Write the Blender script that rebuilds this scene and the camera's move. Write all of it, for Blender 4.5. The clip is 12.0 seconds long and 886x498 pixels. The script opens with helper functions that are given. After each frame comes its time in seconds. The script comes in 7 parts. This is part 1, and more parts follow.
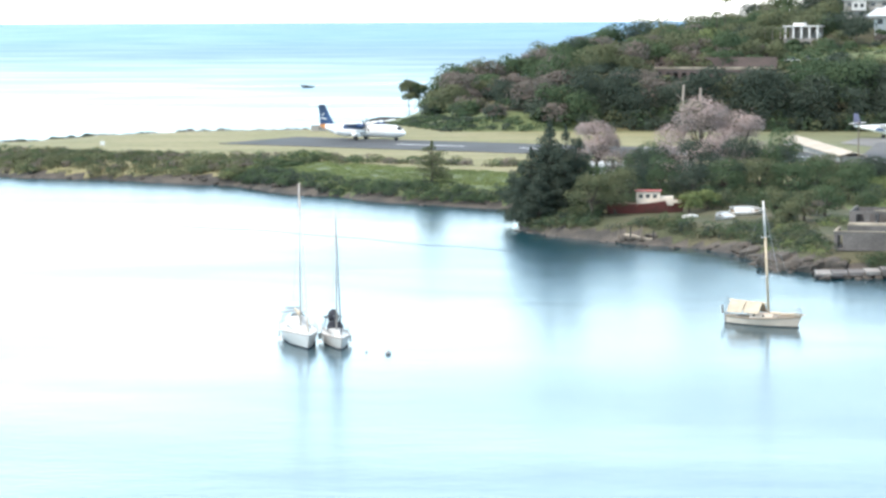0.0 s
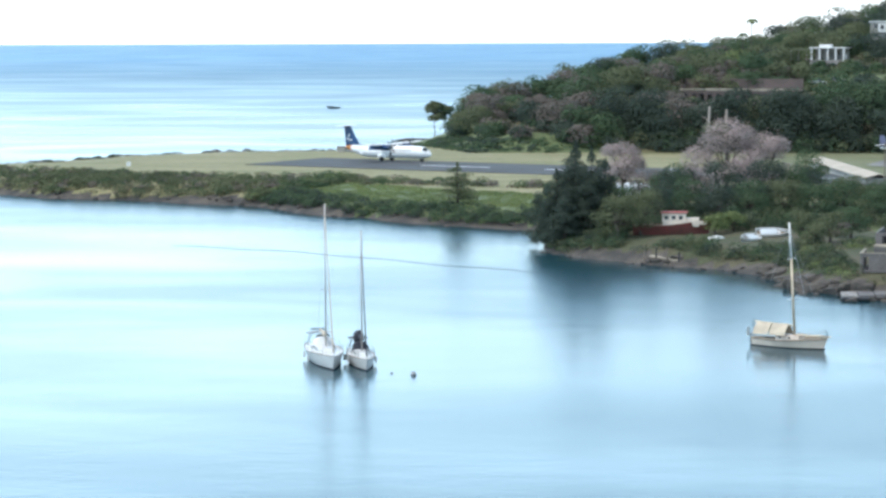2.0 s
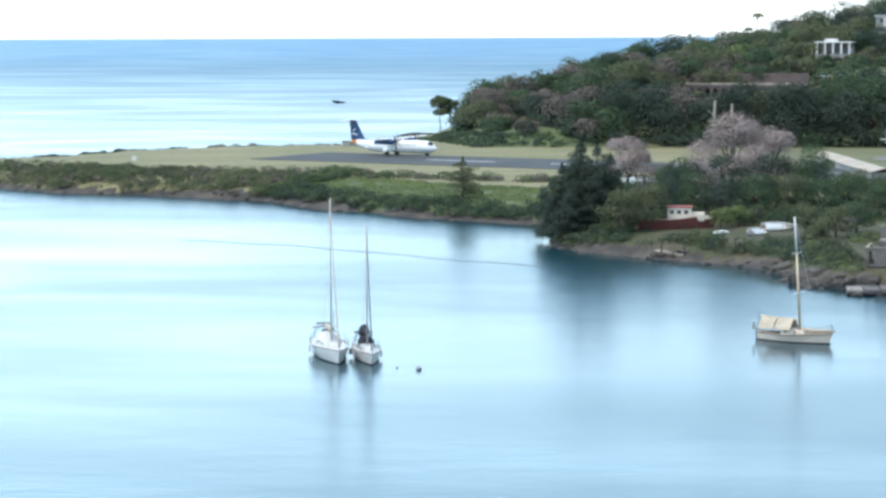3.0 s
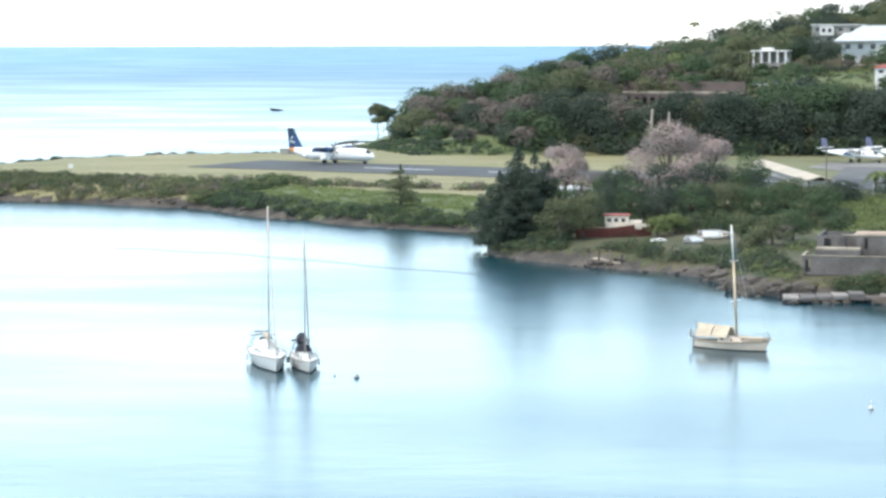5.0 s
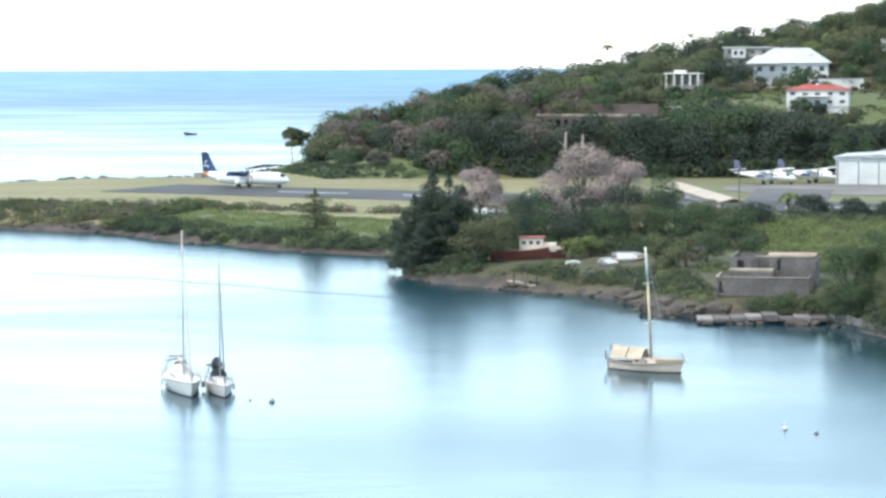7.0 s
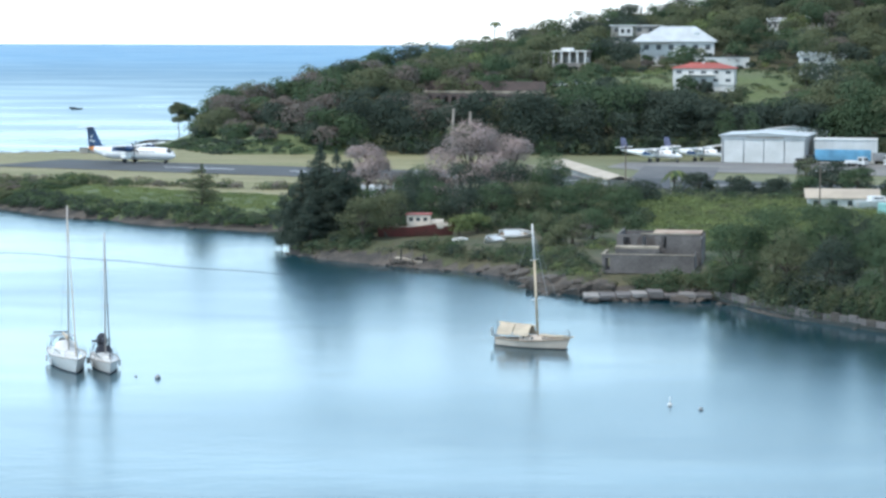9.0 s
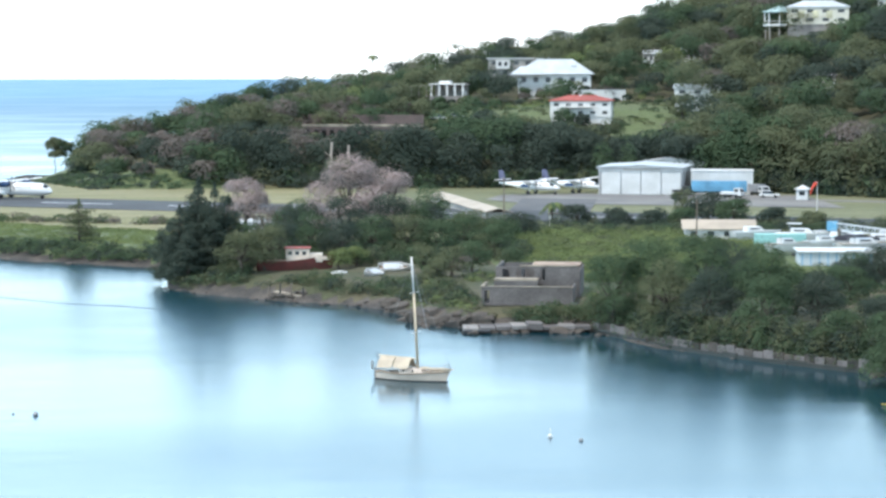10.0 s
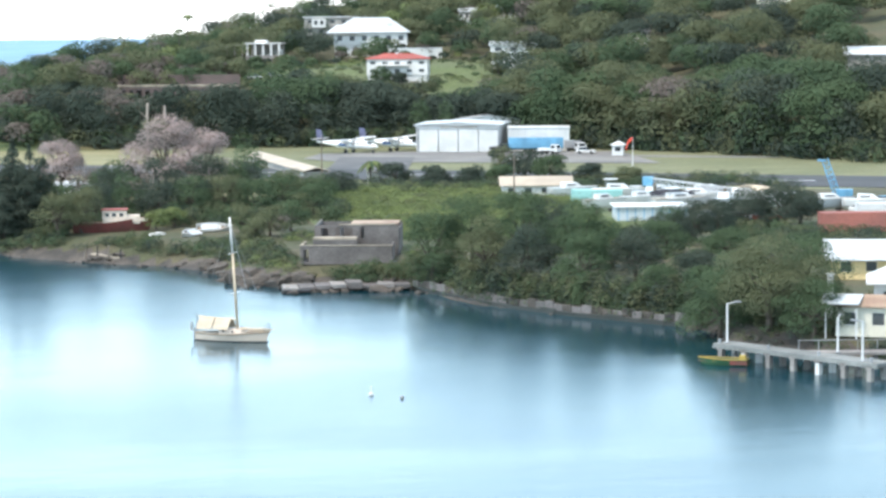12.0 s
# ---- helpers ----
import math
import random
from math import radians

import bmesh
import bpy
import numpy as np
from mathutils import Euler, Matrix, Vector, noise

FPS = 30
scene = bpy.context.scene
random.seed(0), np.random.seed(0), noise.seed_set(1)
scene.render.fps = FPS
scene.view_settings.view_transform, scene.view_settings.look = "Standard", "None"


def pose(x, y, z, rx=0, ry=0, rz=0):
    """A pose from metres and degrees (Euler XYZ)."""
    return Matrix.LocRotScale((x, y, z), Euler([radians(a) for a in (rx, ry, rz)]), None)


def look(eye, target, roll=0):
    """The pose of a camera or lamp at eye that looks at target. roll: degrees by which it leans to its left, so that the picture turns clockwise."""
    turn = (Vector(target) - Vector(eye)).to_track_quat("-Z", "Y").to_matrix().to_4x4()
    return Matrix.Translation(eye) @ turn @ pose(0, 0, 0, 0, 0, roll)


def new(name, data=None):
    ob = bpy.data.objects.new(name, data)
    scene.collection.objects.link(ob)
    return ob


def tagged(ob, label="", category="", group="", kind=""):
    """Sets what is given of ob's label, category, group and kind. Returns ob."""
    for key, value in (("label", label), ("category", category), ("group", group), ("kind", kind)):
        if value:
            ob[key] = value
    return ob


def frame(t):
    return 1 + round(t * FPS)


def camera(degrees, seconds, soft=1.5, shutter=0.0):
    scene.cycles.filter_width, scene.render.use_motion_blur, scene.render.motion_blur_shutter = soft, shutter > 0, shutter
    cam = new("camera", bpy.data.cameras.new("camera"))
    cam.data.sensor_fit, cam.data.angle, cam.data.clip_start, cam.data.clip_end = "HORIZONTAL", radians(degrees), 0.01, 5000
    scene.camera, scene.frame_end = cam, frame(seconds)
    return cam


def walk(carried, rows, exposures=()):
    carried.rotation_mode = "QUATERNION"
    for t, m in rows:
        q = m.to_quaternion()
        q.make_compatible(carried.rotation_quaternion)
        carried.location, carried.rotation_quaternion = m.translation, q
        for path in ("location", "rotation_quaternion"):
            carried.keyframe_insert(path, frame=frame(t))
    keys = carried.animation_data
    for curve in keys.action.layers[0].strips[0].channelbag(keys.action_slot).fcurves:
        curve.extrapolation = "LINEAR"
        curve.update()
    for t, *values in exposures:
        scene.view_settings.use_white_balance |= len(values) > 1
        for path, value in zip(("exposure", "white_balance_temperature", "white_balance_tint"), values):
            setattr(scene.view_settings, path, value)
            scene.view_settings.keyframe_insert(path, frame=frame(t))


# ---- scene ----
H = 32.0
cam = camera(20.66, 12.0, soft=2.8)


def aim(up, turn, roll):
    return pose(0, 0, H, up, 0, turn) @ pose(0, 0, 0, 0, 0, roll)


walk(cam, [
    (0.0, aim(84.299, 2.595, -0.275)), (0.5, aim(84.582, 2.732, -0.281)), (1.0, aim(84.552, 2.863, -0.221)),
    (1.5, aim(85.060, 3.185, -0.202)), (2.0, aim(84.800, 3.196, -0.223)), (2.5, aim(84.707, 3.479, -0.187)),
    (3.0, aim(84.669, 3.324, -0.239)), (3.2, aim(84.669, 3.177, -0.230)), (4.8, aim(84.813, 1.918, -0.120)),
    (5.0, aim(84.853, 1.851, -0.111)), (5.5, aim(84.621, 0.821, -0.111)), (6.0, aim(84.804, -0.222, -0.299)),
    (6.4, aim(85.331, 0.704, -0.484)), (6.5, aim(85.142, 0.0, -0.356)), (7.0, aim(85.394, -0.163, -0.252)),
    (7.2, aim(85.579, -1.569, 0.005)), (8.8, aim(84.333, -3.332, 0.055)), (9.0, aim(84.838, -2.831, 0.170)),
    (9.5, aim(85.167, -4.563, 0.056)), (10.0, aim(85.623, -5.686, -0.047)), (10.5, aim(85.479, -6.625, -0.202)),
    (11.0, aim(85.649, -7.121, -0.050)), (11.5, aim(85.760, -8.381, -0.048)), (12.0, aim(84.631, -9.966, -0.461)),
], exposures=[(0.0, 0.68, 6850, 12), (0.5, 0.75, 7100, 13), (1.0, 0.75, 7100, 13), (1.2, 0.6, 6800, 12), (1.5, 0.18, 6200, 9), (3.2, 0.15, 6200, 9), (4.8, 0.5, 6700, 11), (7.0, 0.48, 6650, 11), (9.0, 0.13, 6150, 9), (9.5, 0.08, 6000, 9), (10.0, 0.42, 6350, 10), (10.5, 0.6, 6500, 11), (11.0, 0.77, 6700, 12), (11.5, 0.91, 6800, 12), (12.0, 0.70, 6620, 11)])

# ---- world and sun ----
SUN_UP, SUN_TURN = 58.0, -128.0      # height over the horizon, bearing from straight ahead (minus: to the west)
world = bpy.data.worlds.new("world")
scene.world = world
world.use_nodes = True
wn, wl = world.node_tree.nodes, world.node_tree.links
wn.clear()


def wnode(kind, **given):
    n = wn.new(kind)
    for k, v in given.items():
        n.inputs[k].default_value = v
    return n


w_out = wn.new("ShaderNodeOutputWorld")
w_bg = wnode("ShaderNodeBackground", Strength=1.0)
w_co = wn.new("ShaderNodeTexCoord")
w_sep = wn.new("ShaderNodeSeparateXYZ")
wl.new(w_co.outputs["Generated"], w_sep.inputs[0])
w_sky = wn.new("ShaderNodeTexSky")
w_sky.sky_type = "NISHITA"
w_sky.sun_disc = False
w_sky.sun_elevation = radians(SUN_UP)
w_sky.sun_rotation = radians(SUN_TURN)
w_sky.air_density, w_sky.dust_density = 1.0, 1.5
w_gain = wn.new("ShaderNodeVectorMath")
w_gain.operation = "SCALE"
w_gain.inputs["Scale"].default_value = 0.12
wl.new(w_sky.outputs[0], w_gain.inputs[0])
# bright haze by the horizon and thin broken cloud above it
w_map = wn.new("ShaderNodeMapping")
w_map.inputs["Scale"].default_value = (1.0, 1.0, 3.0)
wl.new(w_co.outputs["Generated"], w_map.inputs[0])
w_noise = wnode("ShaderNodeTexNoise", Scale=2.6, Detail=6.0, Roughness=0.55)
wl.new(w_map.outputs[0], w_noise.inputs["Vector"])
w_cloud = wn.new("ShaderNodeMapRange")
for k, v in (("From Min", 0.40), ("From Max", 0.62), ("To Min", 0.25), ("To Max", 0.9)):
    w_cloud.inputs[k].default_value = v
wl.new(w_noise.outputs["Fac"], w_cloud.inputs["Value"])
w_mix = wn.new("ShaderNodeMix")
w_mix.data_type = "RGBA"
wl.new(w_cloud.outputs[0], w_mix.inputs["Factor"])
wl.new(w_gain.outputs[0], w_mix.inputs["A"])
w_mix.inputs["B"].default_value = (0.88, 0.96, 1.04, 1)
# extra sky glow added over the sea to the west, whitening the bay there
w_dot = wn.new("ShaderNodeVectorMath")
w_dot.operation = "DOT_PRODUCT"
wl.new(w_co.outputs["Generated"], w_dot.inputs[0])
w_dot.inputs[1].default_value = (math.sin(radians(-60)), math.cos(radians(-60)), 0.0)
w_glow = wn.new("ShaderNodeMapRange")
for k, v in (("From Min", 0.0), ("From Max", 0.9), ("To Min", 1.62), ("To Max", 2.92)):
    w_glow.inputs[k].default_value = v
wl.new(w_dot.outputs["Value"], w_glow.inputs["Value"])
def band(low, high):
    """1 below the lower height, 0 above the upper one (sines of the elevation)."""
    r = wn.new("ShaderNodeMapRange")
    for k, v in (("From Min", low), ("From Max", high), ("To Min", 1.0), ("To Max", 0.0)):
        r.inputs[k].default_value = v
    r.interpolation_type = "SMOOTHSTEP"
    wl.new(w_sep.outputs["Z"], r.inputs["Value"])
    return r.outputs[0]


def over(fac, under):
    m = wn.new("ShaderNodeMix")
    m.data_type = "RGBA"
    wl.new(fac, m.inputs["Factor"])
    if under is not None:
        wl.new(under, m.inputs["A"])
    return m


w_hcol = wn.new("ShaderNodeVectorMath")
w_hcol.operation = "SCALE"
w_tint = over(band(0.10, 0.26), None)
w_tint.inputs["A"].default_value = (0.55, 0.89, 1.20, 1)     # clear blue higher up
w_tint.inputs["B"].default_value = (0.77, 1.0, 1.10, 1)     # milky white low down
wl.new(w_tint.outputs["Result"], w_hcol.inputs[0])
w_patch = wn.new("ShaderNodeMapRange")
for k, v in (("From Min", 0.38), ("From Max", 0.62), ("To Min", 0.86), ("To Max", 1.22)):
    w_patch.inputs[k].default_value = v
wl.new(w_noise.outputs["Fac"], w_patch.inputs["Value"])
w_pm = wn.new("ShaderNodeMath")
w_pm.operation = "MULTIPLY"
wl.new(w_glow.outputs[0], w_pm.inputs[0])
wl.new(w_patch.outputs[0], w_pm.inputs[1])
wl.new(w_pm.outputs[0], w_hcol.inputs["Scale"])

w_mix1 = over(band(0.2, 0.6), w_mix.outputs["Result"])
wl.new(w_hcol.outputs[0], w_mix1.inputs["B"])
w_mix2 = over(band(0.018, 0.045), w_mix1.outputs["Result"])
w_mix2.inputs["B"].default_value = (1.25, 1.32, 1.34, 1)
wl.new(w_mix2.outputs["Result"], w_bg.inputs["Color"])
wl.new(w_bg.outputs[0], w_out.inputs[0])

sun_data = bpy.data.lights.new("sun", "SUN")
sun_data.energy, sun_data.angle, sun_data.color = 2.5, radians(9), (1.0, 0.965, 0.91)
sun = new("sun", sun_data)
sa, se = radians(SUN_TURN), radians(SUN_UP)
sun.matrix_world = look((math.sin(sa) * math.cos(se) * 300, math.cos(sa) * math.cos(se) * 300, math.sin(se) * 300), (0, 0, 0))


# ---- materials ----
def mat(name, colour, rough=0.7, metal=0.0, vary=0.12, scale=1.0, second=None, bump=0.0, island=False, each=False, stretch=(1, 1, 1), spec=0.5, fine=6.0):
    """A surface whose colour drifts by coarse stains and fine grain, at real size."""
    m = bpy.data.materials.new(name)
    m.use_nodes = True
    n, l = m.node_tree.nodes, m.node_tree.links
    b = n["Principled BSDF"]
    b.inputs["Roughness"].default_value, b.inputs["Metallic"].default_value = rough, metal
    b.inputs["Specular IOR Level"].default_value = spec
    co = n.new("ShaderNodeTexCoord")
    mp = n.new("ShaderNodeMapping")
    mp.inputs["Scale"].default_value = stretch
    l.new(co.outputs["Object"], mp.inputs[0])
    big = n.new("ShaderNodeTexNoise")
    big.inputs["Scale"].default_value, big.inputs["Detail"].default_value = 0.35 * scale, 5
    small = n.new("ShaderNodeTexNoise")
    small.inputs["Scale"].default_value, small.inputs["Detail"].default_value = fine * scale, 4
    l.new(mp.outputs[0], big.inputs["Vector"])
    l.new(mp.outputs[0], small.inputs["Vector"])
    mix = n.new("ShaderNodeMix")
    mix.data_type = "RGBA"
    mix.inputs["A"].default_value = (*colour, 1)
    mix.inputs["B"].default_value = (*(second or [c * 0.6 for c in colour]), 1)
    ramp = n.new("ShaderNodeMapRange")
    for k, v in (("From Min", 0.38), ("From Max", 0.62)):
        ramp.inputs[k].default_value = v
    l.new(big.outputs["Fac"], ramp.inputs["Value"])
    l.new(ramp.outputs[0], mix.inputs["Factor"])
    hsv = n.new("ShaderNodeHueSaturation")
    l.new(mix.outputs["Result"], hsv.inputs["Color"])
    val = n.new("ShaderNodeMapRange")
    for k, v in (("From Min", 0.3), ("From Max", 0.7), ("To Min", 1 - vary), ("To Max", 1 + vary)):
        val.inputs[k].default_value = v
    l.new(small.outputs["Fac"], val.inputs["Value"])
    out = val.outputs[0]
    if island or each:
        if island:
            src = n.new("ShaderNodeNewGeometry").outputs["Random Per Island"]
        else:
            src = n.new("ShaderNodeObjectInfo").outputs["Random"]
        rnd = n.new("ShaderNodeMapRange")
        for k, v in (("To Min", 0.90), ("To Max", 1.10)):
            rnd.inputs[k].default_value = v
        l.new(src, rnd.inputs["Value"])
        mul = n.new("ShaderNodeMath")
        mul.operation = "MULTIPLY"
        l.new(out, mul.inputs[0])
        l.new(rnd.outputs[0], mul.inputs[1])
        out = mul.outputs[0]
    l.new(out, hsv.inputs["Value"])
    l.new(hsv.outputs[0], b.inputs["Base Color"])
    if bump:
        bp = n.new("ShaderNodeBump")
        bp.inputs["Strength"].default_value, bp.inputs["Distance"].default_value = 0.6, bump
        l.new(small.outputs["Fac"], bp.inputs["Height"])
        l.new(bp.outputs[0], b.inputs["Normal"])
    return m


def leaf(name, colour, second):
    """Matt foliage that lets some light through."""
    m = mat(name, colour, rough=0.8, vary=0.12, scale=0.25, second=second, island=True, spec=0.0)
    n, l = m.node_tree.nodes, m.node_tree.links
    b = n["Principled BSDF"]
    src = b.inputs["Base Color"].links[0].from_socket
    n.remove(b)
    df, tl, mx = n.new("ShaderNodeBsdfDiffuse"), n.new("ShaderNodeBsdfTranslucent"), n.new("ShaderNodeMixShader")
    mx.inputs[0].default_value = 0.38
    for k, sh in enumerate((df, tl)):
        l.new(src, sh.inputs["Color"])
        l.new(sh.outputs[0], mx.inputs[k + 1])
    l.new(mx.outputs[0], n["Material Output"].inputs["Surface"])
    return m


M_LEAF = [leaf("leaf_dark", (0.078, 0.099, 0.077), (0.058, 0.076, 0.062)),
          leaf("leaf_green", (0.096, 0.136, 0.076), (0.072, 0.106, 0.064)),
          leaf("leaf_olive", (0.150, 0.164, 0.094), (0.114, 0.130, 0.080)),
          leaf("leaf_light", (0.200, 0.240, 0.104), (0.158, 0.198, 0.090)),
          leaf("leaf_brown", (0.195, 0.168, 0.150), (0.150, 0.136, 0.120)),
          leaf("blossom_pink", (0.46, 0.37, 0.350), (0.31, 0.262, 0.248))]
M_BARK = mat("bark", (0.085, 0.070, 0.056), 0.9, bump=0.03, scale=2)
M_GRASS = mat("dry_grass", (0.235, 0.210, 0.110), 0.95, vary=0.25, scale=0.12, second=(0.175, 0.170, 0.078), bump=0.05, stretch=(1, 2.5, 1))
M_SOIL = mat("soil_and_undergrowth", (0.060, 0.066, 0.032), 0.95, vary=0.3, scale=0.3, second=(0.09, 0.08, 0.045), bump=0.1)
M_ROCK = mat("rock", (0.098, 0.082, 0.068), 0.9, vary=0.35, scale=0.8, second=(0.040, 0.036, 0.032), bump=0.12)
M_DARKROCK = mat("dark_headland_rock", (0.050, 0.042, 0.040), 0.9, vary=0.35, scale=0.5, second=(0.032, 0.028, 0.028), bump=0.15)
M_MOWN = mat("mown_airfield_grass", (0.165, 0.165, 0.085), 0.95, vary=0.25, scale=0.15, second=(0.125, 0.135, 0.065), bump=0.05, stretch=(1, 2.5, 1))
M_LAWN = mat("green_lawn", (0.108, 0.130, 0.062), 0.95, vary=0.25, scale=0.2, second=(0.10, 0.13, 0.05), bump=0.05)
M_ASPHALT = mat("asphalt", (0.062, 0.063, 0.068), 0.85, vary=0.12, scale=0.3, second=(0.045, 0.046, 0.05), stretch=(1, 1, 1))
M_APRON = mat("apron_concrete", (0.21, 0.20, 0.185), 0.9, vary=0.12, scale=0.2, second=(0.15, 0.145, 0.14))
M_TARMAC = mat("worn_tarmac", (0.115, 0.112, 0.112), 0.9, vary=0.12, scale=0.25, second=(0.085, 0.084, 0.086))
M_WHITE = mat("white_paint", (0.63, 0.63, 0.62), 0.5, vary=0.06, scale=0.8, second=(0.54, 0.54, 0.525))
M_CONC = mat("weathered_concrete", (0.29, 0.27, 0.25), 0.9, vary=0.15, scale=0.7, second=(0.19, 0.175, 0.165), bump=0.02)


def water_material():
    m = bpy.data.materials.new("sea_water")
    m.use_nodes = True
    n, l = m.node_tree.nodes, m.node_tree.links
    b = n["Principled BSDF"]
    b.inputs["Base Color"].default_value = (0.005, 0.036, 0.050, 1)
    b.inputs["IOR"].default_value = 1.333
    co = n.new("ShaderNodeTexCoord")

    def nz(scale, stretch, detail, dist=0.0):
        mp = n.new("ShaderNodeMapping")
        mp.inputs["Scale"].default_value = stretch
        l.new(co.outputs["Object"], mp.inputs[0])
        t = n.new("ShaderNodeTexNoise")
        t.inputs["Scale"].default_value, t.inputs["Detail"].default_value, t.inputs["Distortion"].default_value = scale, detail, dist
        l.new(mp.outputs[0], t.inputs["Vector"])
        return t.outputs["Fac"]
    slick = nz(0.018, (0.55, 1.3, 1), 4, 0.6)      # wind lanes and slicks
    ripple = nz(0.9, (0.7, 1.6, 1), 3)
    swell = nz(0.12, (0.6, 1.6, 1), 3)
    r = n.new("ShaderNodeMapRange")
    for k, v in (("From Min", 0.35), ("From Max", 0.65), ("To Min", 0.18), ("To Max", 0.27)):
        r.inputs[k].default_value = v
    l.new(slick, r.inputs["Value"])
    # the open sea is ruffled, the bay is calm
    far = n.new("ShaderNodeSeparateXYZ")
    l.new(co.outputs["Object"], far.inputs[0])
    fr = n.new("ShaderNodeMapRange")
    for k, v in (("From Min", 520), ("From Max", 1700), ("To Min", 0.0), ("To Max", 0.205)):
        fr.inputs[k].default_value = v
    l.new(far.outputs["Y"], fr.inputs["Value"])
    add = n.new("ShaderNodeMath")
    l.new(r.outputs[0], add.inputs[0])
    l.new(fr.outputs[0], add.inputs[1])
    # smoother under the sheltered banks
    still = n.new("ShaderNodeAttribute")
    still.attribute_name = "still"
    calm = n.new("ShaderNodeMix")
    calm.inputs["B"].default_value = 0.07
    l.new(still.outputs["Fac"], calm.inputs["Factor"])
    l.new(add.outputs[0], calm.inputs["A"])
    l.new(calm.outputs["Result"], b.inputs["Roughness"])
    less = n.new("ShaderNodeMapRange")
    less.inputs["To Min"].default_value, less.inputs["To Max"].default_value = 0.12, 0.03
    l.new(still.outputs["Fac"], less.inputs["Value"])
    # bluer offshore than in the shallow bay; the blue partly stands for reflected sky
    deep = n.new("ShaderNodeMapRange")
    for k, v in (("From Min", 750), ("From Max", 2600)):
        deep.inputs[k].default_value = v
    l.new(far.outputs["Y"], deep.inputs["Value"])
    hue = n.new("ShaderNodeMix")
    hue.data_type = "RGBA"
    hue.inputs["A"].default_value = (0.005, 0.036, 0.050, 1)
    hue.inputs["B"].default_value = (0.012, 0.12, 0.25, 1)
    l.new(deep.outputs[0], hue.inputs["Factor"])
    l.new(hue.outputs["Result"], b.inputs["Base Color"])
    b1, b2 = n.new("ShaderNodeBump"), n.new("ShaderNodeBump")
    b1.inputs["Strength"].default_value, b1.inputs["Distance"].default_value = 0.22, 0.10
    b2.inputs["Strength"].default_value, b2.inputs["Distance"].default_value = 0.12, 0.4
    l.new(ripple, b1.inputs["Height"])
    l.new(swell, b2.inputs["Height"])
    l.new(less.outputs[0], b2.inputs["Strength"])
    l.new(b1.outputs[0], b2.inputs["Normal"])
    l.new(b2.outputs[0], b.inputs["Normal"])
    return m


M_WATER = water_material()


# ---- mesh helpers ----
def mesh(name, verts, faces, mats, index=None, smooth=False):
    me = bpy.data.meshes.new(name)
    me.from_pydata(verts, [], faces)
    for m in mats:
        me.materials.append(m)
    if index is not None:
        me.polygons.foreach_set("material_index", index)
    if smooth:
        me.polygons.foreach_set("use_smooth", [True] * len(me.polygons))
    me.update()
    return me


def sprays(name, pts, mats, index=None):
    """Loose leaf sprays, n x 4 x 3: three corners each, and the way the crown faces there."""
    n = len(pts)
    me = bpy.data.meshes.new(name)
    me.vertices.add(n * 3)
    me.vertices.foreach_set("co", np.ascontiguousarray(pts[:, :3], dtype=np.float32).ravel())
    me.loops.add(n * 3)
    me.loops.foreach_set("vertex_index", np.arange(n * 3, dtype=np.int32))
    me.polygons.add(n)
    me.polygons.foreach_set("loop_start", np.arange(n, dtype=np.int32) * 3)
    for m in mats:
        me.materials.append(m)
    if index is not None:
        me.polygons.foreach_set("material_index", np.asarray(index, dtype=np.int32))
    me.update()
    me.validate()
    nor = me.attributes.new("custom_normal", "FLOAT_VECTOR", "POINT")
    nor.data.foreach_set("vector", np.repeat(pts[:, 3], 3, axis=0).astype(np.float32).ravel())
    return me


# ---- the lie of the land ----
SHORE = [(-190, 512), (-150, 488), (-116, 470), (-102, 457), (-78, 447), (-58, 436), (-48, 420), (-28, 398), (-8, 383), (-3, 366),
         (-4.6, 347), (-0.5, 338.5), (9, 328.5), (16.5, 322), (24, 314), (26, 301), (29, 294), (35, 290), (46, 286), (52, 268.5), (59, 256),
         (65, 248.5), (70, 242), (69, 230), (73, 221), (81, 214), (92, 203), (110, 185), (125, 120), (700, 120), (700, 1200), (180, 1100),
         (60, 860), (0, 730), (-36, 672), (-46, 640), (-61, 596), (-89, 588), (-112, 568), (-124, 543), (-140, 528), (-175, 528)]
FOOT = [(-52, 660), (-40, 606), (-24, 565), (60, 562), (108, 560), (126, 536), (142, 516), (170, 462), (230, 400), (400, 250)]


def to_line(px, py, line, closed=False):
    """Distance to a line of points, and the side: positive to its left."""
    best = np.full(px.shape, 1e9)
    side = np.zeros(px.shape)
    for k in range(len(line) - (0 if closed else 1)):
        (ax, ay), (bx, by) = line[k], line[(k + 1) % len(line)]
        dx, dy = bx - ax, by - ay
        s = np.clip(((px - ax) * dx + (py - ay) * dy) / (dx * dx + dy * dy), 0, 1)
        d = np.hypot(px - ax - s * dx, py - ay - s * dy)
        near = d < best
        best = np.where(near, d, best)
        side = np.where(near, np.sign(dx * (py - ay) - dy * (px - ax)), side)
    return best, side


def inside(px, py, poly):
    hit = np.zeros(px.shape, bool)
    for k in range(len(poly)):
        (ax, ay), (bx, by) = poly[k], poly[(k + 1) % len(poly)]
        cross = (ay > py) != (by > py)
        hit ^= cross & (px < (bx - ax) * (py - ay) / (by - ay + 1e-12) + ax)
    return hit


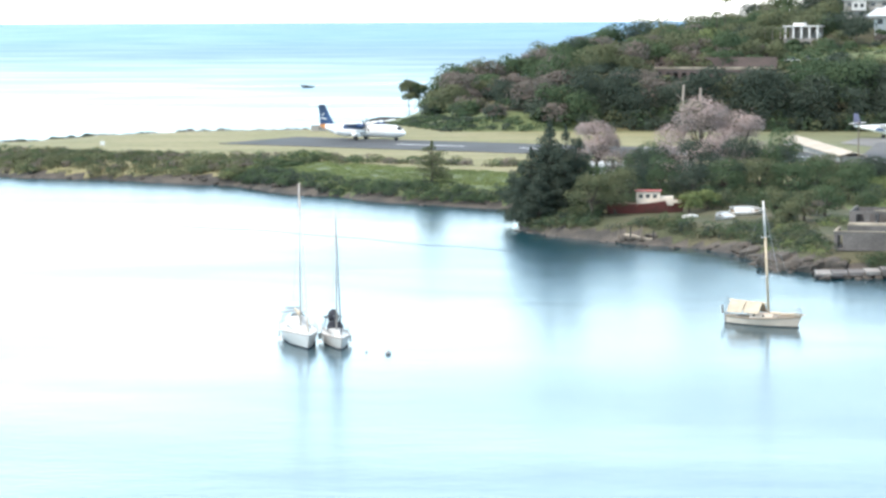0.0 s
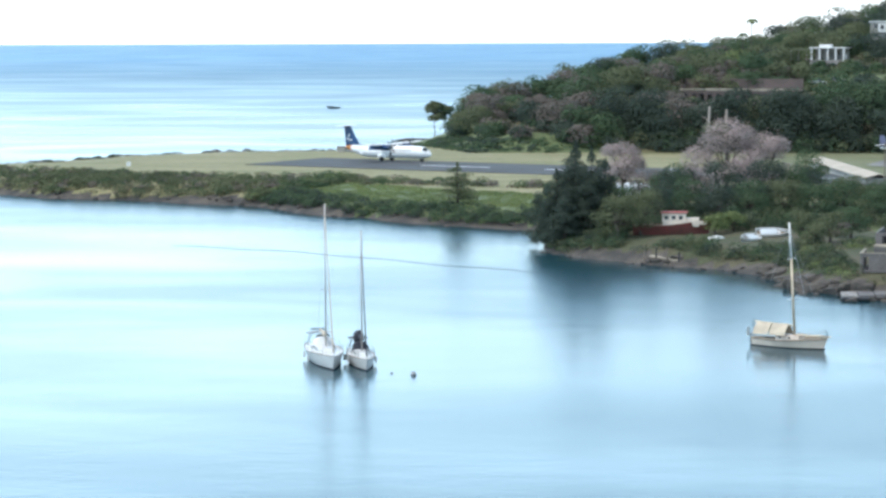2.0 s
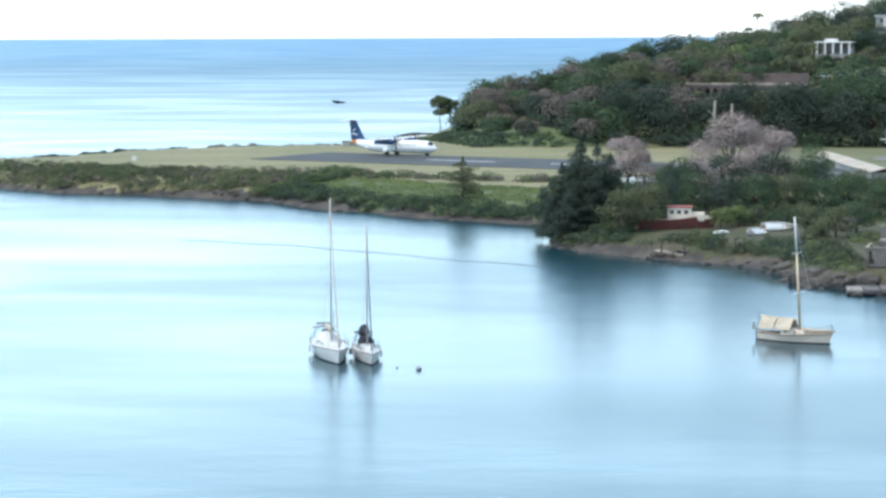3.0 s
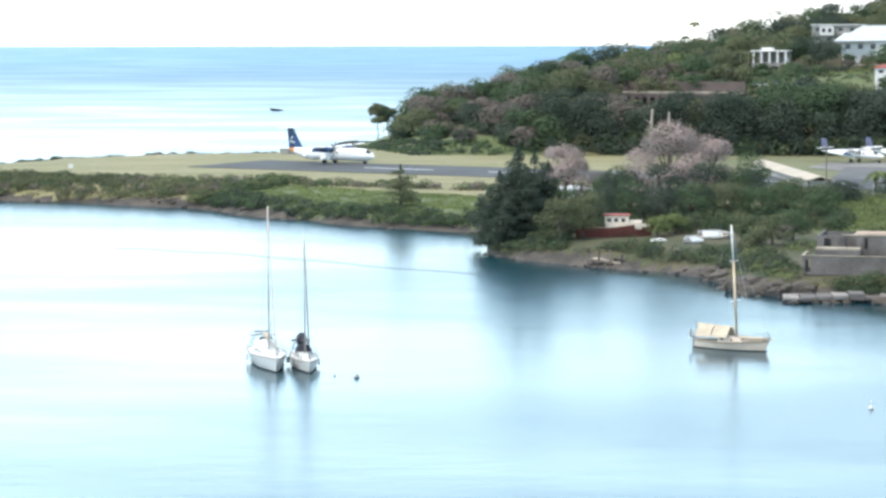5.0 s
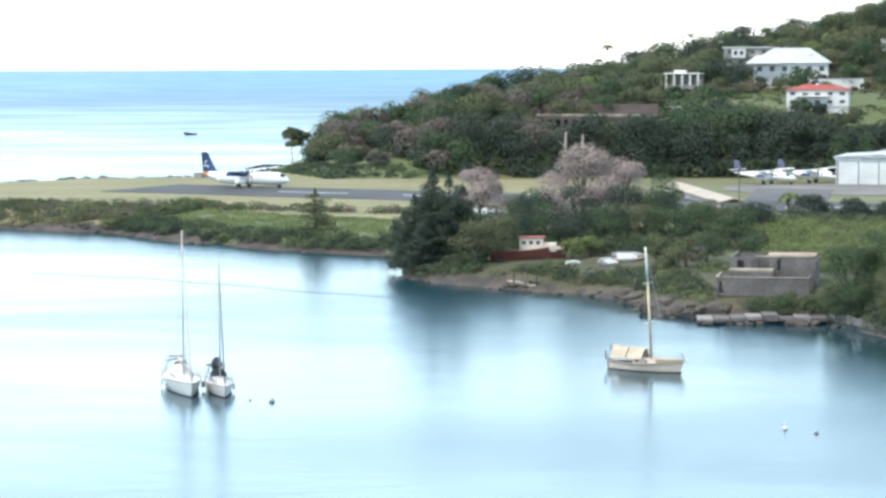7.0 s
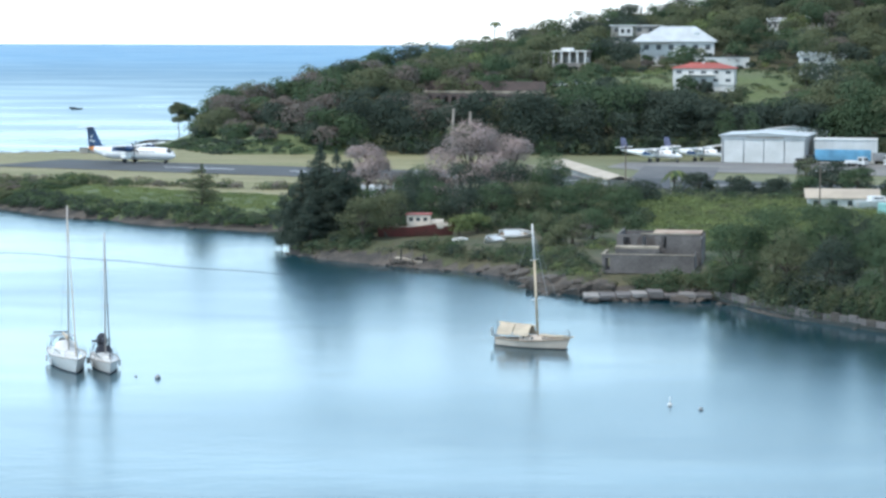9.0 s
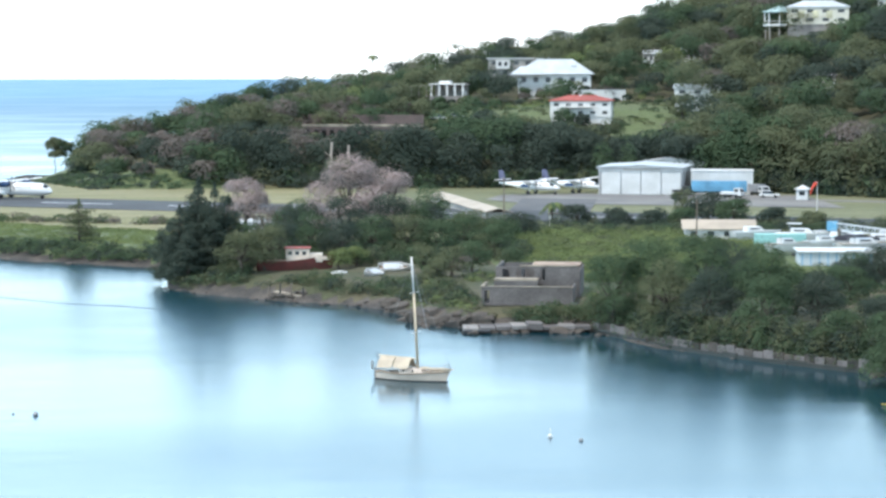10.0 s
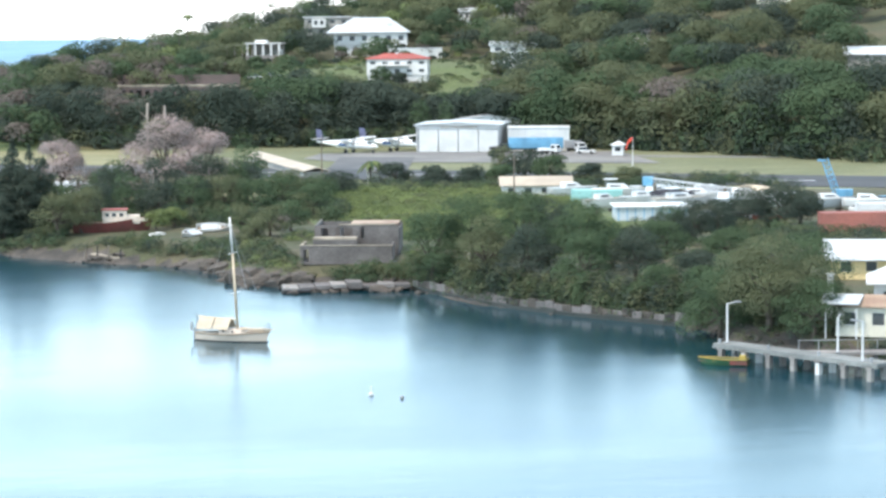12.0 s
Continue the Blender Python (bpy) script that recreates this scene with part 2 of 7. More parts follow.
def waves(px, py, seed):
    """Gentle unevenness made of a few crossing waves, about -1 to 1."""
    g = np.random.RandomState(seed)
    out = np.zeros(px.shape)
    for k in range(10):
        a, f, p = g.uniform(0, 6.28), g.uniform(0.6, 2.2), g.uniform(0, 6.28)
        out += np.sin((px * np.cos(a) + py * np.sin(a)) * f + p) / 10 ** 0.5
    return out


def land(px, py):
    """Height of the ground."""
    px, py = np.asarray(px, float), np.asarray(py, float)
    d, _ = to_line(px, py, SHORE, True)
    d = np.where(inside(px, py, SHORE), d, -d) + 0.7 * waves(px / 3, py / 3, 3)
    z = np.interp(d, [-20, -2, 0, 1.2, 4, 9, 26], [-5, -0.8, -0.05, 0.8, 1.7, 2.5, 3.0])
    v, s = to_line(px, py, FOOT)
    v = v * (s > 0)
    top = np.interp(px, [-45, -26, -7, 8, 35, 66, 87, 115, 138, 160, 200, 300], [3, 9.0, 12.8, 15.2, 16.6, 20, 23.5, 28, 33, 39.5, 52, 74])
    run = np.interp(px, [-45, -26, 0, 35, 90, 160, 300], [25, 45, 95, 150, 200, 290, 400])
    q = v / run
    rise = np.where(q < 1, q * (1.6 - 0.6 * q), np.maximum(1.0 - 0.5 * (q - 1), 0.3))
    z = z + np.where(d > 3, np.clip((d - 3) / 15, 0, 1), 0) * rise * top
    z = z + np.clip(v / 20, 0, 1) * 1.0 * waves(px / 16, py / 16, 5)
    return z


def ground_z(x, y):
    return float(land(np.array([x]), np.array([y]))[0])


def grid(name, xs, ys, zf, mats, pick=None):
    gx, gy = np.meshgrid(xs, ys)
    z = zf(gx, gy)
    nx, ny = len(xs), len(ys)
    v = np.stack([gx, gy, z], -1).reshape(-1, 3)
    i = (np.arange(ny - 1)[:, None] * nx + np.arange(nx - 1)[None, :]).ravel()
    f = np.stack([i, i + 1, i + nx + 1, i + nx], -1)
    keep = z.ravel()[f].max(1) > -3.0
    f = f[keep]
    idx = None
    if pick is not None:
        c = v[f].mean(1)
        idx = pick(c[:, 0], c[:, 1], c[:, 2]).astype(np.int32)
    return mesh(name, v.tolist(), f.tolist(), mats, idx, smooth=True)


def ground_kind(x, y, z):
    d, _ = to_line(x, y, SHORE, True)
    v, s = to_line(x, y, FOOT)
    k = np.zeros(x.shape)                       # dry grass
    k[x + 0.25 * (y - 470) > 52] = 4             # mown verge by the apron
    k[(s > 0) & (v > 1.5)] = 1                  # under the woods
    k[(y < 395) & (x > -10)] = 1
    edge = np.interp(x, [-58, -48, -28, -8, 0], [436, 420, 398, 383, 372])
    k[(x > -57) & (x < 6) & (y > edge) & (y < edge + 40)] = 3
    k[(x > 42) & (x < 96) & (y > 318) & (y < 412)] = 3
    k[(s > 0) & (((x - 118) / 22) ** 2 + ((y - 652) / 24) ** 2 < 1)] = 3     # lawn
    k[(s > 0) & (((x - 84) / 28) ** 2 + ((y - 652) / 26) ** 2 < 1)] = 3
    k[(s > 0) & (((x - 113) / 9) ** 2 + ((y - 612) / 24) ** 2 < 1)] = 3
    k[(s > 0) & (x < 12) & (v < 16)] = 3         # grassy foot of the headland
    k[(d < 2.0) | (z < 0.7)] = 2                # rocky edge
    return k


xs = np.concatenate([np.arange(-196, 200, 2.0), np.arange(200, 440, 6.0)])
ys = np.concatenate([np.arange(180, 640, 2.0), np.arange(640, 1000, 5.0)])
ground = tagged(new("ground", grid("ground", xs, ys, land, [M_GRASS, M_SOIL, M_ROCK, M_LAWN, M_MOWN], ground_kind)),
                "low grassy point and wooded hill above a bay", "ground", kind="structure")

def shelter(px, py):
    """1 in the still water under the banks, 0 out on the bay."""
    d, _ = to_line(px, py, SHORE[:25])
    wide = np.interp(px, [-6, 6, 30, 50], [0.8, 5.0, 5.0, 13.0])
    return np.clip(1.0 - (d - 0.45 * wide) / wide, 0, 1)


wx = np.concatenate([[-4000, -1000, -400], np.arange(-200, 141, 4.0), [400, 4000]])
wy = np.concatenate([[-300, 0, 100], np.arange(140, 661, 4.0), [1000, 2000, 4960]])
water_mesh = grid("water", wx, wy, lambda px, py: np.zeros(px.shape), [M_WATER])
still = water_mesh.attributes.new("still", "FLOAT", "POINT")
gx, gy = np.meshgrid(wx, wy)
still.data.foreach_set("value", shelter(gx, gy).ravel().astype(np.float32))
sea = tagged(new("water", water_mesh), "calm pale blue bay and open sea", "water", kind="structure")


def strip(name, a, b, width, z, m, label):
    a, b = Vector((*a, 0)), Vector((*b, 0))
    n = (b - a).normalized()
    s = Vector((-n.y, n.x, 0)) * width / 2
    vs = [a + s, a - s, b - s, b + s]
    top = [(p.x, p.y, z) for p in vs] + [(p.x, p.y, z - 0.5) for p in vs]
    fs = [(0, 1, 2, 3), (4, 5, 1, 0), (5, 6, 2, 1), (6, 7, 3, 2), (7, 4, 0, 3)]
    return tagged(new(name, mesh(name, top, fs, [m])), label, name.split("_")[0], kind="structure")


RWY_A, RWY_B = Vector((-64, 529)), Vector((200, 380))
runway = strip("runway", RWY_A, RWY_B, 29, 3.12, M_ASPHALT, "dark asphalt runway across the grass")


# ---- woods on the hill ----
LEAFY = 1.6


def blades(g, centre, radii, count, size, lift=0.35):
    """Small leaf sprays on and inside an uneven ellipsoid shell: n x 4 x 3."""
    count = int(count * LEAFY)
    size = size * 0.80
    d = g.normal(size=(count, 3))
    d /= np.linalg.norm(d, axis=1)[:, None]
    d[:, 2] = np.where(d[:, 2] < -0.35, -d[:, 2], d[:, 2])
    r = g.uniform(0.82, 1.06, (count, 1))
    c = np.asarray(centre) + d * r * np.asarray(radii)
    n = d + g.normal(scale=0.30, size=(count, 3))
    n[:, 2] += lift
    n /= np.linalg.norm(n, axis=1)[:, None]
    a = np.cross(n, g.normal(size=(count, 3)))
    a /= np.linalg.norm(a, axis=1)[:, None]
    b = np.cross(n, a)
    s = (size * g.uniform(0.6, 1.4, (count, 1)))
    a, b = a * s, b * s * g.uniform(0.45, 0.9, (count, 1))
    face = d * 0.75 + n * 0.45
    face /= np.linalg.norm(face, axis=1)[:, None]
    return np.stack([c - a - b * 0.5, c + a - b * 0.5, c + b, face], 1)


def lobes(g, x, y, z, radius, height, count):
    """Lobe centres and radii of one crown."""
    out = []
    for k in range(count):
        a, q = g.uniform(0, 6.28), g.uniform(0.25, 0.75) * radius
        h = g.uniform(0.45, 0.85) * height
        rr = radius * g.uniform(0.42, 0.66)
        out.append(((x + q * math.cos(a), y + q * math.sin(a), z + h), (rr, rr, rr * g.uniform(0.6, 0.85))))
    out.append(((x, y, z + height * 0.62), (radius * 0.75, radius * 0.75, height * 0.36)))
    return out


def clearing(x, y):
    """Open grass round the houses on the slope."""
    spots = [(116, 652, 17, 15), (99, 627, 10, 7), (99, 690, 13, 8), (70, 680, 8, 6), (113, 676, 9, 5), (94, 730, 10, 7), (42, 626, 18, 5), (64, 652, 10, 6),
             (86, 652, 13, 11), (86, 640, 15, 12), (119, 636, 13, 26), (112.5, 610, 6.5, 20), (126, 625, 9, 14), (-8, 640, 4, 4), (5, 652, 5, 4), (183, 722, 14, 8), (130, 645, 5, 4), (166, 640, 5, 4), (215, 590, 13, 22), (203, 548, 10, 8), (211, 654, 8, 5), (227, 685, 8, 4)]
    return any(((x - a) / p) ** 2 + ((y - b) / q) ** 2 < 1 for a, b, p, q in spots)


HOMES = [(99, 636, 11), (119, 668, 11), (80, 676, 12), (102, 698, 14), (113, 680, 9), (70, 687, 9), (94, 738, 12), (188, 731, 17), (42, 633, 17), (203, 556, 9), (65, 650, 6), (211, 660, 8), (227, 690, 8), (218.6, 760, 6), (138, 738, 4), (122, 640, 9), (113.5, 622, 6), (85, 655, 11), (-20, 613, 4), (-13, 618, 6), (-6, 620, 4)]


def height_cap(x, y):
    """Growth is kept low in front of the houses."""
    cap = 99.0
    for a, b, w in HOMES:
        near = b + (a - x) * 0.0 - y
        side = abs(x - a * y / b)
        if 0 < near < 60 and side < w:
            cap = min(cap, 1.5 + near * (0.10 if near < 30 else 0.16) + (1.2 if a == 99 else -0.9 if a == 42 else 2.6 if a == 188 else 0.0))
    return cap


def woods():
    g = np.random.RandomState(11)
    pts, idx = [], []
    x, y = np.meshgrid(np.arange(-60, 300, 6.9), np.arange(400, 1000, 7.3))
    x = (x + g.uniform(-3.0, 3.0, x.shape)).ravel()
    y = (y + g.uniform(-3.2, 3.2, y.shape)).ravel()
    v, s = to_line(x, y, FOOT)
    d, _ = to_line(x, y, SHORE, True)
    run = np.interp(x, [-45, -26, 0, 35, 90, 160, 300], [25, 45, 95, 150, 200, 290, 400])
    ok = (s > 0) & (v > 1) & (v < run * 1.06) & inside(x, y, SHORE) & (d > 5) & (x / y > -0.051) & (x / y < 0.37)
    z = land(x, y)
    tone = waves(x / 22, y / 22, 9)
    for i in np.nonzero(ok)[0]:
        if clearing(x[i], y[i]):
            continue
        foot_row = v[i] < 22
        if x[i] < 4 and v[i] < 9 - 0.4 * max(x[i] + 10, 0):
            continue                            # open grass at the foot of the headland
        east = x[i] / y[i] > 0.205
        big = g.rand() ** 1.6
        rad = 3.0 + 3.6 * big
        hgt = 4.2 + 5.8 * big + g.uniform(-0.8, 1.4)
        if east:
            if g.rand() < (0.15 if foot_row else 0.42):
                continue
            rad, hgt = 4.4 + 3.6 * big, 6.5 + 6.0 * big + g.uniform(-1.0, 1.0)
        if foot_row and x[i] > 15:
            hgt, rad = hgt + 4.0, rad + 1.2
        if x[i] < 0:
            hgt *= 0.5 if v[i] < 16 else 0.78
        cap = height_cap(x[i], y[i])
        if cap < hgt:
            rad, hgt = max(rad * cap / hgt, 1.3), cap
        kind = g.choice(5, p=[0.30, 0.28, 0.32, 0.03, 0.07])
        if tone[i] > 0.6:
            kind = g.choice([2, 2, 1, 3, 2, 4])
        if 24 < x[i] < 62 and 610 < y[i] < 660:
            kind = g.choice([4, 2, 1, 2])
        if foot_row and not east:
            kind = g.choice([0, 0, 0, 1])
        # lighter leaf kinds on the west and upper slopes, partly standing in for haze
        if x[i] < 48 and (v[i] > 14 or x[i] < 10) and g.rand() < 0.85:
            kind = g.choice([1, 2, 2, 2, 1, 0, 2, 4, 1, 4])
        elif east and v[i] < 60 and g.rand() < 0.8:
            kind = g.choice([1, 2, 1, 2, 1, 0, 1, 0])
        elif v[i] > 60 and g.rand() < 0.5:
            kind = g.choice([2, 2, 1, 0])
        if east and kind == 3:
            kind = 2
        if foot_row:
            pts.append(blades(g, (x[i], y[i] - 1.0, z[i] + hgt * 0.28), (rad * 0.9, rad * 0.8, hgt * 0.30), int(10 + 6.0 * rad * rad), 0.47))
            idx.append(np.full(len(pts[-1]), kind))
        for c, r in lobes(g, x[i], y[i], z[i], rad, hgt, 8 if east else 5):
            n = int(16 + 7.0 * r[0] ** 2)
            pts.append(blades(g, c, r, n, 0.47))
            idx.append(np.full(len(pts[-1]), kind))
        if v[i] < 48 or x[i] < -5:
            for k in range(3 if 8 < v[i] < 48 else 2):
                n = 26
                q = g.uniform(-rad, rad, 2) * 0.7
                pts.append(blades(g, (x[i] + q[0], y[i] + q[1] - 1.5, z[i] + 1.0), (2.6, 2.2, 1.9), n, 0.6))
                idx.append(np.full(len(pts[-1]), g.choice([0, 0, 1])))
    pts, idx = np.concatenate(pts), np.concatenate(idx)
    ob = new("woods", sprays("woods", pts, M_LEAF, idx))
    return tagged(ob, "dense mixed dark and olive green woods over the hill", "trees", kind="stuff")


woods()


# ---- building helpers ----
def thing(name, m, label, category, group=""):
    ob = new(name)
    ob.matrix_world = m
    return tagged(ob, label, category, group)


def part(name, bm, material, parent, label="", smooth=False):
    me = bpy.data.meshes.new(name)
    bmesh.ops.recalc_face_normals(bm, faces=bm.faces)
    bm.to_mesh(me)
    bm.free()
    me.materials.append(material)
    if smooth:
        me.polygons.foreach_set("use_smooth", [True] * len(me.polygons))
    ob = new(name, me)
    ob.parent = parent
    if label:
        ob["label"] = label
    return ob


def box(size, at, turn=0.0, bm=None, bevel=0.0, rx=0.0, ry=0.0):
    bm = bm or bmesh.new()
    r = bmesh.ops.create_cube(bm, size=1.0, matrix=pose(*at, rx, ry, turn) @ Matrix.Diagonal((*size, 1)))
    if bevel:
        es = list({e for v in r["verts"] for e in v.link_edges})
        bmesh.ops.bevel(bm, geom=es, offset=bevel, segments=2, affect="EDGES", profile=0.5)
    return bm


def rod(a, b, r0, r1=None, seg=8, bm=None):
    bm = bm or bmesh.new()
    a, b = Vector(a), Vector(b)
    q = (b - a).to_track_quat("Z", "Y").to_matrix().to_4x4()
    bmesh.ops.create_cone(bm, cap_ends=True, segments=seg, radius1=r0, radius2=r0 if r1 is None else r1, depth=(b - a).length,
                          matrix=Matrix.Translation((a + b) / 2) @ q)
    return bm


def loft(rings, bm=None, caps=True, closed=True):
    """Skin over rings of equal count."""
    bm = bm or bmesh.new()
    vs = [[bm.verts.new(p) for p in ring] for ring in rings]
    n = len(rings[0])
    for a, b in zip(vs, vs[1:]):
        for k in range(n if closed else n - 1):
            try:
                bm.faces.new((a[k], a[(k + 1) % n], b[(k + 1) % n], b[k]))
            except ValueError:
                pass
    if caps:
        for ring in (vs[0], vs[-1]):
            try:
                bm.faces.new(ring)
            except ValueError:
                pass
    return bm


def oval(x, ry, rz, zc, n=20, yc=0.0):
    return [(x, yc + ry * math.cos(k * math.tau / n), zc + rz * math.sin(k * math.tau / n)) for k in range(n)]


def slab(outline, z0, z1, bm=None):
    """A flat piece of any outline (x, y), with thickness."""
    return loft([[(x, y, z0) for x, y in outline], [(x, y, z1) for x, y in outline]], bm)


def wall_with_holes(length, height, thick, holes):
    """A wall along x from 0, holes (x0, x1, z0, z1) cut right through."""
    bm = bmesh.new()
    xs = sorted({0.0, length, *[h[0] for h in holes], *[h[1] for h in holes]})
    zs = sorted({0.0, height, *[h[2] for h in holes], *[h[3] for h in holes]})
    for x0, x1 in zip(xs, xs[1:]):
        for z0, z1 in zip(zs, zs[1:]):
            cx, cz = (x0 + x1) / 2, (z0 + z1) / 2
            if any(h[0] < cx < h[1] and h[2] < cz < h[3] for h in holes):
                continue
            box((x1 - x0, thick, z1 - z0), (cx, 0, cz), bm=bm)
    bmesh.ops.remove_doubles(bm, verts=bm.verts, dist=0.001)
    return bm


def moved(ob, x=0, y=0, z=0, rz=0, rx=0, ry=0):
    ob.matrix_basis = pose(x, y, z, rx, ry, rz)
    return ob


M_GEL = mat("white_gelcoat", (0.70, 0.69, 0.675), 0.35, vary=0.05, scale=1.2, second=(0.60, 0.59, 0.565))
M_CREAM = mat("cream_paint", (0.68, 0.575, 0.48), 0.5, vary=0.08, scale=1.2, second=(0.57, 0.475, 0.39))
M_CANVAS = mat("tan_canvas", (0.52, 0.44, 0.33), 0.9, vary=0.1, scale=2, second=(0.42, 0.35, 0.27))
M_NAVY = mat("dark_navy_canvas", (0.028, 0.030, 0.042), 0.85, vary=0.15, scale=2)
M_ALU = mat("mast_aluminium", (0.54, 0.50, 0.47), 0.5, metal=0.3, vary=0.05)
M_SPAR = mat("varnished_spar", (0.62, 0.50, 0.35), 0.5, vary=0.1, scale=2)
M_STEEL = mat("stainless_wire", (0.35, 0.35, 0.36), 0.45, metal=0.6, vary=0.05)
M_DARK = mat("dark_rubber", (0.03, 0.03, 0.032), 0.7, vary=0.1)
M_GLASS = mat("tinted_window", (0.035, 0.045, 0.055), 0.12, vary=0.05)
M_PANE = mat("house_window_glass", (0.095, 0.105, 0.11), 0.2, vary=0.08)
M_TEAK = mat("weathered_teak", (0.30, 0.22, 0.15), 0.8, vary=0.15, scale=3)
M_BLUE = mat("deep_blue_livery", (0.018, 0.066, 0.175), 0.35, vary=0.05)
M_ORANGE = mat("orange_livery", (0.75, 0.27, 0.06), 0.4, vary=0.08)
M_PLANE = mat("aircraft_white", (0.80, 0.80, 0.79), 0.32, vary=0.03, scale=0.6, second=(0.72, 0.72, 0.71))
M_GREYMETAL = mat("grey_metal", (0.36, 0.37, 0.38), 0.5, metal=0.3, vary=0.08)
M_RED = mat("faded_red_paint", (0.20, 0.048, 0.040), 0.65, vary=0.2, scale=1.5, second=(0.12, 0.045, 0.038))
M_BRICKRED = mat("faded_brick_red", (0.36, 0.13, 0.10), 0.7, vary=0.12, scale=1, second=(0.28, 0.11, 0.09))
M_REDROOF = mat("red_roof_sheet", (0.36, 0.085, 0.065), 0.6, vary=0.1, scale=1, second=(0.29, 0.072, 0.056))
M_WALLWHITE = mat("white_masonry", (0.66, 0.65, 0.63), 0.8, vary=0.06, scale=0.8, second=(0.60, 0.59, 0.565))
M_ROOFSHEET = mat("pale_metal_roof", (0.52, 0.555, 0.575), 0.5, vary=0.08, scale=0.8, second=(0.43, 0.455, 0.465))
M_GREYWALL = mat("grey_render", (0.34, 0.32, 0.29), 0.85, vary=0.1, scale=0.8, second=(0.25, 0.235, 0.215))
M_YELLOW = mat("cream_yellow_wall", (0.72, 0.55, 0.28), 0.8, vary=0.06, scale=0.8, second=(0.62, 0.47, 0.24))
M_PALEYEL = mat("pale_yellow_wall", (0.74, 0.70, 0.48), 0.8, vary=0.06, scale=0.8)
M_CREAMWALL = mat("cream_wall", (0.66, 0.63, 0.53), 0.8, vary=0.06, scale=0.8, second=(0.58, 0.55, 0.46))
M_FIN = mat("grey_violet_livery", (0.10, 0.105, 0.18), 0.4, vary=0.05)
M_TEAL = mat("teal_roof", (0.34, 0.46, 0.45), 0.55, vary=0.08)
M_TURQ = mat("turquoise_sheet", (0.30, 0.55, 0.52), 0.6, vary=0.08, scale=0.8, second=(0.24, 0.46, 0.44))
M_SKYBLUE = mat("sky_blue_paint", (0.15, 0.38, 0.57), 0.5, vary=0.06, scale=0.8)
M_BRICK = mat("old_brick", (0.118, 0.086, 0.080), 0.9, vary=0.25, scale=1.2, second=(0.092, 0.072, 0.066), bump=0.02)
M_STONE = mat("pale_stone", (0.38, 0.33, 0.26), 0.9, vary=0.15, scale=1)
M_TANROOF = mat("tan_roof", (0.44, 0.375, 0.30), 0.8, vary=0.1, scale=0.8, second=(0.36, 0.31, 0.25))
M_RUSTROOF = mat("rusty_roof", (0.40, 0.30, 0.22), 0.75, vary=0.2, scale=1, second=(0.27, 0.18, 0.13))
M_SOCK = mat("red_fabric", (0.70, 0.07, 0.035), 0.8, vary=0.1)
M_WOODPOLE = mat("pole_wood", (0.20, 0.165, 0.13), 0.9, vary=0.15, scale=2)
M_GREENP = mat("green_paint", (0.04, 0.11, 0.055), 0.5, vary=0.1)
M_YELP = mat("yellow_paint", (0.36, 0.26, 0.06), 0.5, vary=0.1)


M_RUIN = mat("bare_grey_blockwork", (0.158, 0.144, 0.138), 0.92, vary=0.2, scale=0.7, second=(0.105, 0.096, 0.092), bump=0.02)


# ---- boats ----
def hull_mesh(length, beam, freeboard, draft, bow_rise=0.25, transom=0.7, stations=14, half=6, stem=0.08):
    """Open-topped hull, bow towards +x, waterline at z = 0."""
    rings = []
    for i in range(stations + 1):
        s = i / stations
        x = -length / 2 + length * s
        w = beam / 2 * (transom + (1 - transom) * math.sin(min(s / 0.45, 1) * math.pi / 2)) if s < 0.45 else beam / 2 * max(1 - ((s - 0.45) / 0.55) ** 2.2, 0.015)
        top = freeboard * (1 + bow_rise * max(s - 0.35, 0) ** 1.5 + 0.10 * max(0.3 - s, 0))
        low = -draft * (1 - 0.85 * max((s - 0.6) / 0.4, 0) ** 2) * (0.55 + 0.45 * min(s / 0.3, 1))
        ring = []
        for k in range(-half, half + 1):
            u = k / half
            a = abs(u)
            y = math.copysign(w * (a ** 0.55), u) if a else 0.0
            z = low + (top - low) * a ** 1.9
            over = length * stem * max(s - 0.8, 0) / 0.2 * (z - low) / (top - low + 1e-6)
            ring.append((x + over, y, z))
        rings.append(ring)
    bm = loft(rings, caps=False, closed=False)
    bmesh.ops.contextual_create(bm, geom=[e for e in bm.edges if e.is_boundary and all(abs(v.co.x + length / 2) < 1e-4 for v in e.verts)])
    return bm, rings


def deck_mesh(rings, drop=0.06, inset=0.985):
    bm = bmesh.new()
    left = [bm.verts.new((r[0][0], r[0][1] * inset, r[0][2] - drop)) for r in rings]
    right = [bm.verts.new((r[-1][0], r[-1][1] * inset, r[-1][2] - drop)) for r in rings]
    for k in range(len(rings) - 1):
        bm.faces.new((left[k], right[k], right[k + 1], left[k + 1]))
    ret = bmesh.ops.extrude_face_region(bm, geom=list(bm.faces))
    for v in ret["geom"]:
        if isinstance(v, bmesh.types.BMVert):
            v.co.z -= 0.05
    return bm


def cabin_mesh(x0, x1, w0, w1, z0, h, slope=0.35):
    rings = []
    for x, w, hh in ((x0, w0, h), (x0 + 0.05, w0, h), (x1 - slope, w1 * 1.03, h * 0.92), (x1, w1, 0.08)):
        rings.append([(x, -w / 2, z0), (x, -w / 2 * 0.86, z0 + hh * 0.9), (x, 0, z0 + hh), (x, w / 2 * 0.86, z0 + hh * 0.9), (x, w / 2, z0)])
    return loft(rings)


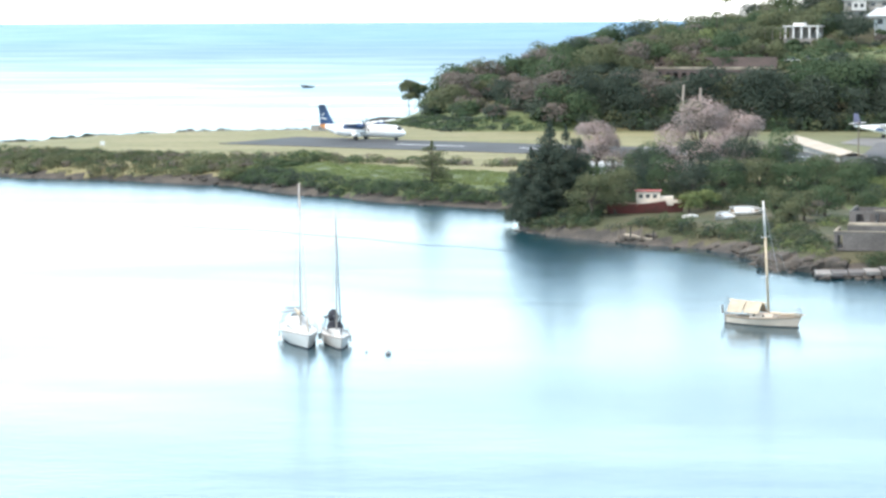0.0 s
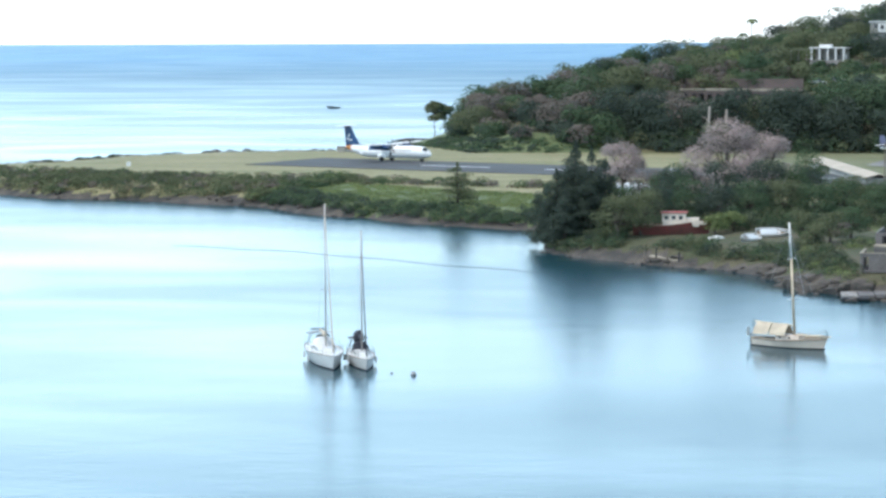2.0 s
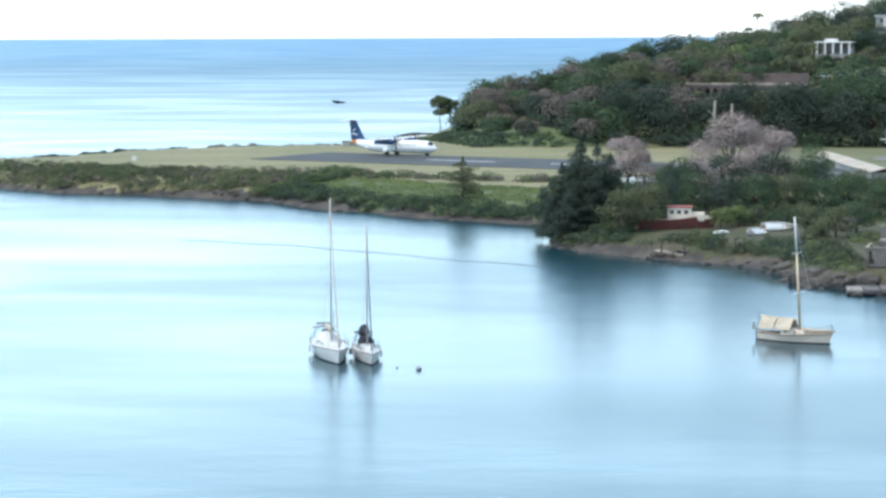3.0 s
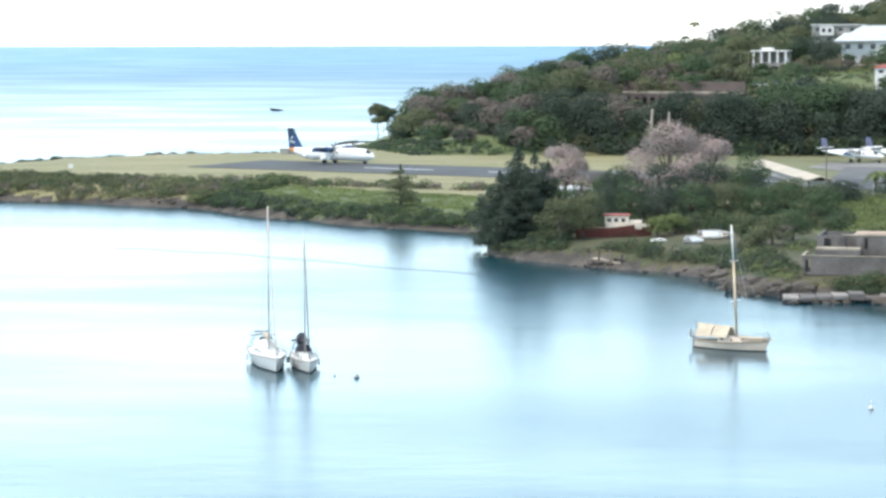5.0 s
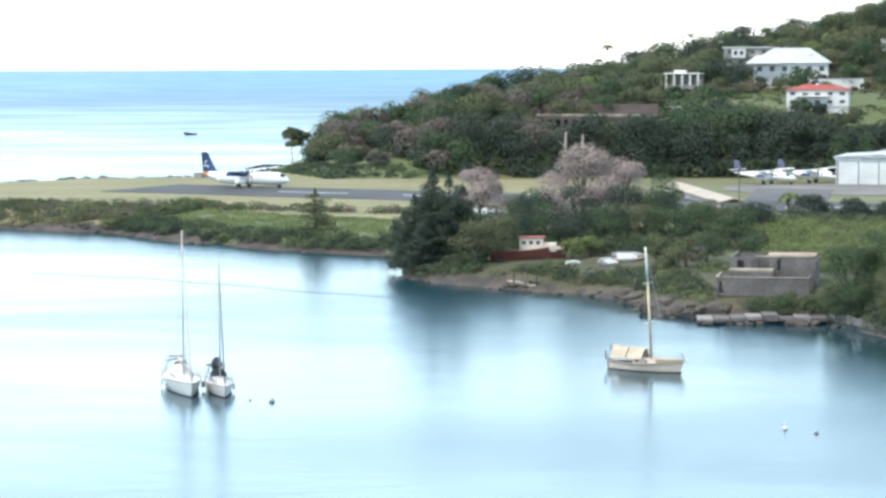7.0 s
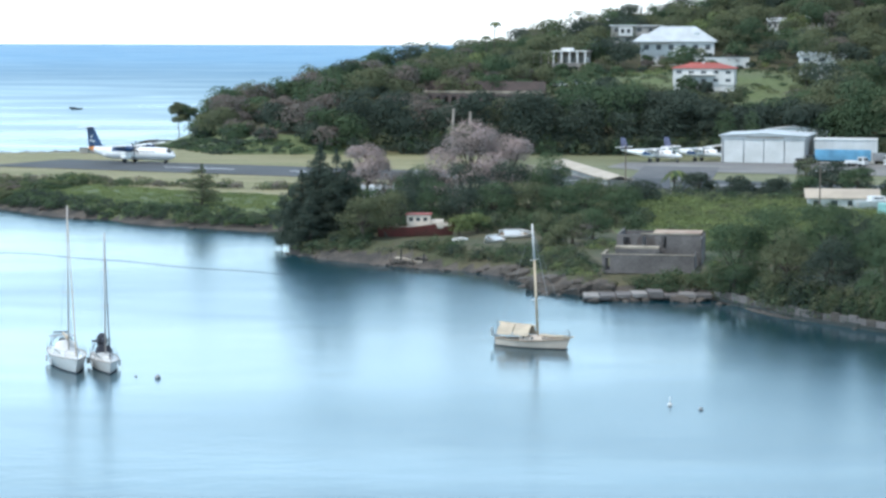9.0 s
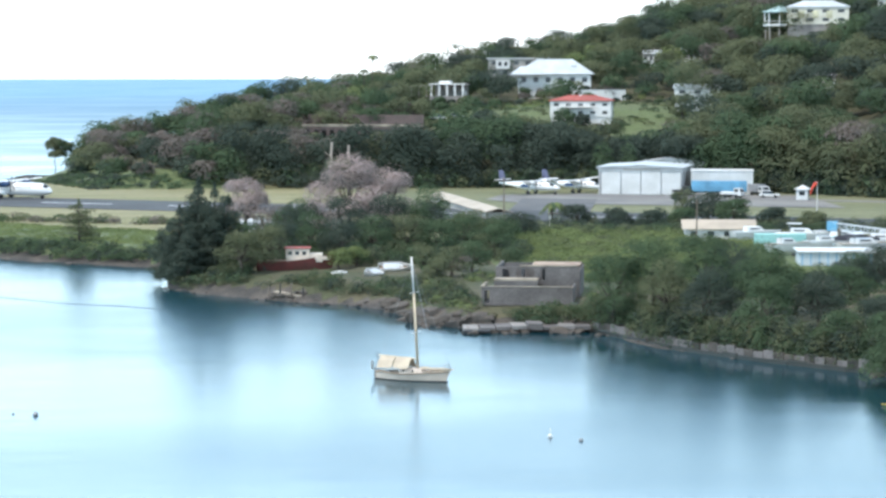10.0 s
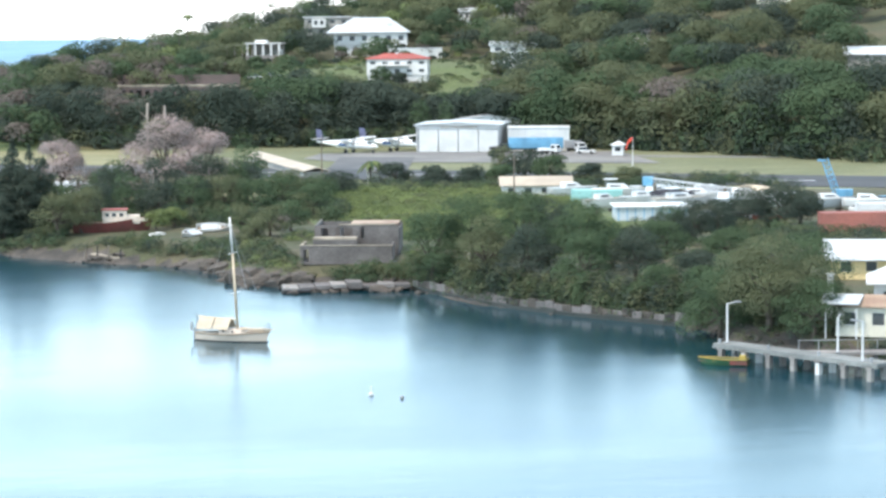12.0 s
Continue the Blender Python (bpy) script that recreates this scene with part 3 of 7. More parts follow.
def rail_line(owner, rings, top, count, name="stanchion"):
    """Stanchions with two lifelines along both edges."""
    for side in (0, -1):
        pts = []
        for k in range(count):
            r = rings[round(k * (len(rings) - 1) / (count - 1))]
            p = Vector(r[side])
            p.y *= 0.96
            pts.append(p)
            part(name, rod(p, p + Vector((0, 0, top)), 0.018, seg=5), M_STEEL, owner)
        bm = bmesh.new()
        for a, b in zip(pts, pts[1:]):
            rod(a + Vector((0, 0, top)), b + Vector((0, 0, top)), 0.012, seg=4, bm=bm)
            rod(a + Vector((0, 0, top * 0.5)), b + Vector((0, 0, top * 0.5)), 0.010, seg=4, bm=bm)
        part("lifeline", bm, M_STEEL, owner)


def hoop(owner, name, x, w, z0, h, r, material, steps=9):
    bm = bmesh.new()
    pts = [(x, -w / 2 * math.cos(math.pi * k / steps), z0 + h * math.sin(math.pi * k / steps) ** 0.6) for k in range(steps + 1)]
    for a, b in zip(pts, pts[1:]):
        rod(a, b, r, seg=5, bm=bm)
    return part(name, bm, material, owner)


def sloop(m, length, beam, mast_h, label, big, cover):
    o = thing("sailing_yacht", m, label, "sailboat", "moored yachts")
    bm, rings = hull_mesh(length, beam, 1.15 if big else 0.95, 0.5, 0.35, 0.72)
    hull = part("hull", bm, M_GEL, o, "white glassfibre hull", True)
    stripe = bmesh.new()
    for side in (0, -1):
        for a, b in zip(rings, rings[1:]):
            pa, pb = Vector(a[side]), Vector(b[side])
            rod(pa, pb, 0.035, seg=5, bm=stripe)
    part("toe_rail", stripe, M_TEAK, hull)
    band = bmesh.new()
    for k in (2, -3):
        for a, b in zip(rings, rings[1:]):
            rod((a[k][0], a[k][1] * 1.01, 0.06), (b[k][0], b[k][1] * 1.01, 0.06), 0.05, seg=5, bm=band)
    part("boot_stripe", band, M_NAVY, hull, "dark waterline stripe")
    part("deck", deck_mesh(rings), M_GEL, o)
    fb = 1.15 if big else 0.95
    cab = part("coachroof", cabin_mesh(-length * 0.12, length * 0.24, beam * 0.62, beam * 0.36, fb - 0.02, 0.5), M_GEL, o)
    for s in (-1, 1):
        for k in range(3):
            part("cabin_window", box((0.6, 0.02, 0.16), (-length * 0.07 + k * 0.95, s * beam * (0.295 - 0.012 * k), fb + 0.27), turn=s * -2.5, bevel=0.02), M_GLASS, cab)
    for s in (-1, 1):
        part("cockpit_coaming", box((length * 0.24, 0.14, 0.34), (-length * 0.26, s * beam * 0.30, fb + 0.12), bevel=0.03), M_GEL, o)
    part("cockpit_sole", box((length * 0.22, beam * 0.5, 0.05), (-length * 0.26, 0, fb + 0.01)), M_TEAK, o)
    # spray hood, with bent hoops
    hood = loft([[(x, w * math.cos(math.pi * k / 8), fb + 0.4 + h * math.sin(math.pi * k / 8) ** 0.7) for k in range(9)]
                 for x, w, h in ((-length * 0.15, beam * 0.30, 0.75), (-length * 0.10, beam * 0.31, 0.7), (-length * 0.055, beam * 0.28, 0.06))], caps=False, closed=False)
    part("spray_hood", hood, cover, o, "dark canvas spray hood" if cover is M_NAVY else "grey canvas spray hood")
    for x in (-length * 0.33, -length * 0.42):
        hoop(o, "bimini_hoop", x, beam * 0.62, fb, 1.35, 0.032, M_DARK)
    top = loft([[(x, beam * 0.36 * u, fb + 1.35 - 0.10 * u * u) for u in (-1, -0.6, 0, 0.6, 1)] + [(x, beam * 0.36 * u, fb + 1.31 - 0.10 * u * u) for u in (1, 0.6, 0, -0.6, -1)]
                for x in (-length * 0.43, -length * 0.375, -length * 0.31)])
    part("bimini_top", top, M_GREYMETAL if big else cover, o)
    mx = length * 0.06
    part("mast", rod((mx, 0, fb), (mx - 0.12, 0, mast_h), 0.085, 0.055, 10), M_ALU, o, smooth=True)
    for f in (0.42, 0.70):
        z = fb + (mast_h - fb) * f
        part("spreader", rod((mx - 0.05, -beam * 0.16, z), (mx - 0.05, beam * 0.16, z), 0.028, seg=6), M_ALU, o)
    part("boom", rod((mx - 0.1, 0, fb + 1.25), (-length * 0.30, 0.05, fb + 1.4), 0.065, seg=8), M_ALU, o)
    furl = loft([oval(mx - 0.2 - length * 0.34 * s, 0.10 + 0.10 * math.sin(math.pi * min(s + 0.25, 1)), 0.12 + 0.12 * math.sin(math.pi * min(s + 0.25, 1)), fb + 1.5 + 0.13 * s, 10) for s in (0, 0.2, 0.4, 0.6, 0.8, 1)])
    part("furled_mainsail", furl, M_CANVAS if big else M_NAVY, o, smooth=True)
    part("furled_genoa", rod((length * 0.5 + 0.2, 0, fb + 0.5), (mx, 0, mast_h * 0.93), 0.07, 0.03, 8), M_CANVAS if big else M_NAVY, o, "rolled foresail with a sun strip")
    for s in (-1, 1):
        bm = rod((mx, s * beam * 0.40, fb), (mx - 0.1, s * beam * 0.16, fb + (mast_h - fb) * 0.7), 0.006, seg=4)
        rod((mx - 0.1, s * beam * 0.16, fb + (mast_h - fb) * 0.7), (mx - 0.1, 0, mast_h), 0.006, seg=4, bm=bm)
        part("shroud", bm, M_STEEL, o)
    part("backstay", rod((-length * 0.5, 0, fb), (mx - 0.12, 0, mast_h), 0.012, seg=4), M_STEEL, o)
    rail_line(o, rings, 0.62, 7)
    part("pulpit", rod((length * 0.5 + 0.35, 0, fb + 0.95), (length * 0.36, beam * 0.2, fb + 0.95), 0.022, seg=5, bm=rod((length * 0.5 + 0.35, 0, fb + 0.95), (length * 0.36, -beam * 0.2, fb + 0.95), 0.022, seg=5)), M_STEEL, o)
    part("steering_wheel", rod((-length * 0.33, 0, fb + 0.75), (-length * 0.335, 0, fb + 0.75), 0.42, seg=16), M_STEEL, o)
    for s in (-1, 1):
        for x in (-length * 0.2, length * 0.08):
            part("fender", rod((x, s * beam * 0.50, 0.25), (x, s * beam * 0.50, 0.85), 0.11, seg=8), M_GEL, o)
    if not big:
        # canvas-wrapped gear lashed up over the cockpit
        part("folded_cockpit_cover", loft([oval(-length * 0.30 + 0.5 * s, 0.55 * (1 - 0.2 * abs(s)), 0.75 * (1 - 0.3 * abs(s)), fb + 1.35, 10) for s in (-1.2, -0.6, 0, 0.6, 1.2)]), M_NAVY, o, "black canvas cover", True)
    else:
        part("solar_panel", box((0.9, 1.4, 0.04), (-length * 0.46, 0, fb + 1.5), bevel=0.01), M_NAVY, o)
        part("wind_generator_pole", rod((-length * 0.48, beam * 0.3, fb), (-length * 0.48, beam * 0.3, fb + 2.6), 0.03, seg=6), M_STEEL, o)
    return o


def heading(x, y, dx, dy, z=0.0):
    return pose(x, y, z, 0, 0, math.degrees(math.atan2(dy, dx)))


sloop(heading(-24.3, 231.0, 0.25, -1.0), 10.6, 3.5, 15.3, "large white sailing yacht with bimini, moored on the bay", True, M_GEL)
sloop(heading(-20.65, 229.4, 0.20, -1.0), 8.4, 2.6, 12.9, "smaller white sailing yacht with black canvas, moored alongside", False, M_NAVY)


def cutter(m):
    o = thing("old_sailing_cutter", m, "old cream wooden cutter with tan boom tent, at anchor", "sailboat")
    L, B, fb = 7.7, 2.5, 0.82
    bm, rings = hull_mesh(L, B, fb, 0.5, 0.75, 0.35, stem=0.06)
    hull = part("hull", bm, M_CREAM, o, "cream painted planked hull", True)
    rub = bmesh.new()
    for side in (0, -1):
        for a, b in zip(rings, rings[1:]):
            rod(Vector(a[side]) + Vector((0, 0, -0.12)), Vector(b[side]) + Vector((0, 0, -0.12)), 0.05, seg=5, bm=rub)
    part("rubbing_strake", rub, M_TEAK, hull, "brown wooden rubbing strake")
    band = bmesh.new()
    for k in (2, -3):
        for a, b in zip(rings, rings[1:]):
            rod((a[k][0], a[k][1] * 1.01, 0.05), (b[k][0], b[k][1] * 1.01, 0.05), 0.05, seg=5, bm=band)
    part("boot_stripe", band, M_DARK, hull)
    part("deck", deck_mesh(rings), M_TEAK, o)
    cab = part("cabin", cabin_mesh(-1.0, 1.5, 1.7, 1.2, fb - 0.05, 0.5, 0.15), M_CREAM, o)
    for s in (-1, 1):
        for k in range(2):
            part("porthole", rod((-0.5 + k, s * 0.78, fb + 0.22), (-0.5 + k, s * 0.83, fb + 0.22), 0.12, seg=12), M_GLASS, cab)
    mx = 0.75
    part("mast", rod((mx, 0, fb), (mx - 0.45, 0, 8.9), 0.14, 0.115, 12), M_SPAR, o, "buff painted wooden mast", True)
    part("topmast", rod((mx - 0.45, 0, 8.9), (mx - 0.72, 0, 12.5), 0.115, 0.08, 12), M_GEL, o, "white painted upper mast", True)
    for z, w in ((8.9, 0.95), (4.9, 1.1)):
        x = mx - 0.65 * (z - fb) / (12.5 - fb)
        part("spreader", rod((x, -w, z), (x, w, z), 0.04, seg=6), M_GEL, o)
    part("boom", rod((mx - 0.15, 0, fb + 1.35), (-L * 0.47, 0, fb + 1.55), 0.08, seg=8), M_SPAR, o)
    tent = bmesh.new()
    for x0, x1 in ((-3.4, -1.75), (-1.62, 0.1)):
        loft([[(x, -1.08, fb + 0.42), (x, -0.55, fb + 1.15), (x, 0, fb + 1.52), (x, 0.55, fb + 1.15), (x, 1.08, fb + 0.42),
               (x, 1.04, fb + 0.40), (x, 0.52, fb + 1.11), (x, 0, fb + 1.48), (x, -0.52, fb + 1.11), (x, -1.04, fb + 0.40)] for x in (x0, (x0 + x1) / 2, x1)], bm=tent)
    part("boom_tent", tent, M_CANVAS, o, "tan canvas awning over the boom")
    furl = loft([oval(1.0 + 0.62 * k, 0.22 - 0.02 * abs(k - 2), 0.17, fb + 0.42 + 0.05 * math.sin(k * 2.0), 9) for k in range(6)])
    part("furled_foresail", furl, M_CANVAS, o, "sail lashed down on the foredeck", True)
    part("bowsprit", rod((3.5, 0, fb + 0.3), (L / 2 + 0.85, 0, fb + 0.5), 0.07, seg=8), M_SPAR, o)
    part("forestay", rod((L / 2 + 0.6, 0, fb + 0.45), (mx - 0.66, 0, 11.8), 0.010, seg=4), M_STEEL, o)
    part("inner_stay", rod((L / 2 - 2.1, 0.1, 5.2), (mx - 0.66, 0, 12.0), 0.03, seg=4), M_STEEL, o)
    part("backstay", rod((-L / 2, 0, fb), (mx - 0.70, 0, 12.4), 0.010, seg=4), M_STEEL, o)
    for s in (-1, 1):
        part("shroud", rod((mx - 0.2, s * 1.25, fb), (mx - 0.4, s * 0.95, 8.9), 0.008, seg=4, bm=rod((mx - 0.4, s * 0.95, 8.9), (mx - 0.68, 0, 12.0), 0.008, seg=4)), M_STEEL, o)
    hoop(o, "pulpit", L / 2 + 0.1, 1.2, fb + 0.2, 0.95, 0.03, M_STEEL)
    hoop(o, "pushpit", -L / 2 + 0.15, 1.6, fb, 0.95, 0.03, M_STEEL)
    part("flagstaff", rod((-L / 2 - 0.1, 0.5, fb), (-L / 2 - 0.25, 0.5, fb + 1.9), 0.03, seg=5), M_DARK, o)
    part("steering_vane", box((0.05, 0.45, 0.9), (-L / 2 - 0.4, -0.3, fb + 0.55), bevel=0.01), M_GEL, o)
    part("boarding_ladder", box((0.06, 0.4, 1.5), (-L / 2 - 0.25, 0.1, 0.35)), M_STEEL, o)
    rail_line(o, rings, 0.6, 6)
    return o


cutter(heading(21.0, 243.4, 0.86, -0.5))


def buoy(x, y, r, material, label, staff=0.0):
    o = thing("mooring_buoy", pose(x, y, 0), label, "buoy", "buoys")
    bm = bmesh.new()
    bmesh.ops.create_uvsphere(bm, u_segments=14, v_segments=9, radius=r)
    for v in bm.verts:
        v.co.z = v.co.z * 0.85 + r * 0.35
    part("float", bm, material, o, smooth=True)
    part("ring", rod((0, 0, r * 1.1), (0, 0, r * 1.35), r * 0.25, seg=8), M_STEEL, o)
    if staff:
        part("staff", rod((0, 0, r), (0, 0, staff), 0.05, seg=6), M_GEL, o)
    return o


buoy(-15.2, 222.3, 0.28, M_GREYMETAL, "grey round mooring buoy floating on the bay")
buoy(29.6, 204.7, 0.22, M_GEL, "white mooring buoy with a short staff", 0.75)
buoy(31.9, 202.3, 0.2, M_GREYMETAL, "small grey mooring buoy on the water")
buoy(-17.3, 223.4, 0.12, M_GREYMETAL, "small pale float beside the grey buoy")

boom_o = tagged(new("floating_rope"), "long dark floating rope across the bay", "rope")
bm = bmesh.new()
pts = [(-60 + 55 * s, 356 - 36 * s + 2.5 * math.sin(s * 5.0) + 0.7 * math.sin(s * 23.0), 0.02) for s in [k / 40 for k in range(41)]]
for a, b in zip(pts, pts[1:]):
    rod(a, b, 0.024, seg=5, bm=bm)
part("rope", bm, M_DARK, boom_o)


def open_boat(name, m, L, B, fb, hull_mat, trim, label, category, cover=None, group=""):
    o = thing(name, m, label, category, group)
    bm, rings = hull_mesh(L, B, fb, 0.25, 0.3, 0.75)
    part("hull", bm, hull_mat, o, smooth=True)
    g = bmesh.new()
    for side in (0, -1):
        for a, b in zip(rings, rings[1:]):
            rod(a[side], b[side], 0.06, seg=5, bm=g)
    part("gunwale", g, trim, o)
    part("floor_boards", deck_mesh(rings, fb * 0.5, 0.82), M_TEAK, o)
    for f in (-0.28, 0.0, 0.22):
        part("thwart", box((0.25, B * 0.8, 0.05), (L * f, 0, fb * 0.72)), trim, o)
    return o


sb = open_boat("speedboat", heading(-98, 970, -1.0, 0.06) @ pose(0, 0, 0.1, 0, -5, 0), 4.6, 1.7, 0.55, M_NAVY, M_DARK, "small dark speedboat far out on the sea", "motorboat")
part("console", box((0.7, 0.7, 0.5), (0.2, 0, 0.75), bevel=0.08), M_GREYMETAL, sb)
part("outboard_motor", box((0.4, 0.4, 0.6), (-2.7, 0, 0.6), bevel=0.1), M_DARK, sb)


# ---- aircraft ----
def wing_mesh(span, chord, tip, thick, x, z, dihedral=0.0, sweep=0.0, flat=0.35):
    """A full wing with leading edge towards +x; profile rounded in front, sharp behind."""
    rings = []
    for u in (-1.0, -flat, 0.0, flat, 1.0):
        a = abs(u)
        c = chord if a <= flat else chord + (tip - chord) * (a - flat) / (1 - flat)
        t = thick * c
        xc = x - sweep * a
        zz = z + dihedral * a
        y = u * span / 2
        rings.append([(xc + c * 0.5, y, zz), (xc + c * 0.35, y, zz + t * 0.5), (xc, y, zz + t * 0.5), (xc - c * 0.5, y, zz + 0.01), (xc - c * 0.1, y, zz - t * 0.35), (xc + c * 0.35, y, zz - t * 0.4)])
    return loft(rings)


def fin_mesh(pts, thick):
    """Upright panel from an outline of (x, z)."""
    return loft([[(x, -thick / 2, z) for x, z in pts], [(x, thick / 2, z) for x, z in pts]])


def airliner(m):
    o = thing("turboprop_airliner", m, "white twin turboprop airliner with blue tail, on the runway", "airplane")
    zc, R = 2.0, 1.38
    prof = [(11.35, 0.08, -0.45), (11.1, 0.42, -0.36), (10.5, 0.82, -0.2), (9.7, 1.14, -0.06), (8.7, 1.34, 0.0), (7.0, R, 0), (3.0, R, 0), (-1.5, R, 0), (-4.5, R, 0.0),
            (-6.5, 1.22, 0.14), (-8.5, 0.88, 0.42), (-10.0, 0.55, 0.68), (-11.1, 0.22, 0.88)]
    part("fuselage", loft([oval(x, r, r, zc + dz, 24) for x, r, dz in prof]), M_PLANE, o, smooth=True)
    band = loft([oval(x, r * 1.012, r * 1.012, zc + dz, 24) for x, r, dz in [(-9.3, 0.71, 0.55), (-10.0, 0.56, 0.68), (-11.0, 0.25, 0.87)]], caps=False)
    part("tail_cone_stripe", band, M_ORANGE, o, "orange and yellow tail stripe", True)
    for s in (-1, 1):
        part("livery_band", loft([[(x, s * (R + 0.012) * math.cos(a), zc + R * math.sin(a)) for a in (0.25, 0.4, 0.55, 0.7)] for x in (-4.2, -3.2, -1.6, 0.0, 0.6)], caps=False, closed=False), M_BLUE, o, "deep blue fuselage panel")
        for k in range(14):
            part("cabin_window", box((0.26, 0.03, 0.36), (6.6 - k * 0.80, s * (R * 0.962), zc + 0.40), bevel=0.05), M_GLASS, o)
    part("windscreen", loft([oval(x, r * 1.015, r * 1.015, zc + dz, 24)[2:11] for x, r, dz in ((10.55, 0.80, -0.19), (10.05, 1.02, -0.11), (9.6, 1.16, -0.05))], caps=False, closed=False), M_GLASS, o)
    for s in (-1, 1):
        part("cabin_door", box((0.75, 0.03, 1.5), (-6.1 if s < 0 else 8.0, s * 1.30, zc + 0.05), bevel=0.02), M_PLANE, o)
    part("wing", wing_mesh(24.6, 2.6, 1.45, 0.16, 0.35, zc + 1.52, 0.35, 0.1), M_PLANE, o)
    part("wing_fairing", loft([oval(x, 0.95 * f, 0.42 * f, zc + 1.30, 14) for x, f in ((2.9, 0.1), (2.1, 0.8), (0.8, 1.0), (-1.0, 1.0), (-2.6, 0.1))]), M_PLANE, o, smooth=True)
    for s in (-1, 1):
        y = s * 4.05
        e = part("engine_nacelle", loft([oval(x, 0.5 * f, 0.56 * f, zc + 1.18, 14, y) for x, f in ((3.55, 0.45), (3.2, 0.9), (2.2, 1.05), (0.6, 1.0), (-1.2, 0.6), (-2.1, 0.15))]), M_BLUE, o, "blue engine nacelle", True)
        part("spinner", loft([oval(x, r, r, zc + 1.2, 10, y) for x, r in ((3.55, 0.26), (3.85, 0.2), (4.1, 0.03))]), M_GREYMETAL, e)
        for k in range(6):
            a = k * math.tau / 6 + 0.3
            c, q = math.cos(a), math.sin(a)
            part("propeller_blade", loft([[(3.72 + dx, y + c * r - q * dw, zc + 1.2 + q * r + c * dw) for dx, dw in ((0.03, -w), (0.06, 0), (0.0, w), (-0.03, 0))] for r, w in ((0.22, 0.08), (0.9, 0.17), (1.6, 0.17), (1.95, 0.07))]), M_DARK, e)
        g = part("main_gear", box((2.6, 0.75, 0.8), (-0.3, s * 1.5, 1.1), bevel=0.25), M_PLANE, o)
        part("strut", rod((-0.3, s * 1.9, 1.15), (-0.3, s * 2.05, 0.45), 0.09, seg=8), M_GREYMETAL, g)
        for dx in (-0.22, 0.22):
            part("wheel", rod((-0.3, s * 2.05 + dx - 0.12, 0.43), (-0.3, s * 2.05 + dx + 0.12, 0.43), 0.43, seg=16), M_DARK, g)
    part("tail_fin", fin_mesh([(-6.4, zc + 1.25), (-7.6, zc + 1.55), (-9.9, 7.45), (-11.45, 7.5), (-11.0, zc + 1.05), (-9.6, zc + 0.9)], 0.24), M_BLUE, o, "tall deep blue tail fin")
    for s in (-1, 1):
        part("fin_emblem", loft([[(x, s * 0.128, z), (x + 0.5, s * 0.128, z + 0.62), (x + 0.22, s * 0.128, z + 0.66), (x - 0.3, s * 0.128, z + 0.1)] for x, z in ((-10.3, 5.0),)] + [[(x, s * 0.140, z), (x + 0.5, s * 0.140, z + 0.62), (x + 0.22, s * 0.140, z + 0.66), (x - 0.3, s * 0.140, z + 0.1)] for x, z in ((-10.3, 5.0),)]), M_PLANE, o, "white bird-like emblem shape")
        part("fin_swoosh", fin_mesh([(-9.2, 4.35), (-10.7, 4.75), (-10.9, 4.45), (-9.6, 4.15)], 0.28), M_PLANE, o)
        break
    part("tailplane", wing_mesh(7.3, 1.7, 1.05, 0.12, -10.9, 7.5, 0.0, 0.25, 0.05), M_PLANE, o)
    n = part("nose_gear", rod((8.9, 0, 1.5), (8.9, 0, 0.4), 0.08, seg=8), M_GREYMETAL, o)
    for s in (-1, 1):
        part("wheel", rod((8.9, s * 0.1, 0.33), (8.9, s * 0.3, 0.33), 0.33, seg=14), M_DARK, n)
    return o


DIR = (RWY_B - RWY_A).normalized()
airliner(heading(-41.6, 529.6, DIR.x, DIR.y, 3.125))


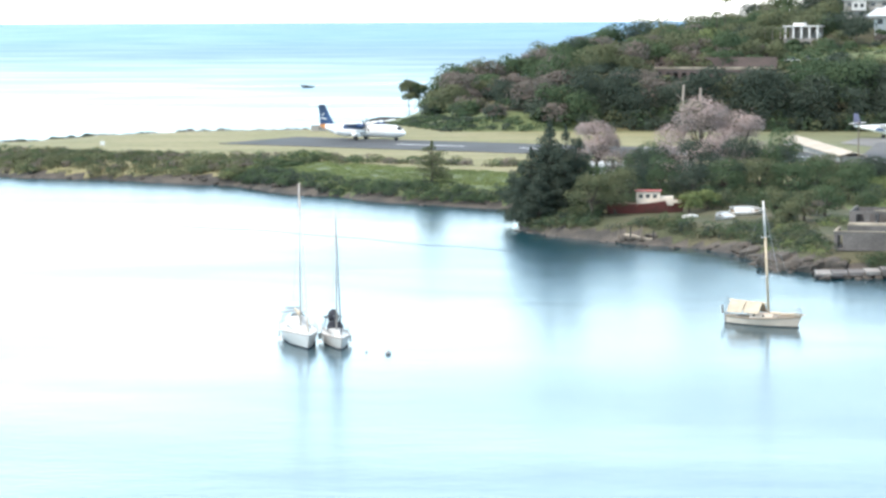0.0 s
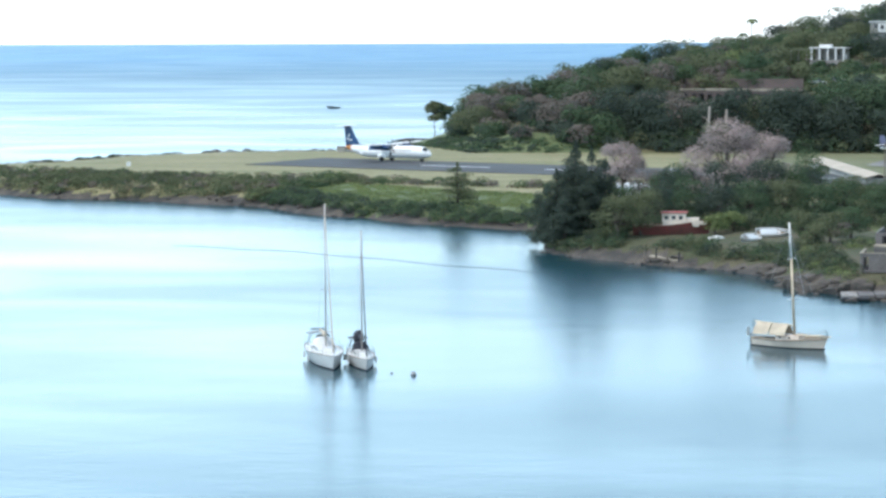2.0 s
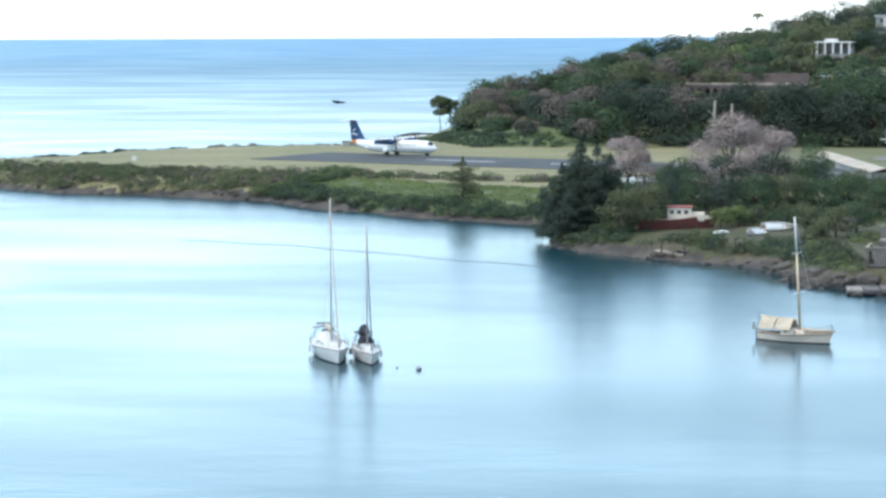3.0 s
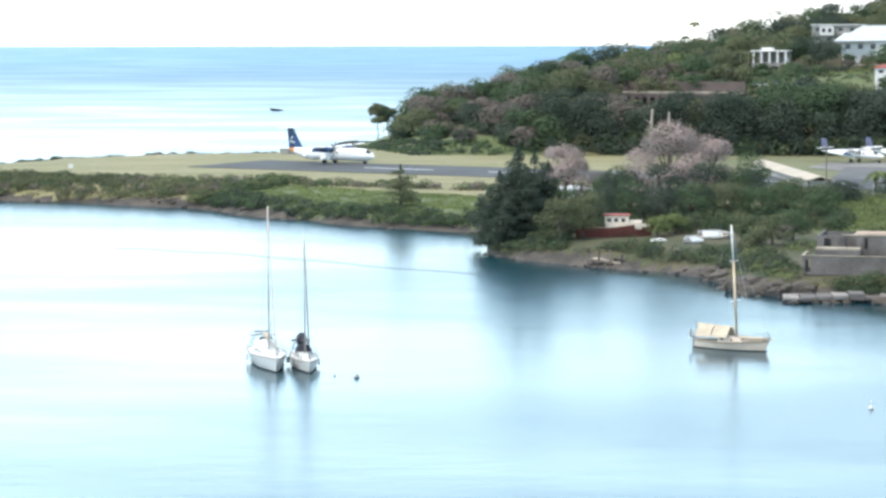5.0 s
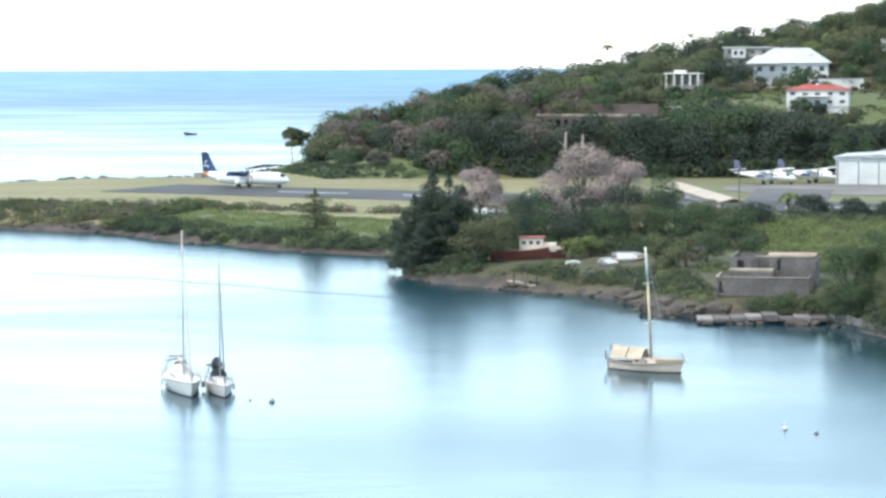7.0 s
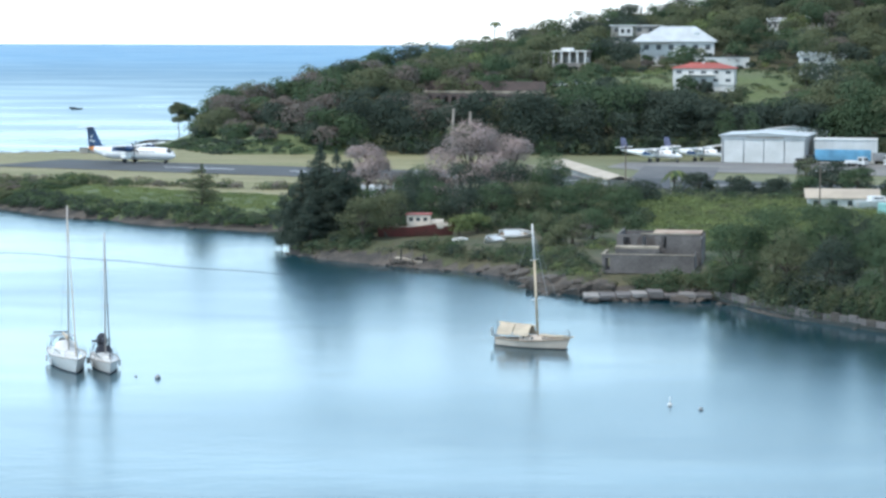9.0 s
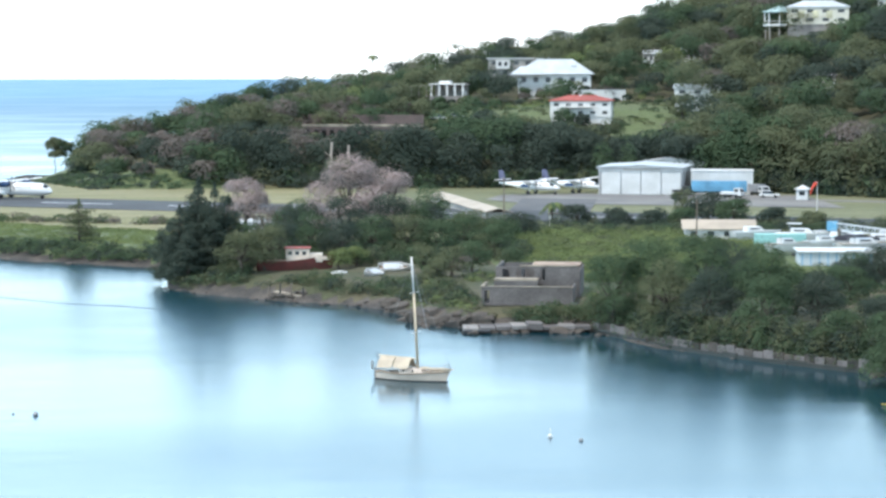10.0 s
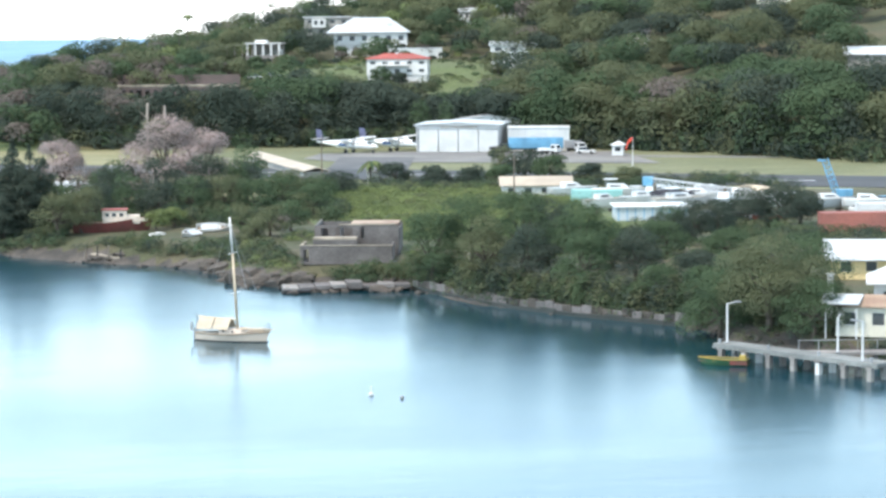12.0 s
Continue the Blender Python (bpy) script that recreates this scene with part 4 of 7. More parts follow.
def commuter(m, label):
    o = thing("commuter_plane", m, label, "airplane", "parked commuter planes")
    zc, R = 1.75, 0.85
    prof = [(7.6, 0.06, -0.28), (7.2, 0.34, -0.2), (6.2, 0.58, -0.08), (5.2, 0.78, 0.02), (4.2, R, 0.1), (-1.2, R, 0.1), (-3.6, 0.62, 0.3), (-6.0, 0.38, 0.5), (-7.9, 0.14, 0.66)]
    part("fuselage", loft([oval(x, r, r * 1.02, zc + dz, 18) for x, r, dz in prof]), M_PLANE, o, smooth=True)
    part("wing", wing_mesh(19.8, 1.98, 1.98, 0.15, 0.9, zc + 1.15, 0.25), M_PLANE, o)
    part("tail_fin", fin_mesh([(-6.0, zc + 0.7), (-6.9, 5.1), (-8.0, 5.2), (-8.0, zc + 0.55)], 0.2), M_FIN, o, "dark grey-violet tail fin")
    part("tailplane", wing_mesh(6.3, 1.5, 1.1, 0.12, -7.0, 3.1, 0.0, 0.1), M_PLANE, o)
    for s in (-1, 1):
        part("wing_strut", rod((1.0, s * 0.8, zc - 0.5), (1.0, s * 4.6, zc + 1.1), 0.09, seg=8), M_PLANE, o)
        part("livery_panel", box((2.2, 0.02, 0.55), (-0.9, s * (R + 0.006), zc + 0.1), bevel=0.01), M_BLUE, o)
        e = part("engine_nacelle", loft([oval(x, 0.36 * f, 0.4 * f, zc + 1.0, 12, s * 2.8) for x, f in ((2.9, 0.5), (2.5, 0.95), (1.2, 1.0), (-0.4, 0.2))]), M_PLANE, o, smooth=True)
        for k in range(3):
            a = k * math.tau / 3 + 0.5
            part("propeller_blade", rod((2.98, s * 2.8, zc + 1.0), (2.98, s * 2.8 + 1.25 * math.cos(a), zc + 1.0 + 1.25 * math.sin(a)), 0.09, 0.05, 5), M_DARK, e)
        for k in range(6):
            part("cabin_window", box((0.42, 0.03, 0.34), (3.0 - 0.85 * k, s * R * 0.985, zc + 0.45), bevel=0.04), M_GLASS, o)
        g = part("main_gear", rod((0.4, s * 0.7, zc - 0.55), (0.4, s * 1.75, 0.5), 0.12, seg=8), M_PLANE, o)
        part("wheel", rod((0.4, s * 1.62, 0.45), (0.4, s * 1.92, 0.45), 0.45, seg=14), M_DARK, g)
    part("windscreen", loft([oval(x, r * 1.02, r * 1.05, zc + dz, 18)[1:9] for x, r, dz in ((6.15, 0.58, -0.07), (5.7, 0.68, -0.02), (5.1, 0.79, 0.03))], caps=False, closed=False), M_GLASS, o)
    n = part("nose_gear", rod((6.3, 0, 1.2), (6.3, 0, 0.35), 0.07, seg=8), M_GREYMETAL, o)
    part("wheel", rod((6.3, -0.12, 0.34), (6.3, 0.12, 0.34), 0.34, seg=14), M_DARK, n)
    return o


commuter(heading(72.5, 533, 0.80, -0.60, 3.0), "white high-wing commuter plane with dark fin, parked on grass")
commuter(heading(83.0, 537, 0.84, -0.55, 3.0), "white high-wing commuter plane parked beside the hangar")


# ---- buildings ----
def gable(width, depth, height, over=0.4, thick=0.14):
    """Two roof slopes with the ridge along x, eaves at z = 0."""
    w, d = width / 2 + over, depth / 2 + over
    k = height / (depth / 2)
    out = []
    for s in (-1, 1):
        e = -over * k
        out.append(loft([[(-w, s * d, e), (-w, 0, height), (-w, 0, height + thick), (-w, s * d, e + thick)], [(w, s * d, e), (w, 0, height), (w, 0, height + thick), (w, s * d, e + thick)]]))
    return out


def gable_end(width, depth, height):
    return loft([[(-width / 2, -depth / 2, 0), (-width / 2, depth / 2, 0), (-width / 2, 0, height)], [(-width / 2 + 0.2, -depth / 2, 0), (-width / 2 + 0.2, depth / 2, 0), (-width / 2 + 0.2, 0, height)]])


def hip(width, depth, height, over=0.5, ridge=0.5):
    w, d, r = width / 2 + over, depth / 2 + over, width / 2 * ridge
    bm = bmesh.new()
    low = [bm.verts.new(p) for p in ((-w, -d, 0), (w, -d, 0), (w, d, 0), (-w, d, 0))]
    a, b = bm.verts.new((-r, 0, height)), bm.verts.new((r, 0, height))
    under = [bm.verts.new((v.co.x, v.co.y, -0.18)) for v in low]
    for f in ((low[0], low[1], b, a), (low[1], low[2], b), (low[2], low[3], a, b), (low[3], low[0], a), under[::-1]):
        bm.faces.new(f)
    for k in range(4):
        bm.faces.new((low[k], under[k], under[(k + 1) % 4], low[(k + 1) % 4]))
    return bm


def house(m, w, d, h, wall_mat, roof_mat, roof_h, label, storeys=1, style="gable", windows=4, side_windows=2, base=3.0, name="house", over=0.5, group="houses on the hill"):
    """w along x, front at -y, floor at z = 0, with footings going down into the slope."""
    o = thing(name, m, label, "house", group)
    sh = h / storeys
    holes = []
    gap = w / windows
    for st in range(storeys):
        for k in range(windows):
            cx = gap * (k + 0.5)
            holes.append((cx - gap * 0.22, cx + gap * 0.22, st * sh + sh * 0.36, st * sh + sh * 0.78))
    front = part("front_wall", wall_with_holes(w, h, 0.25, holes), wall_mat, o)
    moved(front, -w / 2, -d / 2)
    for a in holes:
        f = part("window", box((a[1] - a[0] + 0.1, 0.08, a[3] - a[2] + 0.1), (0, 0, 0)), M_WHITE, o)
        moved(f, -w / 2 + (a[0] + a[1]) / 2, -d / 2 + 0.12, (a[2] + a[3]) / 2)
        part("pane", box((a[1] - a[0] - 0.1, 0.06, a[3] - a[2] - 0.1), (0, -0.03, 0)), M_PANE, f)
    part("back_wall", box((w, 0.25, h), (0, d / 2, h / 2)), wall_mat, o)
    for s in (-1, 1):
        hs = []
        g2 = d / max(side_windows, 1)
        for st in range(storeys):
            for k in range(side_windows):
                hs.append((g2 * (k + 0.5) - 0.55, g2 * (k + 0.5) + 0.55, st * sh + sh * 0.38, st * sh + sh * 0.78))
        sw = part("side_wall", wall_with_holes(d, h, 0.25, hs), wall_mat, o)
        moved(sw, s * (w / 2 - 0.1), -d / 2, 0, 90)
        for a in hs:
            f = part("window", box((0.08, a[1] - a[0] + 0.1, a[3] - a[2] + 0.1), (0, 0, 0)), M_WHITE, o)
            moved(f, s * (w / 2 - 0.18), -d / 2 + (a[0] + a[1]) / 2, (a[2] + a[3]) / 2)
            part("pane", box((0.06, a[1] - a[0] - 0.1, a[3] - a[2] - 0.1), (s * 0.03, 0, 0)), M_PANE, f)
    if base:
        part("footing", box((w * 0.98, d * 0.98, base), (0, 0, -base / 2)), M_CONC if wall_mat is not M_WALLWHITE else wall_mat, o)
    part("floor_slab", box((w * 0.97, d * 0.97, 0.15), (0, 0, 0.08)), M_CONC, o)
    if style == "gable":
        for bm in gable(w, d, roof_h, over):
            moved(part("roof_slope", bm, roof_mat, o), 0, 0, h)
        for s in (0, 180):
            moved(part("gable_wall", gable_end(w, d, roof_h), wall_mat, o), 0, 0, h, s)
    elif style == "hip":
        moved(part("roof", hip(w, d, roof_h, over), roof_mat, o), 0, 0, h + 0.18)
        part("ridge_cap", rod((-w / 4, 0, h + roof_h + 0.2), (w / 4, 0, h + roof_h + 0.2), 0.12, seg=6), roof_mat, o)
    else:
        part("roof", box((w + 2 * over, d + 2 * over, 0.32), (0, 0, h + 0.16), bevel=0.03), roof_mat, o)
        part("fascia", box((w + 2 * over + 0.06, 0.1, 0.22), (0, -d / 2 - over, h + 0.12)), M_WHITE, o)
    return o


def set_on(x, y, turn=0.0, lift=0.0):
    return pose(x, y, ground_z(x, y) + lift, 0, 0, turn)


# red-roofed house with a lower storey, on the grass slope
rh = house(pose(100.2, 636, 17.8, 0, 0, -14), 16.0, 8.0, 4.2, M_WALLWHITE, M_REDROOF, 1.25, "two-storey white house with a bright red roof", 2, "hip", 5, 3, 2.0)
part("chimney", box((0.8, 0.6, 0.9), (-0.4, 0, 5.5), bevel=0.03), M_WHITE, rh)
part("balcony", box((8.0, 1.6, 0.15), (-1, -4.7, 2.6)), M_WALLWHITE, rh)
for k in range(5):
    part("baluster_post", box((0.12, 0.12, 1.0), (-4.9 + k * 1.95, -5.4, 3.15)), M_WALLWHITE, rh)
part("balcony_rail", box((8.0, 0.1, 0.1), (-1, -5.4, 3.65)), M_WALLWHITE, rh)
# long white house under a pale hipped metal roof
wh = house(pose(102, 698, 25.1, 0, 0, -10), 21.0, 11.0, 3.6, M_WALLWHITE, M_ROOFSHEET, 4.1, "long white house with a pale hipped metal roof", 1, "hip", 6, 3, 4.5, over=0.9)
part("wing_roof", hip(9, 9, 2.2, 0.7), M_ROOFSHEET, wh).matrix_basis = pose(-7.5, -2.5, 3.7)
part("dormer", box((1.4, 2.0, 1.1), (5.5, -2.6, 5.7), bevel=0.04), M_ROOFSHEET, wh)
# carport and garden wall
cw = thing("garden_wall", pose(113.0, 680.5, ground_z(113, 680.5) + 1.2, 0, 0, -3), "long low white garden wall on the slope", "wall")
part("wall_panel", box((13.4, 0.3, 4.4), (0, 0, -0.6)), M_WALLWHITE, cw)
part("coping", box((13.6, 0.5, 0.15), (0, 0, 1.67), bevel=0.02), M_WHITE, cw)
# pergola house
ph = thing("pergola_house", pose(70.3, 687, 22.6, 0, 0, -20) @ Matrix.Diagonal((0.92, 1, 0.74, 1)), "white open veranda house with square columns and flat roof", "house")
part("roof", box((11.5, 6.5, 0.4), (0, 0, 4.6), bevel=0.04), M_WALLWHITE, ph)
part("roof_lantern", box((3.6, 2.4, 1.1), (-1.5, 0.8, 5.3), bevel=0.1), M_WALLWHITE, ph)
part("back_wall", box((10.5, 0.3, 4.6), (0, 2.6, 2.2)), M_GREYWALL, ph)
part("floor_slab", box((11.0, 6.0, 3.0), (0, 0, -1.4)), M_CONC, ph)
for k in range(5):
    part("column", box((0.55, 0.55, 4.5), (-5.0 + k * 2.5, -2.7, 2.2), bevel=0.03), M_WALLWHITE, ph)
part("stair_wall", box((0.4, 3.5, 3.0), (5.6, -3.6, 0.6)), M_WALLWHITE, ph)
part("pergola_roof", box((6.0, 4.0, 0.18), (-8.9, -0.6, 4.0), bevel=0.03), M_CONC, ph)
for k in range(3):
    part("pergola_post", box((0.3, 0.3, 4.3), (-11.5 + k * 2.4, -2.3, 1.9), bevel=0.02), M_GREYWALL, ph)
# flat-roofed grey house
fh = house(pose(96.0, 738, 27.6, 0, 0, -6), 17.0, 8.0, 5.6, M_GREYWALL, M_ROOFSHEET, 0.3, "grey flat-roofed two-storey house on the ridge", 2, "flat", 5, 2, 3.0)
part("white_bay", box((4.2, 1.4, 2.6), (-4.2, -4.4, 3.9), bevel=0.03), M_WALLWHITE, fh)
for k in range(2):
    part("bay_window", box((1.0, 0.08, 1.2), (-5.1 + k * 1.8, -5.12, 4.1), bevel=0.02), M_GLASS, fh)
part("balcony", box((8.5, 1.6, 0.2), (3.4, -4.7, 2.9)), M_CONC, fh)
part("terrace_roof", box((6.0, 5.0, 0.25), (11.5, -1.0, 5.9), bevel=0.03), M_ROOFSHEET, fh)
# upper house with a round veranda
uh = house(pose(188, 731, 43.6, 0, 0, -14), 18.5, 9.0, 5.2, M_CREAMWALL, M_ROOFSHEET, 1.9, "large pale cream villa with round veranda on posts", 2, "hip", 4, 2, 5.0)
ver = part("veranda_roof", loft([[(r * math.cos(k * math.tau / 8), r * math.sin(k * math.tau / 8), z) for k in range(8)] for r, z in ((5.2, 0), (5.2, 0.25), (0.2, 2.1))]), M_TEAL, uh, "teal eight-sided roof")
moved(ver, -11.6, -0.5, 3.7)
part("veranda_floor", loft([[(-11.6 + 4.9 * math.cos(k * math.tau / 8), -0.5 + 4.9 * math.sin(k * math.tau / 8), z) for k in range(8)] for z in (-0.4, 0.2)]), M_WALLWHITE, uh)
for k in range(8):
    a = k * math.tau / 8
    part("veranda_column", rod((-11.6 + 4.5 * math.cos(a), -0.5 + 4.5 * math.sin(a), 0.1), (-11.6 + 4.5 * math.cos(a), -0.5 + 4.5 * math.sin(a), 3.7), 0.2, seg=8), M_WALLWHITE, uh)
    part("support_post", rod((-11.6 + 4.2 * math.cos(a), -0.5 + 4.2 * math.sin(a), -6.0), (-11.6 + 4.2 * math.cos(a), -0.5 + 4.2 * math.sin(a), -0.3), 0.22, seg=8), M_GREYWALL, uh)
part("veranda_rail", loft([[(-11.6 + 4.7 * math.cos(k * math.tau / 8), -0.5 + 4.7 * math.sin(k * math.tau / 8), z) for k in range(8)] for z in (1.0, 1.15)]), M_WALLWHITE, uh)
for k in range(3):
    part("arch_surround", box((1.9, 0.16, 2.3), (-5 + 4.2 * k, -4.65, 3.0), bevel=0.12), M_PALEYEL, uh)

for x, y, w, d, h, rm, label in ((134.4, 650, 12.5, 5, 2.6, M_ROOFSHEET, "small white house half hidden among the trees"),
                                 (138, 738, 5, 4, 3.2, M_ROOFSHEET, "little white cottage showing above the tree tops"),
                                 (167, 645, 7.5, 5, 2.8, M_GREYMETAL, "small house with a grey roof among trees"),
                                 (186.5, 660, 6.5, 5, 3.0, M_WHITE, "small white cottage high on the wooded slope"),
                                 (150, 735, 6, 5, 3.4, M_ROOFSHEET, "white cottage on the ridge behind trees"),
                                 (211, 660, 9.5, 6, 2.7, M_TANROOF, "cream house with tan roof high among trees"),
                                 (227, 690, 13, 7, 2.4, M_GREYMETAL, "house under a wide grey roof among trees"),
                                 (218.6, 760, 7, 6, 3.2, M_ROOFSHEET, "white house on top of the wooded ridge")):
    house(set_on(x, y, -18, 0.6 if x in (186.5, 138, 150) else 3.4 if x == 134.4 else 0.6 if x > 200 else 2.3), w, d, h, M_CREAMWALL if y == 660 and x > 200 else M_WALLWHITE, rm, 0.9, label, 1, "gable", 3, 2, 5.5)
gr = thing("metal_roofed_hall", pose(203, 556, ground_z(203, 556) + 0.3, 0, 0, -24), "hall with a wide pale grey metal roof", "building")
part("wall", box((14, 9, 4.2), (0, 0, 1.4)), M_GREYWALL, gr)
for bm in gable(14, 9, 1.6, 0.8):
    moved(part("roof_slope", bm, M_ROOFSHEET, gr), 0, 0, 3.5)

# old brick arcade on the hillside
ar = thing("brick_arcade", pose(26.5, 633, 12.6, 0, 0, -17), "long ruined brick barracks with a row of arches", "ruin")
holes = [(0.9 + 2.1 * k, 2.1 + 2.1 * k, 0.0, 1.9) for k in range(14)]
part("arcade_wall", wall_with_holes(31, 2.9, 0.6, holes), M_BRICK, ar)
moved(part("back_wall", box((31, 0.5, 7.2), (15.5, 5.0, 2.4)), M_BRICK, ar), 0, 0, 0)
part("terrace_slab", box((31, 5.2, 0.3), (15.5, 2.4, 3.05)), M_STONE, ar)
part("parapet", box((31.4, 0.7, 0.45), (15.5, -0.05, 3.35), bevel=0.04), M_STONE, ar, "pale stone parapet")
part("end_wall", box((0.5, 5.0, 5.4), (0.25, 2.5, 1.7)), M_BRICK, ar)
part("footing", box((31, 5.4, 3.0), (15.5, 2.5, -1.6)), M_BRICK, ar)
# dark half-discs on the wall face, painting the shade of the arch openings
for k in range(14):
    part("arch_shade_plate", loft([[(1.5 + 2.1 * k + 0.62 * math.cos(math.pi * j / 8), y, 1.9 + 0.42 * math.sin(math.pi * j / 8)) for j in range(9)] for y in (-0.36, -0.31)], caps=True), M_DARK, ar)

# ---- the airfield ----
apron = tagged(new("apron", mesh("apron", [(60, 512, 3.10), (66, 498, 3.10), (128, 474, 3.10), (131, 520, 3.10), (110, 527, 3.10), (84, 533, 3.10), (66, 530, 3.10)], [(0, 1, 2, 3, 4, 5, 6)], [M_APRON])),
               "pale concrete aircraft apron", "apron", kind="structure")
taxi = strip("taxiway", (76, 512), (66, 462), 16, 3.11, M_TARMAC, "short worn grey taxiway")
road = strip("road", (108, 512), (260, 436), 4.5, 3.09, M_APRON, "pale service road along the foot of the woods")
for k in range(9):
    a = RWY_A.lerp(RWY_B, 0.145 + 0.10 * k)
    n = Vector((-DIR.y, DIR.x))
    mk = [(a + DIR * s * 8.5 + n * q * 0.55) for s, q in ((-1, -1), (1, -1), (1, 1), (-1, 1))]
    tagged(new("runway_marking", mesh("runway_marking", [(p.x, p.y, 3.13) for p in mk] + [(p.x, p.y, 3.121) for p in mk], [(0, 1, 2, 3), (4, 5, 1, 0), (5, 6, 2, 1), (6, 7, 3, 2), (7, 4, 0, 3)], [M_WHITE])),
           "white painted centre line dash", "marking", kind="structure")

mk = thing("marker_board", pose(-94.1, 504.6, 3.0), "small white marker board in the dry grass", "marker")
part("board", box((0.9, 0.08, 0.9), (0, 0, 0.85), bevel=0.02), M_WHITE, mk)
for s in (-0.3, 0.3):
    part("post", rod((s, 0, 0), (s, 0, 0.5), 0.04, seg=6), M_GREYMETAL, mk)
hb = thing("equipment_hut", pose(-55.6, 570, 2.9, 0, 0, -10), "low grey equipment hut beyond the runway", "hut")
part("wall", box((2.0, 1.6, 1.3), (0, 0, 0.65), bevel=0.03), M_GREYWALL, hb)
part("roof", box((2.3, 1.9, 0.12), (0, 0, 1.36), bevel=0.02), M_CONC, hb)
part("fence_panel", box((4.6, 0.08, 0.8), (3.6, 0, 0.4)), M_GREYMETAL, hb)

HG = pose(87.4, 530.5, 3.0, 0, 0, -18)
hg = thing("hangar", HG, "white aircraft hangar with four closed sliding doors", "hangar")
W, Dp, EH = 18.4, 19.0, 6.0
for k in range(4):
    dpan = part("sliding_door", box((4.35, 0.12, 5.2), (0.55 + 4.35 / 2 + k * 4.45, 0.02 + 0.05 * (k % 2), 2.62), bevel=0.02), M_WHITE, hg)
    for j in range(1, 6):
        part("door_rib", box((0.05, 0.03, 5.1), (0.55 + k * 4.45 + j * 0.72, -0.055 + 0.05 * (k % 2), 2.62)), M_WHITE, dpan)
for k in range(5):
    part("door_post", box((0.16, 0.22, 5.6), (0.46 + k * 4.45, -0.06, 2.8)), M_GREYMETAL, hg)
part("header_beam", box((W + 0.2, 0.3, 0.75), (W / 2, -0.05, 5.62), bevel=0.02), M_WHITE, hg)
part("header_sign_panel", box((8.2, 0.05, 0.42), (9.6, -0.24, 5.70)), M_TANROOF, hg)
part("sill_track", box((W + 0.4, 0.4, 0.08), (W / 2, -0.1, 0.06)), M_GREYMETAL, hg)
for x in (0.1, W - 0.1):
    sw = part("side_wall", box((0.2, Dp, EH), (x, Dp / 2 + 0.1, EH / 2)), M_WHITE, hg)
    for k in range(6):
        part("wall_rib", box((0.1, 0.14, EH), (x + (0.14 if x > 1 else -0.14), 1.5 + k * 3.2, EH / 2)), M_GREYMETAL, sw)
part("back_wall", box((W, 0.2, EH), (W / 2, Dp, EH / 2)), M_WHITE, hg)
for bm in gable(Dp, W + 0.3, 0.55, 0.35):
    moved(part("roof_slope", bm, M_ROOFSHEET, hg), W / 2, Dp / 2, EH, 90)
part("gutter", box((W + 1.2, 0.2, 0.2), (W / 2, -0.4, EH - 0.12)), M_GREYMETAL, hg)
for s in (0, 180):
    moved(part("gable_wall", gable_end(Dp - 0.1, W, 0.55), M_WHITE, hg), W / 2, Dp / 2, EH, 90 + s)

rear = thing("rear_hall", pose(109.0, 560.0, 3.0, 0, 0, -10), "white gabled hall rising behind the hangar", "building")
part("wall", box((15.6, 12.0, 5.9), (0, 0, 2.95), bevel=0.03), M_WHITE, rear)
for bm in gable(12.0, 15.6, 1.0, 0.35):
    moved(part("roof_slope", bm, M_ROOFSHEET, rear), 0, 0, 5.9, 90)
for q in (0, 180):
    moved(part("gable_wall", gable_end(12.0, 15.6, 1.0), M_WHITE, rear), 0, 0, 5.9, 90 + q)

ann = thing("hangar_annex", pose(107.6, 528, 3.0, 0, 0, -12), "lower white building attached beside the hangar", "building")
part("wall", box((13.6, 9.0, 5.1), (6.8, 4.5, 2.55), bevel=0.03), M_WHITE, ann)
part("roof_edge", box((13.9, 9.3, 0.22), (6.8, 4.5, 5.2), bevel=0.02), M_WHITE, ann)
for k in range(9):
    part("wall_rib", box((0.06, 0.05, 4.9), (0.9 + 1.5 * k, -0.02, 2.55)), M_ROOFSHEET, ann)
tr = thing("cargo_trailer", pose(107.0, 522.5, 3.0, 0, 0, -12), "sky blue cargo trailer beside the hangar", "trailer")
part("body", box((12.0, 2.5, 2.3), (5.6, 0, 2.15), bevel=0.05), M_SKYBLUE, tr)
part("chassis", box((11.6, 1.2, 0.3), (5.6, 0, 0.85)), M_DARK, tr)
for x in (8.6, 9.8, 10.8):
    for s in (-1, 1):
        part("wheel", rod((x, s * 0.8, 0.5), (x, s * 1.22, 0.5), 0.5, seg=14), M_DARK, tr)
for s in (-1, 1):
    part("landing_leg", box((0.15, 0.15, 0.9), (1.5, s * 0.8, 0.45)), M_GREYMETAL, tr)


